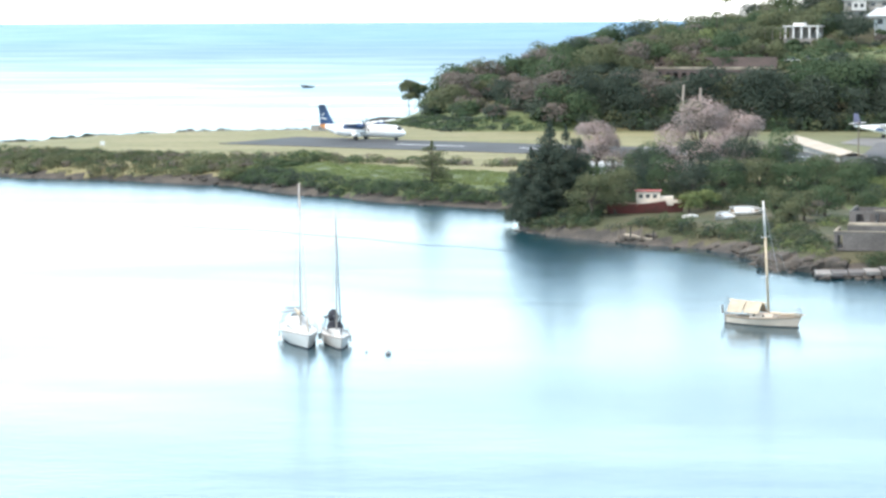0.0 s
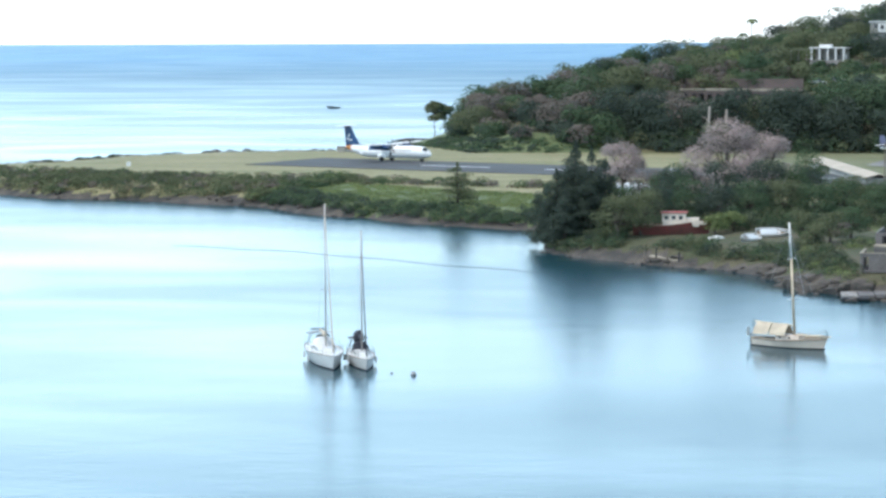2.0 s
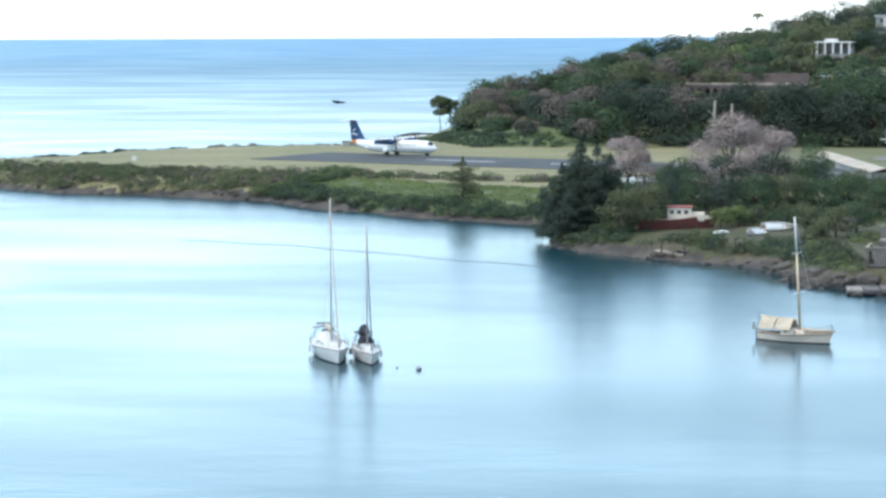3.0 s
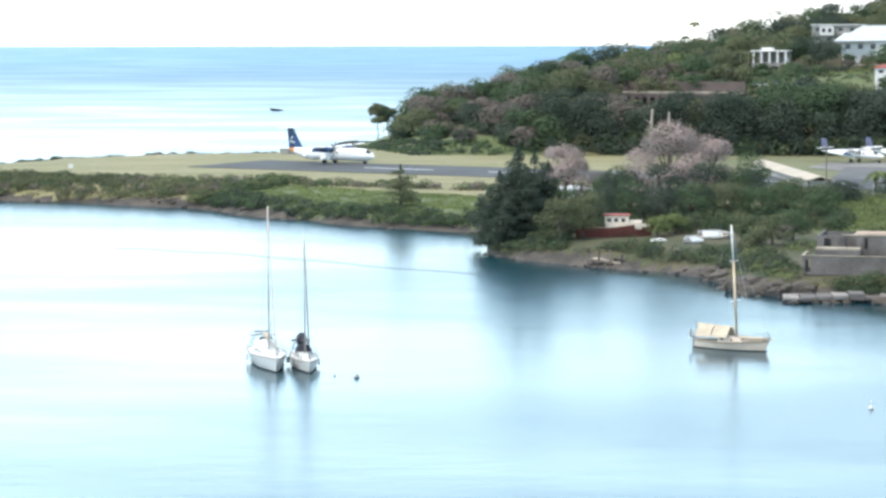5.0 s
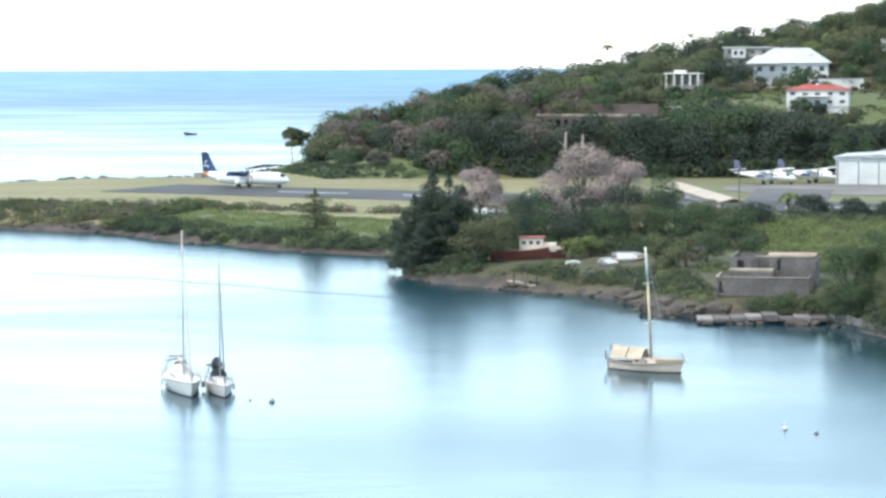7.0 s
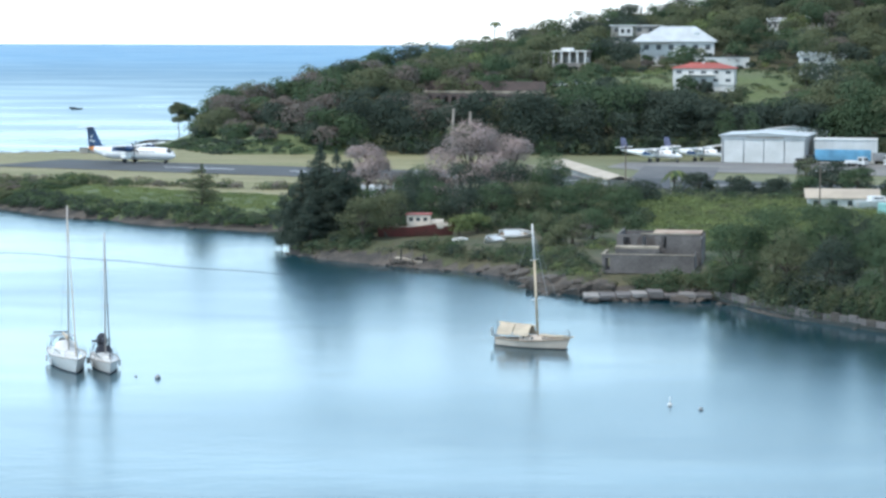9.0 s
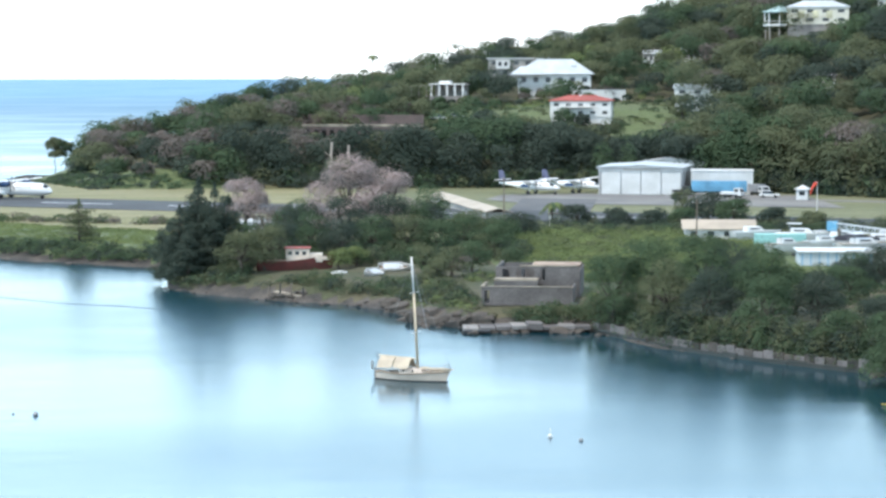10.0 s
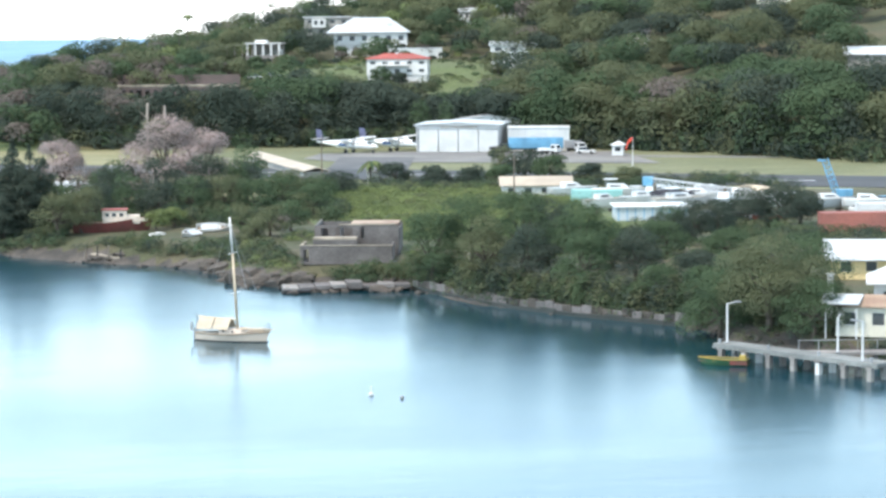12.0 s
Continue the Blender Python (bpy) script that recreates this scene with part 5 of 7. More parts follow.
def truck(m, label, cab_mat, body_mat, L=5.6, bh=1.7):
    o = thing("truck", m, label, "truck", "trucks by the hangar")
    c = part("cab", loft([[(L / 2 - 1.7, y, z) for y, z in ((-1.0, 0.55), (-1.0, 2.1), (1.0, 2.1), (1.0, 0.55))], [(L / 2 - 0.5, y, z) for y, z in ((-1.0, 0.55), (-0.95, 2.05), (0.95, 2.05), (1.0, 0.55))], [(L / 2, y, z) for y, z in ((-1.0, 0.55), (-1.0, 1.15), (1.0, 1.15), (1.0, 0.55))]]), cab_mat, o)
    part("windscreen", box((0.05, 1.7, 0.75), (L / 2 - 0.27, 0, 1.6), ry=-28), M_GLASS, c)
    for s in (-1, 1):
        part("side_window", box((0.9, 0.05, 0.6), (L / 2 - 1.1, s * 0.985, 1.62), bevel=0.02), M_GLASS, c)
        part("headlight", box((0.05, 0.3, 0.18), (L / 2 + 0.01, s * 0.7, 0.85)), M_PLANE, c)
    part("cargo_body", box((L - 1.9, 2.1, bh), (-0.95, 0, 0.75 + bh / 2), bevel=0.04), body_mat, o)
    part("chassis", box((L - 0.3, 0.9, 0.25), (0, 0, 0.55)), M_DARK, o)
    for x in (L / 2 - 1.1, -L / 2 + 1.2):
        for s in (-1, 1):
            part("wheel", rod((x, s * 0.78, 0.42), (x, s * 1.05, 0.42), 0.42, seg=14), M_DARK, o)
    return o


truck(heading(121.6, 522, 0.35, -0.95, 3.0), "white box truck parked by the trailer", M_WHITE, M_GREYMETAL)
truck(heading(113.6, 512.5, 0.75, -0.65, 3.1), "small white pickup truck with open bed", M_WHITE, M_WHITE, 4.8, 0.55)
truck(heading(104.6, 522.3, 0.8, -0.6, 3.1), "dark baggage tractor by the hangar doors", M_DARK, M_DARK, 4.2, 0.5)

ki = thing("guard_kiosk", pose(126.6, 503.6, 3.0, 0, 0, -20), "small white guard kiosk with a pyramid roof", "kiosk")
part("wall", box((2.4, 2.4, 2.3), (0, 0, 1.15), bevel=0.03), M_WHITE, ki)
part("roof", loft([[(-1.6, -1.6, 2.3), (1.6, -1.6, 2.3), (1.6, 1.6, 2.3), (-1.6, 1.6, 2.3)], [(-1.6, -1.6, 2.42), (1.6, -1.6, 2.42), (1.6, 1.6, 2.42), (-1.6, 1.6, 2.42)], [(-0.05, -0.05, 3.2), (0.05, -0.05, 3.2), (0.05, 0.05, 3.2), (-0.05, 0.05, 3.2)]]), M_WHITE, ki)
part("window", box((1.2, 0.06, 0.9), (0, -1.2, 1.5), bevel=0.02), M_GLASS, ki)
part("door", box((0.06, 0.8, 1.9), (1.2, 0, 0.97), bevel=0.02), M_GREYMETAL, ki)
so = thing("windsock", pose(120.5, 467.6, 3.0), "red windsock hanging from a pale mast", "windsock")
part("mast", rod((0, 0, 0), (0, 0, 5.6), 0.11, 0.07, 8), M_WHITE, so)
part("hoop", rod((-0.1, 0, 5.35), (-0.16, 0, 5.3), 0.46, seg=14), M_GREYMETAL, so)
part("sock", loft([[(x + r * 0.25 * math.sin(k * math.tau / 12), r * math.cos(k * math.tau / 12), z + r * math.sin(k * math.tau / 12)) for k in range(12)] for x, r, z in ((-0.15, 0.45, 5.3), (-0.7, 0.5, 5.0), (-1.1, 0.42, 4.4), (-1.3, 0.34, 3.7), (-1.35, 0.26, 3.1))]), M_SOCK, so, smooth=True)


def utility_pole(x, y, h, label="weathered wooden utility pole with a crossarm"):
    o = thing("utility_pole", set_on(x, y), label, "pole", "utility poles")
    part("pole", rod((0, 0, -0.3), (0, 0, h), 0.14, 0.10, 8), M_WOODPOLE, o)
    part("crossarm", box((1.8, 0.12, 0.12), (0, 0, h - 0.6), turn=20), M_WOODPOLE, o)
    for s in (-0.75, 0, 0.75):
        part("insulator", rod((s * 0.94, s * 0.34, h - 0.54), (s * 0.94, s * 0.34, h - 0.34), 0.05, seg=6), M_WHITE, o)
    return o


for x, y, h in ((54.5, 436, 8.5), (78.0, 378, 7.5), (116, 300, 9.0), (32.5, 430, 6.0), (84.8, 686, 6.5), (145.5, 652, 6.0), (170, 640, 8.0)):
    utility_pole(x, y, h)

# tan-roofed long shed by the taxiway
ts = thing("long_shed", pose(52.6, 478, 3.0, 0, 0, -85.5), "long low shed with a tan sheet roof", "shed")
part("wall", box((60, 4.6, 1.3), (0, 0, 0.65)), M_GREYWALL, ts)
for bm in gable(60, 4.6, 0.6, 0.4):
    moved(part("roof_slope", bm, M_TANROOF, ts), 0, 0, 1.35)
wt = thing("white_hut", set_on(62.6, 428, -12), "little white masonry hut beside bushes", "hut")
part("wall", box((1.9, 1.9, 2.2), (0, 0, 1.1), bevel=0.03), M_WALLWHITE, wt)
part("roof", box((2.3, 2.3, 0.16), (0, 0, 2.28), bevel=0.02), M_CONC, wt)
part("door", box((0.8, 0.06, 1.7), (0, -0.95, 0.87)), M_GREYMETAL, wt)
# low houses among the flowering trees
house(pose(9.6, 406, 2.9, 0, 0, -8), 5.6, 4.0, 2.4, M_WALLWHITE, M_ROOFSHEET, 0.7, "small white hut under the flowering trees", 1, "gable", 3, 2, 0.0, group="huts on the point")
house(pose(20.5, 430, 2.9, 0, 0, -15), 8.0, 5.0, 3.2, M_GREYWALL, M_GREYMETAL, 0.9, "grey shed with a metal roof behind the blossoms", 1, "gable", 3, 2, 0.0, group="huts on the point")

# ---- shore of the point ----
M_TUGRED = mat("rusty_red_hull", (0.135, 0.030, 0.026), 0.7, vary=0.2, scale=1.5, second=(0.085, 0.028, 0.022))
tg = thing("stranded_tug", heading(13.0, 345.5, 1.0, -0.06, 2.0), "old red tug boat hauled out on the shore", "boat")
bm, rings = hull_mesh(10.4, 3.0, 2.0, 0.2, 0.8, 0.7)
part("hull", bm, M_TUGRED, tg, "rusty dark red steel hull", True)
part("deck", deck_mesh(rings), M_RUSTROOF, tg)
wl_ = part("wheelhouse", box((3.4, 2.1, 2.0), (0.6, 0, 2.75), bevel=0.06), M_CREAM, tg, "faded cream wheelhouse with rusty roof")
part("wheelhouse_roof", box((3.8, 2.4, 0.16), (0.6, 0, 3.80), bevel=0.03), M_REDROOF, wl_)
for k in range(3):
    part("window", box((0.55, 0.05, 0.5), (-0.45 + k * 1.0, -1.05, 3.1), bevel=0.03), M_GLASS, wl_)
part("deck_cabin", box((1.9, 1.7, 1.2), (3.2, 0, 2.4), bevel=0.05), M_CREAM, tg)
part("bulwark", box((2.2, 0.08, 0.5), (4.2, -0.75, 2.35), turn=14), M_CREAM, tg)
part("winch", rod((-2.6, -0.5, 1.95), (-2.6, 0.5, 1.95), 0.3, seg=10), M_RUSTROOF, tg)
for s in (-1, 1):
    part("keel_block", box((0.5, 1.2, 0.8), (s * 2.6, 0, -0.3)), M_WOODPOLE, tg)

for m, lab, mt in ((heading(23.4, 335.6, -0.5, -0.8, 2.2), "white skiff with blue bottom, pulled ashore", M_GEL), (heading(27.0, 340.3, 0.95, 0.1, 2.6), "white open boat lying on trestles ashore", M_GEL)):
    b = open_boat("skiff", m @ pose(0, 0, 0.3, -26 if "blue" in lab else 34, 0, 0), 4.6, 1.7, 0.75, mt, M_GEL, lab, "boat", group="skiffs ashore")
    part("cover", box((2.4, 1.2, 0.08), (-0.5, 0, 0.74), bevel=0.03), M_ROOFSHEET, b, "pale grey cover over the boat")
    for s in (-1, 1):
        part("trestle", box((0.25, 1.3, 1.3), (s * 1.3, 0, -0.8)), M_WOODPOLE, b)
tarp = thing("upturned_dinghy", set_on(19.2, 338.5, 30, -0.05), "small pale upturned dinghy in the grass", "boat")
part("hull", loft([[(x, w * math.cos(math.pi * k / 8), h * math.sin(math.pi * k / 8)) for k in range(9)] for x, w, h in ((-1.2, 0.5, 0.35), (-0.4, 0.65, 0.5), (0.5, 0.55, 0.45), (1.3, 0.08, 0.2))], caps=True), M_GEL, tarp, smooth=True)
for k in range(4):
    st = thing("mooring_post", set_on(9.0 + 1.5 * k, 329.6 - 1.2 * k), "dark weathered wooden post at the water's edge", "post", "posts on the beach")
    part("post", rod((0, 0, -0.6), (0.05 * (k % 2), 0, 1.2 + 0.2 * (k % 3)), 0.12, 0.1, 7), M_DARK if k % 2 else M_WOODPOLE, st)
bs = thing("beach_slab", pose(12.0, 328.2, 0.75, 0, 4, -38), "pale concrete slab lying on the beach", "slab")
part("slab", box((5.0, 1.3, 0.35), (0, 0, 0.05), bevel=0.06), M_STONE, bs)

# unfinished concrete building
rb = thing("unfinished_building", pose(34.3, 297.0, 2.35, 0, 0, -12) @ Matrix.Diagonal((0.8, 0.85, 0.84, 1)), "roofless unfinished grey block building on the shore", "ruin")
part("low_front_wall", wall_with_holes(14.2, 2.5, 0.3, [(0.5, 1.3, 0.0, 2.0)]), M_RUIN, rb)
part("low_side_wall", box((0.3, 6.5, 2.5), (0.15, 3.4, 1.25)), M_RUIN, rb)
part("low_end_wall", box((0.3, 6.5, 2.5), (14.05, 3.4, 1.25)), M_RUIN, rb)
part("low_wall_coping", box((14.4, 0.45, 0.12), (7.1, 0, 2.56), bevel=0.02), M_STONE, rb)
part("low_side_coping", box((0.45, 6.5, 0.12), (0.15, 3.4, 2.56), bevel=0.02), M_STONE, rb)
moved(part("tall_front_wall", wall_with_holes(13.2, 4.9, 0.3, [(1.0, 2.2, 3.2, 4.5), (3.2, 6.0, 3.0, 4.6), (7.0, 7.8, 2.9, 4.6)]), M_RUIN, rb), 1.6, 7.4)
moved(part("tall_side_wall", wall_with_holes(11.0, 4.9, 0.3, [(1.6, 3.4, 3.1, 4.5), (5.6, 7.6, 3.1, 4.5)]), M_RUIN, rb), 1.75, 7.4, 0, 90)
part("tall_end_wall", box((0.3, 11.0, 4.4), (14.7, 12.9, 2.2)), M_RUIN, rb)
part("tall_back_wall", box((13.2, 0.3, 4.6), (8.2, 18.3, 2.3)), M_RUIN, rb)
part("upper_slab", box((7.6, 6.0, 0.22), (10.7, 15.0, 4.7), bevel=0.03), M_RUSTROOF, rb, "rust-stained roof slab")
part("tall_front_coping", box((9.0, 0.5, 0.2), (9.9, 7.4, 5.02), bevel=0.02), M_STONE, rb)
part("inner_wall", box((0.3, 5.0, 4.6), (5.6, 10.2, 2.3)), M_RUIN, rb)
part("ground_slab", box((14.5, 19, 0.3), (7.6, 9.2, -0.05)), M_RUIN, rb)
part("footing", box((14.2, 18.6, 1.6), (7.6, 9.3, -0.95)), M_RUIN, rb)
for x in (4.0, 8.4, 12.0):
    part("column", box((0.4, 0.4, 4.6), (x, 11.5, 2.3)), M_RUIN, rb)
part("stepped_ledge", box((6.8, 2.4, 0.3), (5.0, 5.6, 3.15), bevel=0.03), M_STONE, rb)
part("stepped_wall", box((6.8, 0.25, 3.0), (5.0, 4.5, 1.5)), M_RUIN, rb)

# broken concrete landing
dk = thing("broken_landing", pose(38.0, 286.6, 0.0, 0, 0, -3), "broken concrete landing stage on stubby piles", "dock")
g = random.Random(4)
for k in range(8):
    x0 = -7.0 + k * 1.9
    out = [(x0 + g.uniform(-0.1, 0.1), -1.9 + g.uniform(-0.4, 0.5)), (x0 + 1.8, -1.9 + g.uniform(-0.4, 0.5)), (x0 + 1.82, 2.6), (x0, 2.6)]
    part("deck_slab", slab(out, 0.45 + g.uniform(-0.2, 0.1), 0.98 + g.uniform(-0.42, 0.12)), M_RUIN if k % 3 else M_CONC, dk)
    part("pile", rod((x0 + 0.5, -1.0, -1.5), (x0 + 0.5, -1.0, 0.6), 0.28, seg=9), M_ROCK, dk)
    part("rubble_base", box((1.7, 2.6, 1.4), (x0 + 0.9, 0.6 + g.uniform(-0.3, 0.3), -0.45 + g.uniform(-0.1, 0.15)), turn=g.uniform(-8, 8), bevel=0.12), M_ROCK, dk)
part("low_step", box((3.2, 1.0, 0.3), (-5.6, -2.6, 0.3), bevel=0.04), M_DARK, dk)


def rock(g, r):
    """A broken block: a lump cut by random planes."""
    bm = bmesh.new()
    bmesh.ops.create_icosphere(bm, subdivisions=2, radius=r)
    cuts = []
    for k in range(10):
        n = Vector((g.gauss(0, 1), g.gauss(0, 1), g.gauss(0, 0.8))).normalized()
        cuts.append((n, r * g.uniform(0.5, 0.82)))
    cuts.append((Vector((0.1, 0.05, 1)).normalized(), r * 0.55))
    for v in bm.verts:
        v.co *= 1 + 0.18 * noise.noise(v.co * (2.0 / r) + Vector((r * 31, 0, 0)))
        for n, d in cuts:
            over_by = v.co.dot(n) - d
            if over_by > 0:
                v.co -= n * over_by
        v.co = Vector((v.co.x * 1.35, v.co.y, v.co.z * 0.75))
    return bm


g = random.Random(8)
ROCKS = []
for k in range(5):
    b = rock(g, 0.8 + 0.15 * k)
    me = bpy.data.meshes.new("rock")
    b.to_mesh(me)
    b.free()
    me.materials.append(M_ROCK)
    ROCKS.append(me)


def shore_at(s):
    """Point on the bay shore, s from 0 at the far west to 1 by the jetty."""
    line = SHORE[1:25]
    k = s * (len(line) - 1)
    i = min(int(k), len(line) - 2)
    return Vector(line[i]).lerp(Vector(line[i + 1]), k - i)


for k in range(190):
    p = shore_at(g.random() ** 0.8)
    x, y = p.x + g.uniform(-1.4, 1.4), p.y + g.uniform(-0.6, 2.2)
    ob = new("shore_rock", ROCKS[k % 5])
    sc = g.uniform(0.3, 1.0) * (1.5 if 24 < x < 40 else 0.65)
    ob.matrix_world = pose(x, y, max(ground_z(x, y), -0.1), g.uniform(-15, 15), g.uniform(-15, 15), g.uniform(0, 360)) @ Matrix.Diagonal((sc, sc, sc, 1))
    tagged(ob, "weathered brown rock at the water's edge", "rock", "shore rocks")
for k in range(46):
    x, y = g.uniform(26, 46), g.uniform(283.5, 291)
    if x < 30:
        y += 8
    ob = new("landing_rock", ROCKS[k % 5])
    sc = g.uniform(0.35, 0.9)
    ob.matrix_world = pose(x, y, max(ground_z(x, y), 0.0) * 0.9, g.uniform(-20, 20), g.uniform(-20, 20), g.uniform(0, 360)) @ Matrix.Diagonal((sc, sc, sc, 1))
    tagged(ob, "dark rubble block round the broken landing", "rock", "landing rubble")
tip_mesh = ROCKS[4].copy()
tip_mesh.materials.clear()
tip_mesh.materials.append(M_DARKROCK)
tip = new("headland_rock", tip_mesh)
tip.matrix_world = pose(-42.0, 633, 1.9, 0, 0, 20) @ Matrix.Diagonal((4.0, 3.0, 2.4, 1))
tagged(tip, "dark boulder at the tip of the headland", "rock")

# sea wall of upright panels below the big trees
sw = thing("sea_wall", pose(0, 0, 0), "weathered concrete sea wall of upright panels", "wall")
WALL = [(46.5, 285.0), (52, 267.6), (59, 255.2), (65, 247.7), (70.2, 241.0)]
for (ax, ay), (bx, by) in zip(WALL, WALL[1:]):
    n = max(int(math.hypot(bx - ax, by - ay) / 1.35), 1)
    for k in range(n):
        s = (k + 0.5) / n
        tall = g.uniform(1.05, 1.45)
        part("wall_panel", box((math.hypot(bx - ax, by - ay) / n - 0.03, 0.35, tall + 1), (ax + (bx - ax) * s, ay + (by - ay) * s, tall / 2 - 0.5), turn=math.degrees(math.atan2(by - ay, bx - ax)) + g.uniform(-2, 2), bevel=0.05, rx=g.uniform(-3, 3)), M_ROCK if g.random() < 0.3 else M_RUIN, sw)

M_WEED = mat("wet_weedy_stone", (0.030, 0.030, 0.024), 0.55, vary=0.3, scale=1.5, second=(0.018, 0.022, 0.018), bump=0.05)
for (ax, ay), (bx, by) in zip(WALL, WALL[1:]):
    n = max(int(math.hypot(bx - ax, by - ay) / 2.2), 1)
    for k in range(n):
        s = (k + 0.5) / n
        part("wet_footing", box((math.hypot(bx - ax, by - ay) / n + 0.1, 0.7 + g.uniform(-0.1, 0.2), 1.5), (ax + (bx - ax) * s, ay + (by - ay) * s, -0.75 + g.uniform(0.4, 0.62)), turn=math.degrees(math.atan2(by - ay, bx - ax)) + g.uniform(-3, 3), bevel=0.08), M_WEED, sw, "dark wet stone along the waterline")

# ---- jetty ----
M_JETTY = mat("jetty_concrete", (0.225, 0.235, 0.225), 0.9, vary=0.18, scale=0.9, second=(0.155, 0.165, 0.16), bump=0.02)
je = thing("jetty", pose(65.0, 219.0, 0.0, 0, 0, -59), "grey concrete jetty on square posts", "jetty")
JL = 19.5
for k in range(10):
    part("deck_slab", box((JL / 10 - 0.03, 2.3, 0.28), (JL / 10 * (k + 0.5), 0, 1.55), bevel=0.03), M_JETTY, je)
part("edge_beam", box((JL, 0.2, 0.2), (JL / 2, -1.15, 1.34)), M_JETTY, je)
part("edge_beam", box((JL, 0.2, 0.2), (JL / 2, 1.15, 1.34)), M_JETTY, je)
for k in range(7):
    for s in (-0.95, 0.95):
        part("support_post", box((0.5, 0.5, 3.6), (0.9 + k * 2.95, s, -0.4), bevel=0.04), M_WALLWHITE if k % 3 == 1 else M_CONC, je)
    part("cross_beam", box((0.7, 2.5, 0.3), (0.9 + k * 2.95, 0, 1.25)), M_CONC, je)
for k in range(4):
    part("bollard", rod((0.6 + 6 * k, -0.85, 1.65), (0.6 + 6 * k, -0.85, 2.1), 0.13, 0.17, 8), M_GREYMETAL, je)
jw = thing("jetty_walkway", pose(69.6, 211.0, 0, 0, 0, -9), "concrete walkway from the shore to the jetty", "jetty")
part("deck", box((12, 1.8, 0.25), (6, 0, 1.55), bevel=0.03), M_CONC, jw)
for k in range(4):
    part("support_post", box((0.4, 0.4, 3.0), (1.0 + 3.2 * k, 0, 0), bevel=0.03), M_CONC, jw)
for k in range(7):
    part("rail_post", rod((0.5 + 1.8 * k, 0.8, 1.65), (0.5 + 1.8 * k, 0.8, 2.6), 0.04, seg=6), M_GREYMETAL, jw)
part("handrail", rod((0.4, 0.8, 2.6), (11.6, 0.8, 2.6), 0.04, seg=6), M_GREYMETAL, jw)


def lamp_post(x, y, z, h, turn):
    o = thing("lamp_post", pose(x, y, z, 0, 0, turn), "white lamp post on the jetty", "lamp post", "jetty lamp posts")
    part("post", rod((0, 0, 0), (0, 0, h), 0.11, 0.09, 8), M_WHITE, o)
    part("arm", rod((0, 0, h - 0.05), (0.9, 0, h + 0.12), 0.05, seg=6), M_WHITE, o)
    part("lamp_head", box((0.7, 0.28, 0.16), (1.0, 0, h + 0.12), bevel=0.05), M_GREYMETAL, o)
    part("base_plate", box((0.4, 0.4, 0.06), (0, 0, 0.03)), M_GREYMETAL, o)
    return o


lamp_post(65.4, 218.4, 1.69, 3.7, 0)
lamp_post(73.4, 203.6, 1.69, 3.6, 200)
lamp_post(73.2, 209.6, 1.68, 3.2, 60)
rbt = open_boat("fishing_boat", heading(64.3, 215.4, -0.88, 0.48), 4.4, 1.6, 0.6, M_GREENP, M_YELP, "green, yellow and red wooden fishing boat moored", "boat")
part("red_strake", box((1.6, 0.04, 0.35), (-1.4, 0.73, 0.32), turn=3), M_RED, rbt)
part("red_strake", box((1.6, 0.04, 0.35), (-1.4, -0.73, 0.32), turn=-3), M_RED, rbt)
part("engine_box", box((0.6, 0.5, 0.5), (-1.7, 0, 0.75), bevel=0.05), M_YELP, rbt)

# ---- houses and boat yard behind the trees ----
yh = house(pose(94.0, 259, 2.9, 0, 0, -14), 8.5, 6.0, 2.7, M_YELLOW, M_ROOFSHEET, 1.5, "small cream yellow house with a white sheet roof", 1, "gable", 3, 2, 0.0, over=0.9, group="houses by the jetty")
wh2 = house(pose(88.5, 229, 2.6, 0, 0, -20), 9.0, 7.0, 3.2, M_WALLWHITE, M_WHITE, 1.7, "white house with a broad white roof by the water", 1, "hip", 3, 2, 0.0, over=0.8, group="houses by the jetty")
wh3 = house(pose(80.5, 222.0, 1.6, 0, 0, -28), 5.4, 4.5, 3.0, M_CREAMWALL, M_RUSTROOF, 0.7, "little pale house with a rusty roof", 1, "gable", 2, 1, 0.0, over=0.5, group="houses by the jetty")
part("porch_roof", box((3.8, 3.4, 0.1), (-2.2, -2.2, 3.55), rx=10), M_ROOFSHEET, wh3)
for s in (-3.4, -0.5):
    part("porch_post", box((0.12, 0.12, 2.9), (s, -4.0, 1.4)), M_WHITE, wh3)
pole = thing("concrete_pillar", set_on(78.8, 228), "tall pale concrete pillar beside the houses", "pillar")
part("shaft", box((0.5, 0.5, 4.6), (0, 0, 2.2), bevel=0.04), M_WALLWHITE, pole)
part("cap", box((0.7, 0.7, 0.15), (0, 0, 4.55), bevel=0.02), M_WALLWHITE, pole)

YG = "boat yard sheds"
sh = house(pose(84.5, 392, 2.9, 0, 0, -9), 11.0, 6.0, 2.2, M_WALLWHITE, M_TANROOF, 1.1, "long yard shed with a pale tan roof", 1, "gable", 4, 2, 0.0, name="yard_shed", over=0.6, group=YG)


def container(x, y, L, m, label, turn=-12, h=2.6, w=2.45):
    o = thing("shipping_container", set_on(x, y, turn), label, "container", "containers in the yard")
    b = part("body", box((L, w, h), (0, 0, h / 2 + 0.05), bevel=0.04), m, o)
    n = int(L / 0.5)
    for k in range(n):
        for s in (-1, 1):
            part("rib", box((0.14, 0.06, h * 0.86), (-L / 2 + 0.3 + k * (L - 0.6) / (n - 1), s * (w / 2 + 0.02), h / 2 + 0.05)), m, b)
    for s in (-1, 1):
        part("corner_post", box((0.16, w + 0.1, h), (s * (L / 2 - 0.06), 0, h / 2 + 0.05)), m, o)
    return o


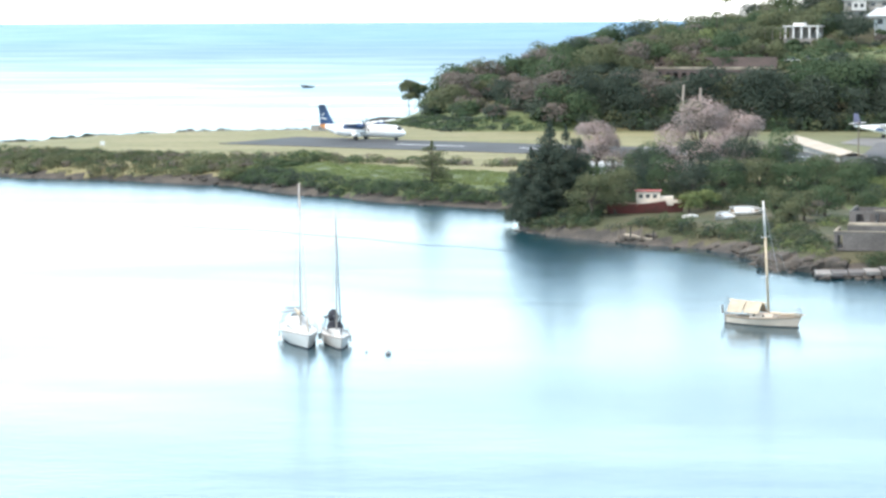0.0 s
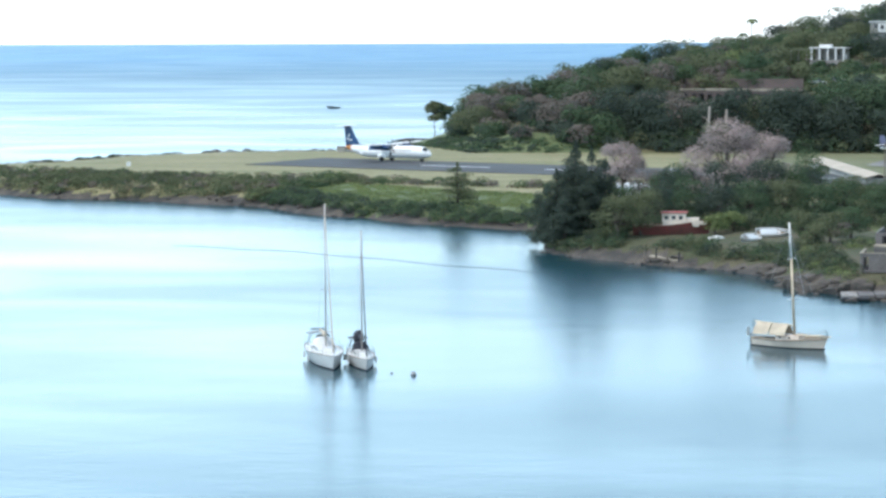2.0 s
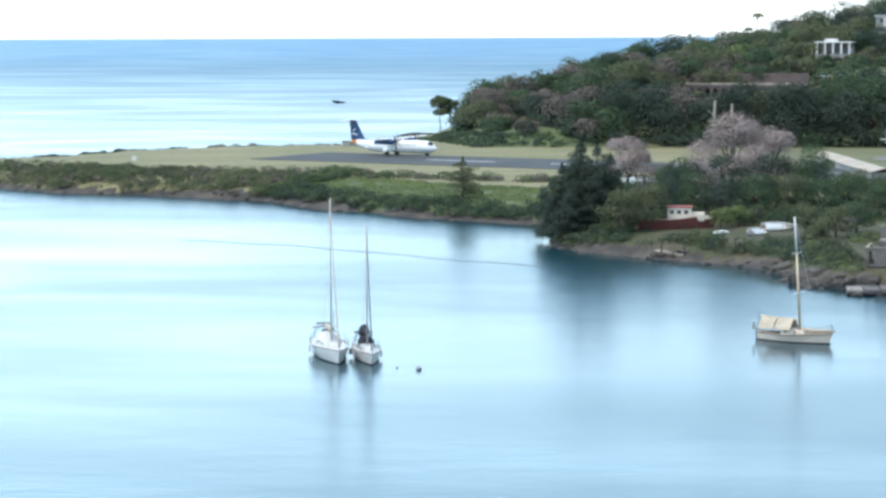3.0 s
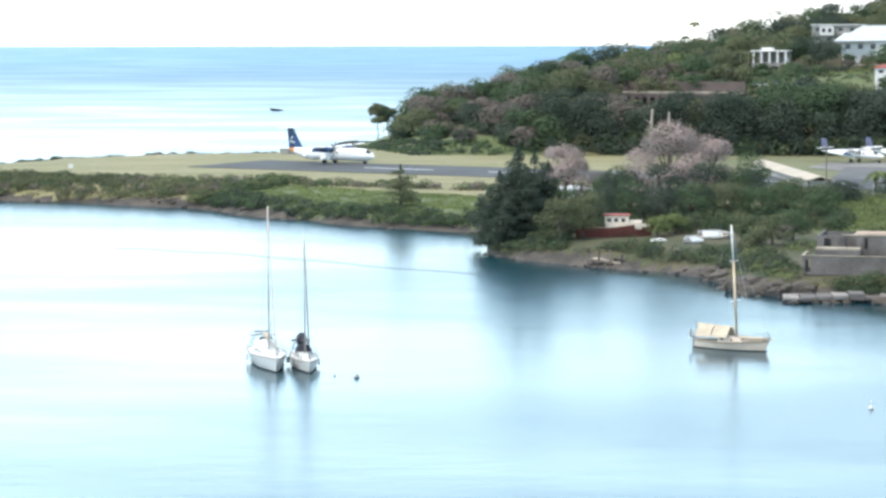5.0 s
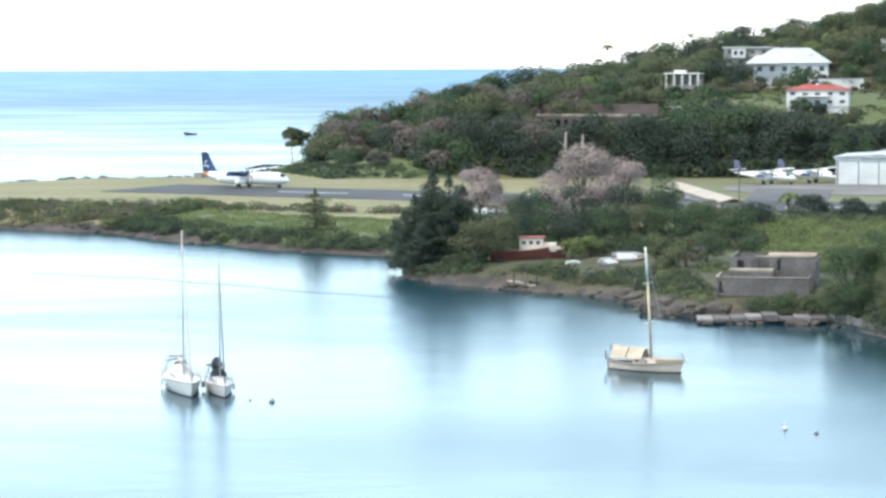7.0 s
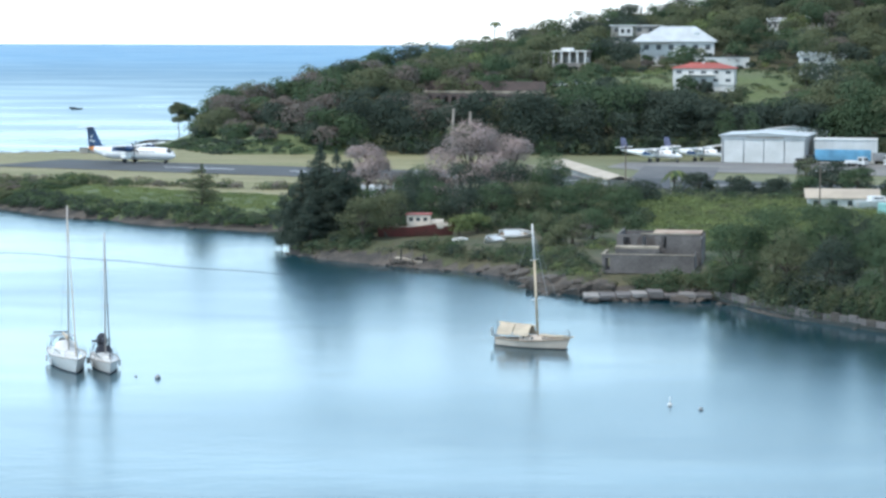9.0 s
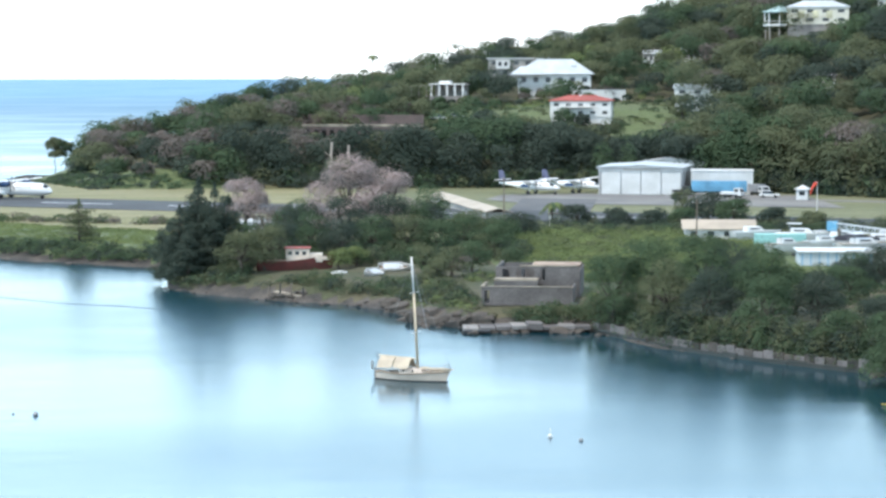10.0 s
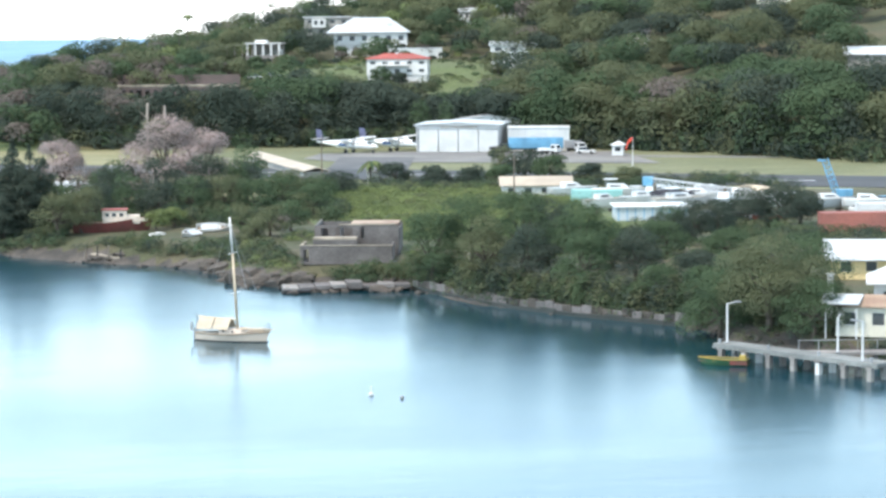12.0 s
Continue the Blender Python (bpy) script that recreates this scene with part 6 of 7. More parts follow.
container(90.0, 372, 8.0, M_TURQ, "turquoise corrugated container in the boat yard", h=2.3)
container(97.5, 366, 6.0, M_TURQ, "faded turquoise container behind the white boats", h=2.2)
container(113.5, 315, 12.0, M_BRICKRED, "long faded brick red container beside the yard", -8)
container(121.0, 330, 6.0, M_WHITE, "white container under the blue crane", -8)
container(130.0, 338, 6.0, M_SKYBLUE, "bright blue container in the yard", -20)
ws = thing("yard_warehouse", pose(91.0, 343, 2.9, 0, 0, -9), "low pale blue warehouse with a flat white roof", "warehouse", YG)
part("wall", box((10.5, 7.0, 2.0), (0, 0, 1.0)), M_ROOFSHEET, ws)
part("roof", box((11.2, 7.8, 0.2), (0, 0, 2.1), bevel=0.03), M_WHITE, ws)
for k in range(9):
    part("wall_rib", box((0.12, 0.12, 1.95), (-4.9 + 1.22 * k, -3.54, 0.98)), M_SKYBLUE, ws)


def hauled_boat(x, y, L, turn, lab, mt):
    o = thing("motor_cruiser", set_on(x, y, turn, 1.0), lab, "motorboat", "boats stored in the yard")
    bm, rings = hull_mesh(L, L * 0.32, 1.0, 0.55, 0.3, 0.85)
    part("hull", bm, mt, o, smooth=True)
    part("deck", deck_mesh(rings), (M_TEAK, M_ROOFSHEET, M_GEL)[int(x) % 3], o)
    c = part("cabin", cabin_mesh(-L * 0.2, L * 0.22, L * 0.24, L * 0.14, 0.95, 0.9, 0.9), M_GEL, o)
    for s in (-1, 1):
        part("cabin_window", box((L * 0.20, 0.03, 0.2), (-L * 0.04, s * L * 0.112, 1.45), bevel=0.03), M_GLASS, c)
    if "hard top" in lab:
        part("hard_top", box((L * 0.26, L * 0.24, 0.07), (-L * 0.14, 0, 2.5), bevel=0.02), M_GEL, o)
    for s in (-1, 1):
        if "hard top" in lab:
            part("top_post", rod((-L * 0.24, s * L * 0.11, 1.0), (-L * 0.22, s * L * 0.11, 2.5), 0.03, seg=5), M_STEEL, o)
        part("cradle", box((0.3, L * 0.26, 0.8), (s * L * 0.22, 0, -0.75)), M_WOODPOLE, o)
    return o


yard = [(88.5, 383, 8, 10), (95, 378, 8.5, -20), (100, 372, 9, 35), (104, 364, 8, -10), (99, 356, 9.5, 15), (106, 355, 8, 60), (111, 362, 8.5, -30), (94.5, 361, 7, 5), (108, 372, 9, 20), (115, 352, 7.5, -15), (113, 342, 7, 40), (120, 348, 8, 10), (125, 345, 7.5, -25), (87.5, 357, 7, 20)]
for k, (x, y, L, t) in enumerate(yard):
    hauled_boat(x, y, L, t, ("white motor cruiser stored on cradles in the yard", "white cabin boat with a hard top, on cradles", "pale blue-grey cabin boat stored ashore on cradles")[k % 3], (M_GEL, M_GEL, M_ROOFSHEET)[k % 3])


def lattice(a, b, w, m, name, owner, bays):
    """A lattice boom from a to b with square section w."""
    a, b = Vector(a), Vector(b)
    d = (b - a).normalized()
    u = d.cross(Vector((0, 1, 0.01))).normalized() * w / 2
    v = d.cross(u).normalized() * w / 2
    cs = [u + v, u - v, -u - v, -u + v]
    bm = bmesh.new()
    for c in cs:
        rod(a + c, b + c, 0.07, seg=5, bm=bm)
    for k in range(bays):
        p, q = a.lerp(b, k / bays), a.lerp(b, (k + 1) / bays)
        for i in range(4):
            rod(p + cs[i], q + cs[(i + 1) % 4], 0.04, seg=4, bm=bm)
            rod(p + cs[i], p + cs[(i + 1) % 4], 0.04, seg=4, bm=bm)
    return part(name, bm, m, owner)


cr = thing("yard_crane", pose(124.5, 362, 2.95, 0, 0, -15), "light blue lattice crane standing in the yard", "crane")
lattice((1.6, 0, 1.4), (-0.4, 0, 7.0), 1.0, M_SKYBLUE, "lattice_boom", cr, 7)
part("crane_cab", box((2.6, 2.0, 1.6), (2.6, 0, 1.6), bevel=0.06), M_SKYBLUE, cr)
part("undercarriage", box((4.2, 2.6, 0.7), (2.2, 0, 0.4), bevel=0.08), M_DARK, cr)
part("cab_window", box((0.06, 1.4, 0.7), (1.28, 0, 1.9)), M_GLASS, cr)
part("jib_tip", box((1.2, 0.5, 0.3), (-0.9, 0, 6.9), bevel=0.03), M_SKYBLUE, cr)
lb = thing("lowered_crane_boom", pose(103.5, 366, 5.5, 0, 0, -24), "pale blue lattice boom lying across the yard", "crane")
lattice((-6.5, 0, 1.3), (6.5, 0, -0.2), 0.9, M_ROOFSHEET, "lattice_boom", lb, 12)
part("boom_head", box((1.6, 1.0, 1.5), (-6.6, 0, 1.2), bevel=0.1), M_SKYBLUE, lb)
for s in (-5.5, 5.5):
    part("trestle", box((0.4, 1.4, 3.0), (s, 0, -1.1 + (0.5 if s < 0 else -0.2))), M_WOODPOLE, lb)


def car(m, paint, label):
    o = thing("car", m, label, "car", "parked cars")
    part("body", loft([[(x, y, z) for y, z in ((-0.85, 0.35), (-0.85, 0.8 + h), (0.85, 0.8 + h), (0.85, 0.35))] for x, h in ((-2.1, 0.0), (-2.0, 0.12), (2.0, 0.0), (2.15, -0.15))]), paint, o)
    part("cabin", loft([[(x, y * w, z) for y, z in ((-0.8, 0.85), (-0.65, 0.85 + h), (0.65, 0.85 + h), (0.8, 0.85))] for x, w, h in ((-1.7, 1, 0.05), (-1.2, 1, 0.58), (0.3, 1, 0.6), (1.0, 1, 0.05))]), M_GLASS, o)
    part("roof", box((1.5, 1.28, 0.05), (-0.45, 0, 1.46), bevel=0.02), paint, o)
    for x in (-1.3, 1.35):
        for s in (-1, 1):
            part("wheel", rod((x, s * 0.68, 0.32), (x, s * 0.88, 0.32), 0.32, seg=12), M_DARK, o)
    return o


car(set_on(63.5, 650, 20), M_WHITE, "white car parked on the hillside drive")
car(set_on(68.5, 650.5, -10), M_GREYMETAL, "silver grey car parked on the hillside drive")
car(heading(121.5, 512, 0.9, -0.4, 3.1), M_WHITE, "white car beside the apron")
M_REDCAR = mat("red_car_paint", (0.30, 0.05, 0.035), 0.35, vary=0.05)
for x, y, t, paint, lab in ((101.0, 333.0, 30, M_DARK, "dark car parked under the yard trees"), (98.4, 336.5, -20, M_WHITE, "white car parked in the yard"), (103.2, 335.5, 70, M_GREYMETAL, "grey car parked behind the yard trees"),
                            (106.0, 334.5, 10, M_REDCAR, "red car parked in the boat yard"), (128.5, 352.0, -30, M_NAVY, "dark blue car beside the yard crane"), (132.6, 357.5, 15, M_SKYBLUE, "light blue car at the back of the yard"), (124.0, 346.0, 50, M_WHITE, "white car near the crane")):
    car(set_on(x, y, t), paint, lab)


def covered_boat(x, y, L, turn, m, lab):
    """A hull on cradles under a ridged tarpaulin."""
    o = thing("covered_boat", set_on(x, y, turn, 1.0), lab, "boat", "boats stored in the yard")
    bm, rings = hull_mesh(L, L * 0.32, 1.0, 0.55, 0.3, 0.85)
    part("hull", bm, M_GEL, o, smooth=True)
    tarp = [[(L * u, -L * w, 1.05), (L * u, -L * w * 0.5, 1.05 + h * 0.6), (L * u, 0, 1.05 + h), (L * u, L * w * 0.5, 1.05 + h * 0.6), (L * u, L * w, 1.05)] for u, w, h in ((-0.48, 0.13, 0.5), (-0.2, 0.165, 0.9), (0.15, 0.15, 0.8), (0.46, 0.04, 0.35))]
    part("tarpaulin", loft(tarp), m, o, "ridged boat cover")
    for q in (-1, 1):
        part("cradle", box((0.3, L * 0.26, 0.8), (q * L * 0.22, 0, -0.75)), M_WOODPOLE, o)
    return o


covered_boat(99.3, 361.0, 7.5, -8, M_NAVY, "boat under a dark blue tarpaulin on cradles")
covered_boat(107.5, 369.0, 7.0, 18, M_GREYMETAL, "boat under a grey tarpaulin on cradles")
covered_boat(114.5, 367.0, 6.5, -24, M_CANVAS, "boat under a tan tarpaulin on cradles")


# ---- trees and scrub ----
def limb_mesh(bm, a, b, r0, r1, bend, g, steps=4):
    a, b = Vector(a), Vector(b)
    prev, pr = a, r0
    for k in range(1, steps + 1):
        s = k / steps
        p = a.lerp(b, s) + Vector((g.uniform(-bend, bend), g.uniform(-bend, bend), 0)) * math.sin(math.pi * s)
        r = r0 + (r1 - r0) * s
        rod(prev, p, pr, r, 7, bm)
        prev, pr = p, r
    return bm


def tree(x, y, radius, height, kinds, label, seed, size=0.19, form="round", count=7, density=46.0, group="trees by the bay", name="tree"):
    g = np.random.RandomState(seed)
    rg = random.Random(seed)
    z = ground_z(x, y) - 0.15
    o = thing(name, pose(x, y, z), label, "tree", group)
    bm = bmesh.new()
    cl = []
    if form == "cone":
        limb_mesh(bm, (0, 0, 0), (0, 0, height * 0.93), 0.26, 0.04, 0.15, rg)
        for k in range(11):
            s = k / 10
            h = height * (0.10 + 0.85 * s)
            r = radius * (1.0 - s) ** 0.4 + 0.55
            for j in range(6 if s < 0.75 else 2):
                a = g.uniform(0, 6.28)
                q = r * 0.66 * g.uniform(0.4, 1.15) if s < 0.9 else 0
                h = height * (0.10 + 0.85 * s) + g.uniform(-0.4, 0.5)
                cl.append(((q * math.cos(a), q * math.sin(a), h), (r * 0.40, r * 0.40, height * 0.075)))
                limb_mesh(bm, (0, 0, h * 0.9), (q * math.cos(a), q * math.sin(a), h), 0.07, 0.02, 0.1, rg, 2)
    elif form == "high":
        limb_mesh(bm, (0, 0, 0), (0.3, 0, height * 0.75), 0.16, 0.07, 0.3, rg)
        for k in range(count):
            a, q = g.uniform(0, 6.28), g.uniform(0.2, 0.8) * radius
            c = (0.3 + q * math.cos(a), q * math.sin(a), height * g.uniform(0.48, 0.93))
            cl.append((c, (radius * 0.38, radius * 0.38, radius * 0.34)))
            limb_mesh(bm, (0.2, 0, height * 0.6), c, 0.06, 0.02, 0.1, rg, 2)
    else:
        limb_mesh(bm, (0, 0, 0), (rg.uniform(-0.4, 0.4), rg.uniform(-0.4, 0.4), height * 0.5), 0.05 * radius + 0.1, 0.04 * radius, 0.2, rg)
        low = 0.32 if 5 in kinds else 0.20
        for k in range(count + 5):
            a = k * 2.4 + g.uniform(-0.5, 0.5)
            h = height * g.uniform(low, 0.84)
            q = radius * g.uniform(0.45, 0.80) * (1.0 if h < height * 0.6 else 0.72)
            r = radius * g.uniform(0.28, 0.46)
            c = (q * math.cos(a), q * math.sin(a), h)
            cl.append((c, (r, r, r * g.uniform(0.6, 0.85))))
            limb_mesh(bm, (0, 0, height * 0.35), c, 0.03 * radius + 0.04, 0.02, 0.2, rg, 3)
        cl.append(((0, 0, height * 0.72), (radius * 0.60, radius * 0.60, height * 0.26)))
        if 5 not in kinds:
            cl.append(((0, 0, height * 0.38), (radius * 0.86, radius * 0.86, height * 0.36)))
    part("trunk", bm, M_BARK, o)
    main = kinds[0] if 5 in kinds else rg.choice(kinds)
    pts, idx = [], []
    for c, r in cl:
        n = int(30 + density * (r[0] * r[0] + 2 * r[0] * r[2]) / 3)
        pts.append(blades(g, c, r, n, size))
        idx.append(np.full(len(pts[-1]), main if rg.random() < 0.85 else rg.choice(kinds)))
        # twiggy outer tufts break the outline
        t = max(int(n * 0.16), 4)
        pts.append(blades(g, c, (r[0] * 1.22, r[1] * 1.22, r[2] * 1.25), t, size * 0.8))
        idx.append(np.full(len(pts[-1]), main))
    crown = new("crown", sprays("crown", np.concatenate(pts), M_LEAF, np.concatenate(idx)))
    crown.parent = o
    return o


DARK = "dark feathery casuarina tree at the water's edge"
for k, (x, y, r, h) in enumerate([(-5.0, 350, 2.6, 9.6), (-2.4, 351, 2.9, 11.8), (0.0, 350, 2.7, 11.2), (-6.4, 354, 2.3, 8.0), (-2.2, 357, 2.8, 12.0), (2.0, 352, 2.5, 9.6), (-3.8, 346.5, 2.2, 6.4)]):
    tree(x + 1.9, y, r * 1.3, h * 1.13, [0, 0, 0, 0], DARK, 100 + k, 0.19, "cone", density=55, group="casuarinas")
MIXED = "spreading green shoreside tree"
for k, (x, y, r, h, kinds) in enumerate([
        (5.6, 342, 3.9, 6.4, [2]), (9.0, 345, 4.0, 6.6, [2]), (6.0, 352, 3.5, 7.2, [0, 1]), (11.5, 356, 3.6, 6.6, [0, 1]), (16.0, 362, 3.8, 7.4, [0, 1, 1]),
        (20.5, 358, 3.6, 6.4, [1, 0]), (25.5, 360, 4.0, 7.0, [1, 0]), (30.5, 362, 4.0, 6.8, [1, 2]), (35.0, 360, 3.8, 6.0, [1, 2]), (39.5, 366, 3.8, 6.4, [0, 1]),
        (44, 362, 3.6, 5.0, [2, 1]), (22, 372, 4.4, 9.0, [0, 1]), (29, 376, 4.4, 9.2, [0, 0, 1]), (14.5, 374, 3.6, 8.6, [0, 0]), (34, 382, 4.0, 8.0, [1, 0]),
        (40.0, 424, 4.2, 8.4, [0, 0, 1]), (11.5, 392, 3.2, 6.6, [0, 4]), (16, 397, 3.4, 7.4, [0, 1]), (17.5, 388, 3.2, 8.0, [0, 0, 1]), (13, 384, 3.2, 6.8, [0, 1]), (36.5, 392, 3.6, 7.0, [1, 0]), (43, 392, 3.8, 5.4, [1, 2]), (48, 388, 3.6, 5.0, [0, 1]), (53, 400, 3.4, 4.6, [0, 2]),
        (19.5, 344, 2.0, 3.2, [1, 3]), (22.0, 347, 2.2, 3.0, [3, 1]), (30.8, 335, 2.6, 4.2, [2, 2, 1]), (34, 330, 2.8, 4.4, [2, 4]), (37.5, 336, 2.8, 4.6, [2, 1]), (31.5, 326, 2.2, 3.4, [2, 1])]):
    tree(x, y, r, h, kinds, MIXED if r > 3 else "low bushy tree among shoreline scrub", 200 + k)
tree(7.4, 399, 4.4, 10.8, [5], "flowering tree with dusty pink blossom and few leaves", 301, 0.22, density=55, count=14, group="pink blossom trees")
tree(23.4, 386, 6.2, 15.2, [5, 5, 5, 4, 2], "large flowering tree covered in dusty pink blossom", 302, 0.22, density=44, count=19, group="pink blossom trees")
tree(29.3, 387, 5.4, 12.8, [5, 5, 5, 4, 2], "broad flowering tree covered in dusty pink blossom", 303, 0.22, density=44, count=16, group="pink blossom trees")
tree(19.0, 384, 3.2, 9.6, [5], "small flowering tree with thin pink blossom", 304, 0.24, density=12, group="pink blossom trees")
M_PALEBARK = mat("bleached_bark", (0.36, 0.31, 0.26), 0.9, vary=0.15, scale=2, second=(0.26, 0.22, 0.19))


def bare_trunk(x, y, h, seed):
    rg = random.Random(seed)
    o = thing("dead_tree", pose(x, y, ground_z(x, y) - 0.2), "bare bleached dead tree rising over the blossom", "tree", "dead trees")
    part("trunk", limb_mesh(bmesh.new(), (0, 0, 0), (0.2, 0, h), 0.30, 0.20, 0.2, rg, 6), M_PALEBARK, o)
    for k in range(4):
        z = h * rg.uniform(0.6, 0.95)
        a = rg.uniform(0, 6.28)
        part("limb", limb_mesh(bmesh.new(), (0.15, 0, z), (1.0 * math.cos(a), 1.0 * math.sin(a), z + rg.uniform(0.6, 1.3)), 0.10, 0.04, 0.1, rg, 3), M_PALEBARK, o)
    return o


bare_trunk(20.8, 391.5, 16.5, 71)
bare_trunk(23.5, 391.5, 16.0, 72)
# young tree and low crowns on the grassy point
tree(-20.2, 406, 3.2, 6.8, [2], "young feathery casuarina on the grassy point", 310, 0.20, "cone", density=6, group="casuarinas")
tree(-38.0, 642, 3.6, 9.6, [0, 1, 2], "wind-bent tree on the tip of the headland", 311, 0.34, "high", 14, group="headland trees")
tree(-35.4, 644, 3.0, 8.4, [1, 2], "small wind-bent tree on the headland rock", 312, 0.34, "high", 11, group="headland trees")
# big shore trees behind the sea wall
BIG = "large dense green tree behind the sea wall"
for k, (x, y, r, h, kinds) in enumerate([
        (48.4, 283.0, 4.2, 9.4, [1]), (53.2, 274.5, 3.7, 8.6, [2]), (53.5, 285, 4.4, 9.6, [1]), (57.2, 268.4, 3.6, 7.8, [0]), (58.5, 278, 4.4, 10.0, [1]), (61.8, 260.8, 3.7, 7.4, [1]),
        (63.5, 270, 4.2, 9.6, [1]), (68.0, 263, 3.6, 6.6, [0]), (63, 286, 4.2, 8.4, [0]), (69, 277, 3.8, 5.0, [1, 2]), (67.2, 251.2, 3.0, 4.4, [1, 1]), (71.5, 247, 3.0, 4.4, [1, 0]), (73.5, 257, 3.2, 4.2, [0, 1]), (48.0, 290, 2.2, 3.6, [3, 2]),
        (72.5, 228.0, 5.8, 9.8, [2]), (69.0, 233, 4.2, 7.2, [1]), (77.5, 233, 4.8, 8.8, [1]), (75.0, 222, 3.6, 6.0, [1]), (73, 239, 4.2, 7.2, [1]),
        (83, 303, 3.2, 5.4, [0, 1]), (87, 306, 3.4, 5.8, [0, 1]), (91, 309, 3.2, 5.6, [0]), (79, 290, 3.4, 4.4, [1, 0]), (84, 280, 3.2, 4.2, [0, 1]),
        (100.5, 326, 4.2, 5.4, [0, 0]), (105, 323, 4.6, 6.2, [0, 2]), (109, 328, 3.8, 5.0, [0]), (78.8, 213.5, 1.6, 2.8, [0, 1]), (85, 211, 3.0, 5.0, [0, 1]), (92, 216, 3.4, 6.0, [0, 1])]):
    tree(x, y, r, h, kinds, BIG if h > 7 else "dense green tree near the boat yard", 400 + k, 0.14, density=135)
# trees and bushes between the yard and the runway
for k, (x, y, r, h, kinds) in enumerate([(91, 432, 4.0, 5.6, [0, 0]), (95, 428, 3.8, 5.0, [0, 1]), (88, 436, 3.0, 6.6, [0, 2]), (72, 418, 3.0, 4.0, [2, 0]), (66, 424, 3.2, 4.4, [0, 2]), (78, 416, 3.2, 3.8, [0, 1]), (84, 420, 3.2, 3.8, [0, 1]), (100, 420, 3.2, 3.6, [1, 0]), (106, 414, 3.0, 3.2, [1, 2])]):
    tree(x, y, r, h, kinds, "dark bushy tree beside the airfield", 500 + k, 0.24)


# single trees that stand out along the ridge
for k, (x, y, r, h, kinds, lab) in enumerate([
        (79, 750, 6.0, 9.0, [0], "broad dark tree on the ridge"), (178, 716, 4.4, 6.4, [1], "green tree below the cream villa"), (185, 719, 4.2, 6.0, [0], "dark tree below the cream villa"), (192, 721, 4.4, 6.2, [2], "olive tree below the cream villa"), (199, 724, 4.4, 7.0, [1], "green tree below the cream villa"), (-20.6, 612, 3.0, 4.6, [4], "thin pinkish brown tree on the headland slope"), (-13.0, 618, 4.2, 5.4, [4], "broad pinkish brown tree on the headland slope"), (-8.0, 619, 2.8, 4.4, [4], "thin pinkish brown tree on the headland slope"), (67, 765, 4.2, 7.0, [4], "thin pinkish tree on the ridge"), (72, 764, 3.6, 6.4, [2], "small olive green tree on the ridge"),
        (97, 772, 6.2, 10.5, [0], "dark round tree behind the flat house"), (106, 778, 5.6, 10.0, [1], "green tree behind the flat house"), (115, 790, 6.0, 11.0, [0], "dark tree on the ridge line"),
        (126, 768, 6.0, 10.5, [2], "tall olive tree behind the white house"), (134, 762, 6.6, 12.0, [2], "tall spreading olive tree on the ridge"), (144, 768, 6.6, 12.5, [0], "tall dark tree on the ridge"), (155, 775, 6.4, 11.5, [1], "tall green tree on the ridge"),
        (170, 760, 6.0, 10.0, [1], "tall green tree near the villa"), (92, 687, 2.4, 4.2, [1], "round garden bush below the white house"), (103, 686, 2.4, 4.0, [0], "dark garden bush below the white house"), (66.5, 680.5, 2.6, 4.2, [1], "garden tree in front of the veranda house"), (74, 680, 2.6, 3.8, [2], "olive garden tree in front of the veranda house"), (97, 689, 2.4, 3.2, [4], "purple-brown garden bush by the white house"), (109, 688, 2.2, 3.6, [0], "dark garden bush by the white house"),
        (92.5, 556, 3.4, 11.5, [1], "round-topped green tree behind the hangar"), (98.6, 556, 3.2, 11.0, [1], "round-topped green tree behind the hangar"), (94.6, 629.5, 3.4, 6.4, [1], "bushy tree below the red-roofed house"), (99.2, 628.5, 2.6, 4.8, [0], "dark bush below the red-roofed house"), (62.5, 683, 2.6, 4.4, [4], "thin brown tree beside the veranda house"), (70.0, 681, 2.2, 3.2, [0], "dark bush before the veranda house"),
        (30, 648, 3.6, 6.0, [4], "bare brownish tree above the brick ruin"), (38, 647, 3.8, 5.6, [4], "bare brownish tree above the brick ruin"), (46, 646, 3.6, 6.2, [4], "bare brownish tree above the brick ruin"), (54, 645, 3.8, 6.0, [4], "bare brownish tree above the brick ruin"), (59, 650, 3.4, 5.4, [2], "olive tree above the brick ruin"),
        (128, 640, 4.6, 6.5, [2], "rounded olive green tree beside the lawn"), (150, 690, 5.4, 8.5, [2], "olive green spreading tree on the wooded slope"), (160, 700, 5.6, 9.0, [1], "bright green spreading tree on the wooded slope"), (35, 702, 3.2, 7.0, [0], "round tree on the ridge above the sea")]):
    tree(x, y, r, h + (3.0 if y > 740 else 0.0), kinds, lab, 600 + k, 0.36, density=16, group="ridge trees")


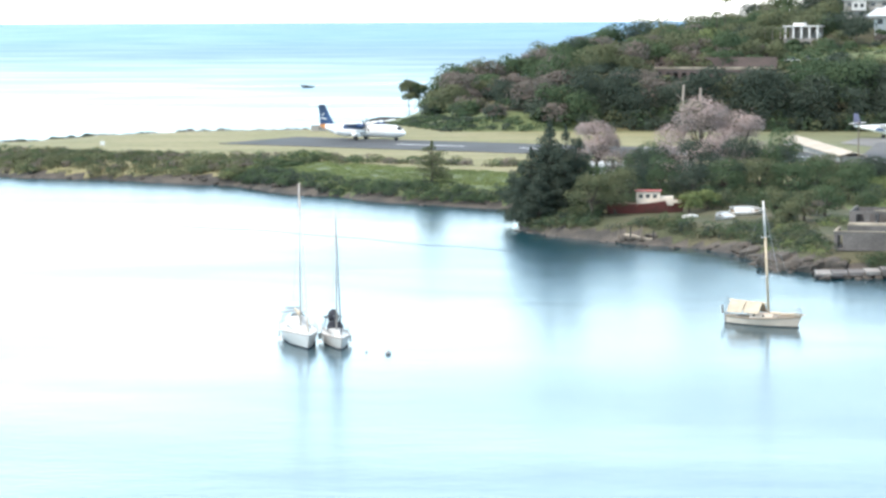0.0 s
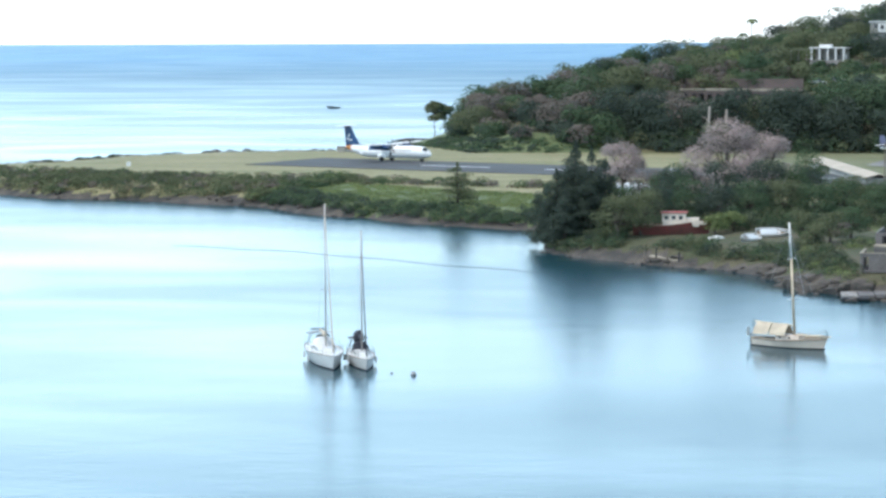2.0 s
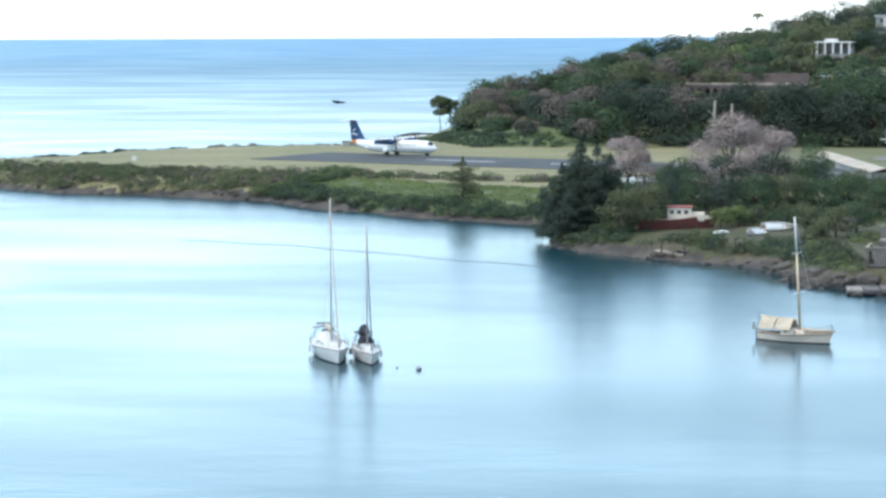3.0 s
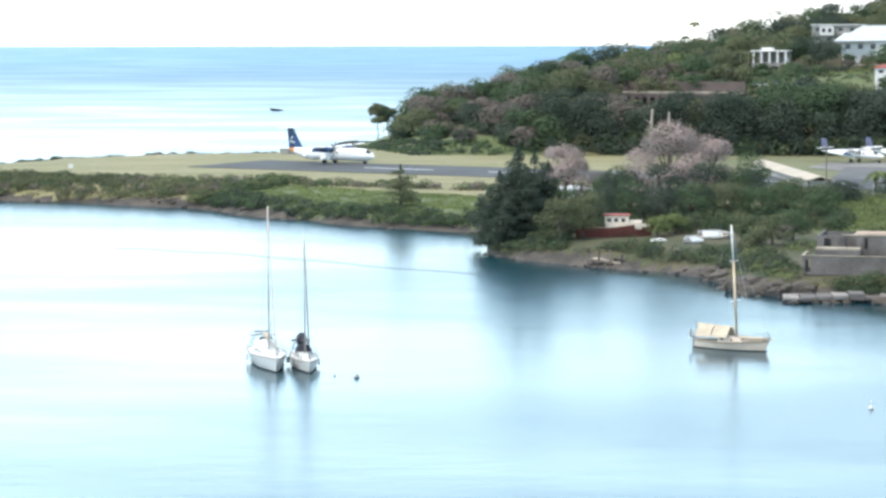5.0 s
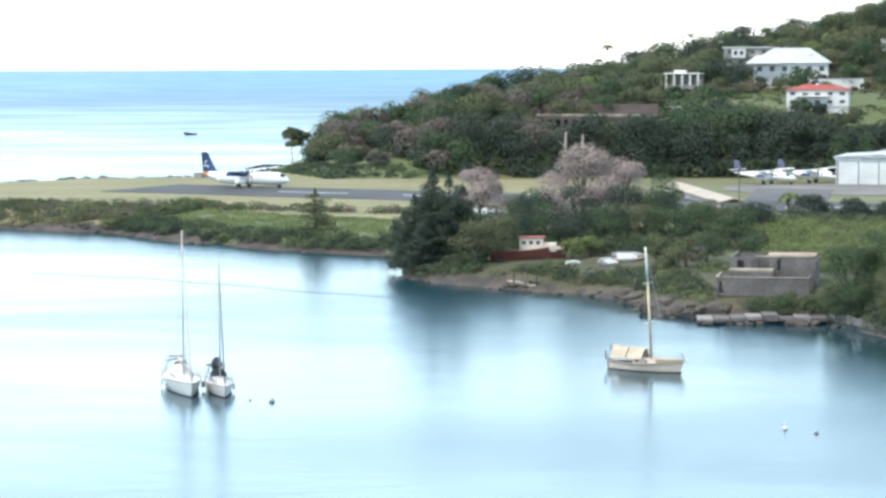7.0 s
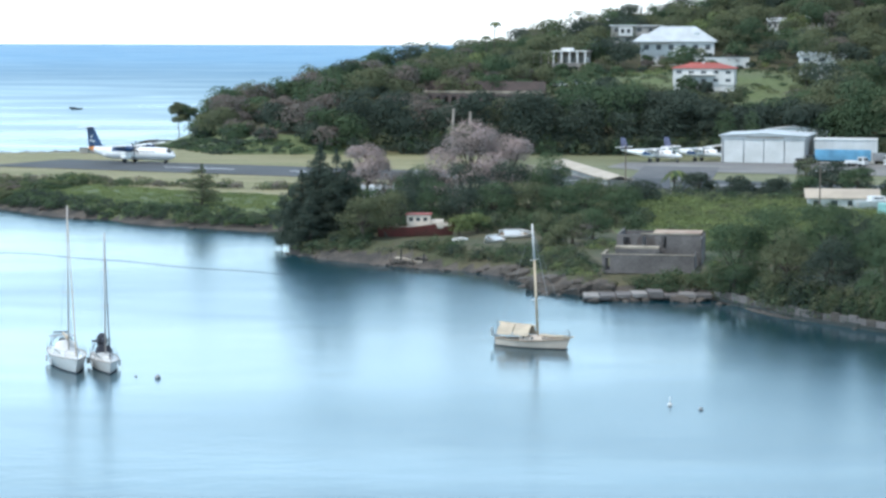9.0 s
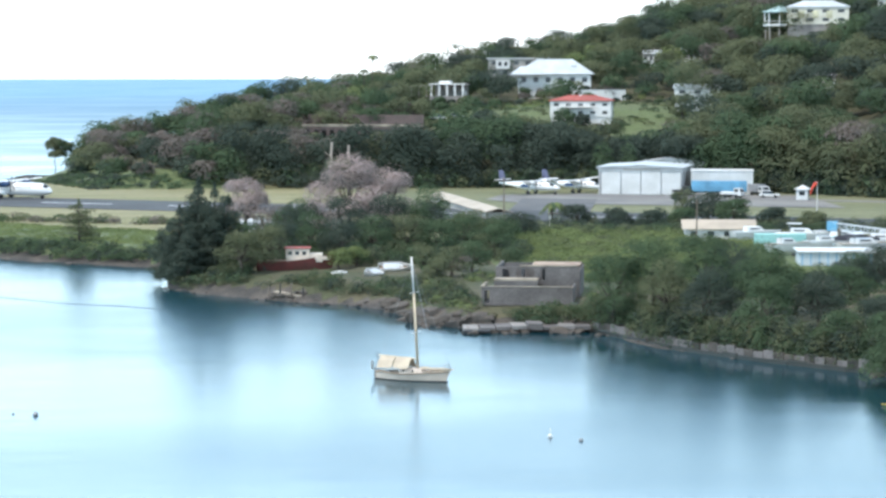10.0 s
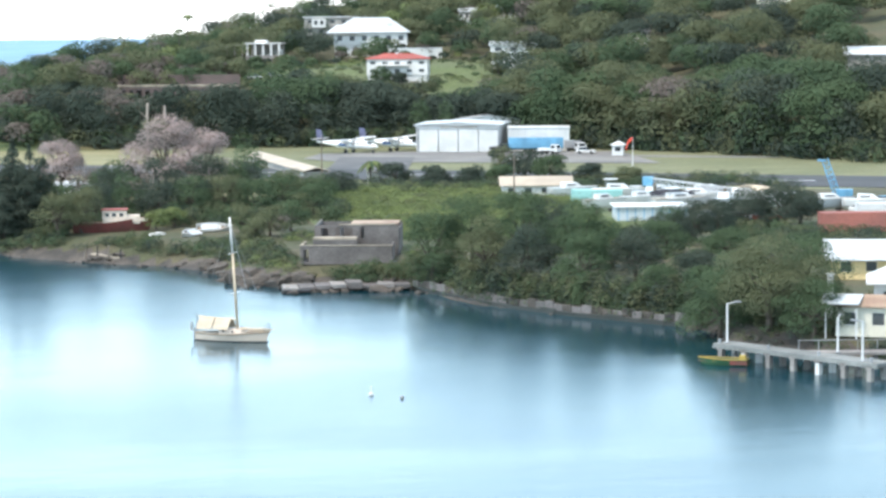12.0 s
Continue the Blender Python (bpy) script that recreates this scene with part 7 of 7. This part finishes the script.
def palm(x, y, h, label, seed, reach=2.6):
    rg = random.Random(seed)
    z = ground_z(x, y)
    o = thing("palm_tree", pose(x, y, z - 0.2), label, "palm", "palms")
    part("trunk", limb_mesh(bmesh.new(), (0, 0, 0), (0.5, 0, h), 0.2, 0.12, 0.15, rg, 6), M_BARK, o)
    for k in range(21):
        a = k * math.tau / 21 + rg.uniform(-0.2, 0.2)
        up = rg.uniform(0.1, 1.0)
        bm = bmesh.new()
        prev = None
        for j in range(7):
            s = j / 6
            c = Vector((0.5 + math.cos(a) * reach * s, math.sin(a) * reach * s, h + (up * 1.2 * s - 2.4 * s * s) * reach / 2.6))
            w = 0.46 * math.sin(math.pi * min(s + 0.12, 1)) + 0.03
            n = Vector((-math.sin(a), math.cos(a), 0)) * w
            row = [bm.verts.new(c - n - Vector((0, 0, 0.15))), bm.verts.new(c), bm.verts.new(c + n - Vector((0, 0, 0.15)))]
            if prev:
                bm.faces.new((prev[0], prev[1], row[1], row[0]))
                bm.faces.new((prev[1], prev[2], row[2], row[1]))
            prev = row
        part("frond", bm, M_LEAF[1 + k % 3], o)
    return o


palm(49.4, 706, 16.4, "tall slim palm rising over the wooded ridge", 3, 1.9)
palm(46.7, 704, 12.9, "shorter palm beside the tall one on the ridge", 4, 1.6)
palm(61.5, 425, 4.5, "small palm beside the white hut", 7)


# ---- low growth ----
def scrub(name, spots, label, size, density=12.0, seed=1):
    """spots: x, y, radius, height, leaf kind."""
    g = np.random.RandomState(seed)
    arr = np.array([(s[0], s[1]) for s in spots])
    z = land(arr[:, 0], arr[:, 1])
    pts, idx = [], []
    for (x, y, r, h, k), zz in zip(spots, z):
        if zz < 0.15:
            continue
        n = int(10 + density * r * (r + h))
        pts.append(blades(g, (x, y, zz + h * 0.30), (r, r, h * 0.7), n, size, 0.6))
        idx.append(np.full(len(pts[-1]), k))
    return tagged(new(name, sprays(name, np.concatenate(pts), M_LEAF, np.concatenate(idx))), label, "shrubs", kind="stuff")


def along(line, s):
    k = s * (len(line) - 1)
    i = min(int(k), len(line) - 2)
    a, b = Vector(line[i]), Vector(line[i + 1])
    n = (b - a).normalized()
    return a.lerp(b, k - i), Vector((-n.y, n.x))


g = random.Random(21)
WEST = [(-190, 512), (-150, 488), (-116, 470), (-102, 457), (-78, 447), (-58, 436)]
MID = [(-58, 436), (-48, 420), (-28, 398), (-8, 383)]
FAR = [(-175, 529), (-140, 529), (-124, 543.5), (-112, 568), (-89, 588), (-61, 596), (-46, 632)]
spots = []
for k in range(880):
    p, n = along(WEST, g.random())
    q = p + n * g.uniform(1.2, 24)
    spots.append((q.x, q.y, g.uniform(0.7, 1.8), g.uniform(0.7, 1.7), g.choice([2, 2, 2, 2, 1, 4])))
for k in range(230):
    p, n = along(MID, g.random())
    q = p + n * (1.0 + 6.0 * g.random() ** 1.5)
    spots.append((q.x, q.y, g.uniform(0.9, 1.6), g.uniform(0.8, 1.6), g.choice([1, 0, 1, 0, 1])))
for k in range(90):
    p, n = along([(-58, 437), (-50, 452), (-46, 470)], g.random())
    q = p + n * g.uniform(-4, 3)
    spots.append((q.x, q.y, g.uniform(1.0, 2.0), g.uniform(0.8, 1.7), g.choice([1, 1, 3, 2])))
for k in range(330):
    p, n = along([(-120, 487), (-60, 468), (-20, 447), (20, 432), (45, 420)], g.random())
    q = p + n * g.gauss(0, 3.0)
    spots.append((q.x, q.y, g.uniform(0.8, 1.7), g.uniform(0.5, 1.4), g.choice([2, 2, 1, 4])))
for k in range(480):
    p, n = along(FAR, g.random())
    q = p - n * g.uniform(1.0, 4.0)
    spots.append((q.x, q.y, g.uniform(0.8, 1.6), g.uniform(0.6, 1.3), g.choice([0, 0, 4])))
scrub("shore_scrub", spots, "low olive and dark green scrub along the grassy point", 0.24, 14.0, seed=31)

spots = []
for k in range(1500):
    x, y = g.uniform(-56, -2), g.uniform(388, 470)
    line_y = np.interp(x, [-58, -48, -28, -8, 0], [436, 420, 398, 383, 372])
    if line_y + 7 < y < line_y + 42:
        spots.append((x, y, g.uniform(0.9, 1.6), g.uniform(0.12, 0.24), 3))
scrub("tall_grass", spots, "bright green tall grass behind the shore hedge", 0.16, 26, seed=32)

spots = []
for k in range(1900):
    x, y = g.uniform(44, 96), g.uniform(318, 412)
    if 44 + (y - 318) * 0.08 < x < 92 and not (88 < x and y < 402 and y > 335) and not (80 < x < 92 and 386 < y < 399) and not (82 < x and y < 362):
        spots.append((x, y, g.uniform(0.8, 1.6), g.uniform(0.8, 1.6), g.choice([3, 3, 3, 3, 2])))
scrub("reeds", spots, "field of tall yellow-green reeds behind the ruin", 0.19, 16, seed=33)

spots = []
for k in range(760):
    p, n = along([(-6, 348), (-2, 340), (9, 331), (16.5, 324.5), (24, 317), (28, 304), (33, 294)], g.random())
    q = p + n * g.uniform(1.0, 14)
    if 6.5 < q.x < 20 and q.y > 334:
        continue
    if 19 < q.x < 31 and 327 < q.y < 346:
        continue
    if q.x > 34:
        continue
    spots.append((q.x, q.y, g.uniform(0.6, 1.4), g.uniform(0.5, 1.5), g.choice([1, 2, 0, 2, 1])))
for k in range(300):
    x, y = g.uniform(26, 80), g.uniform(284, 330)
    if 33 < x < 53 and 294 < y < 320:
        continue
    spots.append((x, y, g.uniform(0.7, 1.5), g.uniform(0.5, 1.3), g.choice([2, 1, 2, 3])))
for k in range(70):
    x = g.uniform(37.5, 47)
    spots.append((x, g.uniform(288.5, 293.5) - 0.2 * (x - 40), g.uniform(0.6, 1.2), g.uniform(0.6, 1.5), g.choice([1, 1, 2])))
for k in range(420):
    x, y = g.uniform(46, 130), g.uniform(400, 424)
    spots.append((x, y, g.uniform(0.9, 2.0), g.uniform(0.8, 2.2), g.choice([0, 1, 2, 0])))
for k in range(520):
    p, n = along(WALL, g.random())
    q = p + n * g.uniform(-0.2, 4.0)
    spots.append((q.x, q.y, g.uniform(0.6, 1.3), g.uniform(1.0, 3.6), g.choice([1, 0, 2])))
for k in range(620):
    x, y = g.uniform(70, 130), g.uniform(225, 330)
    if x > 71.5 and not (86 < x < 101 and 222 < y < 266) and not (106 < x < 128 and 310 < y < 350):
        spots.append((x, y, g.uniform(0.8, 1.7), g.uniform(0.6, 1.7), g.choice([0, 1, 2, 1])))
for k in range(150):
    x, y = g.uniform(92, 114), g.uniform(286, 334)
    if not (106 < x and y > 308):
        spots.append((x, y, g.uniform(0.9, 1.8), g.uniform(0.8, 2.0), g.choice([0, 1, 2])))
for k in range(170):
    x, y = g.uniform(68, 84), g.uniform(214, 244)
    if not (77 < x < 85 and 218 < y < 228):
        spots.append((x, y, g.uniform(0.6, 1.4), g.uniform(0.5, 1.6), g.choice([0, 1, 2, 1])))
for k in range(300):
    x, y = g.uniform(2, 48), g.uniform(348, 368)
    if not (6 < x < 20 and y < 350):
        spots.append((x, y, g.uniform(1.0, 2.0), g.uniform(1.2, 3.0), g.choice([0, 1, 1, 2])))
for k in range(160):
    x, y = g.uniform(0, 50), g.uniform(366, 420)
    spots.append((x, y, g.uniform(1.0, 2.0), g.uniform(0.8, 2.2), g.choice([0, 1, 1])))
scrub("point_scrub", spots, "mixed green undergrowth round the ruin and huts", 0.19, 18.0, seed=34)

spots = []
for k in range(1300):
    p, n = along(FOOT[1:9], g.random())
    q = p + n * g.uniform(-1.0, 9.0)
    if q.x < 0:
        spots.append((q.x, q.y, g.uniform(0.8, 1.6), g.uniform(0.3, 0.8), g.choice([1, 0, 1])))
        continue
    spots.append((q.x, q.y, g.uniform(1.2, 2.6), g.uniform(2.0, 5.0), g.choice([0, 1, 2, 0])))
for k in range(240):
    x, y = g.uniform(60, 135), g.uniform(630, 690)
    spots.append((x, y, g.uniform(0.8, 1.6), g.uniform(0.4, 1.2), g.choice([1, 2, 3, 2])))
scrub("hillside_scrub", spots, "undergrowth along the foot of the woods", 0.42, 6, seed=35)
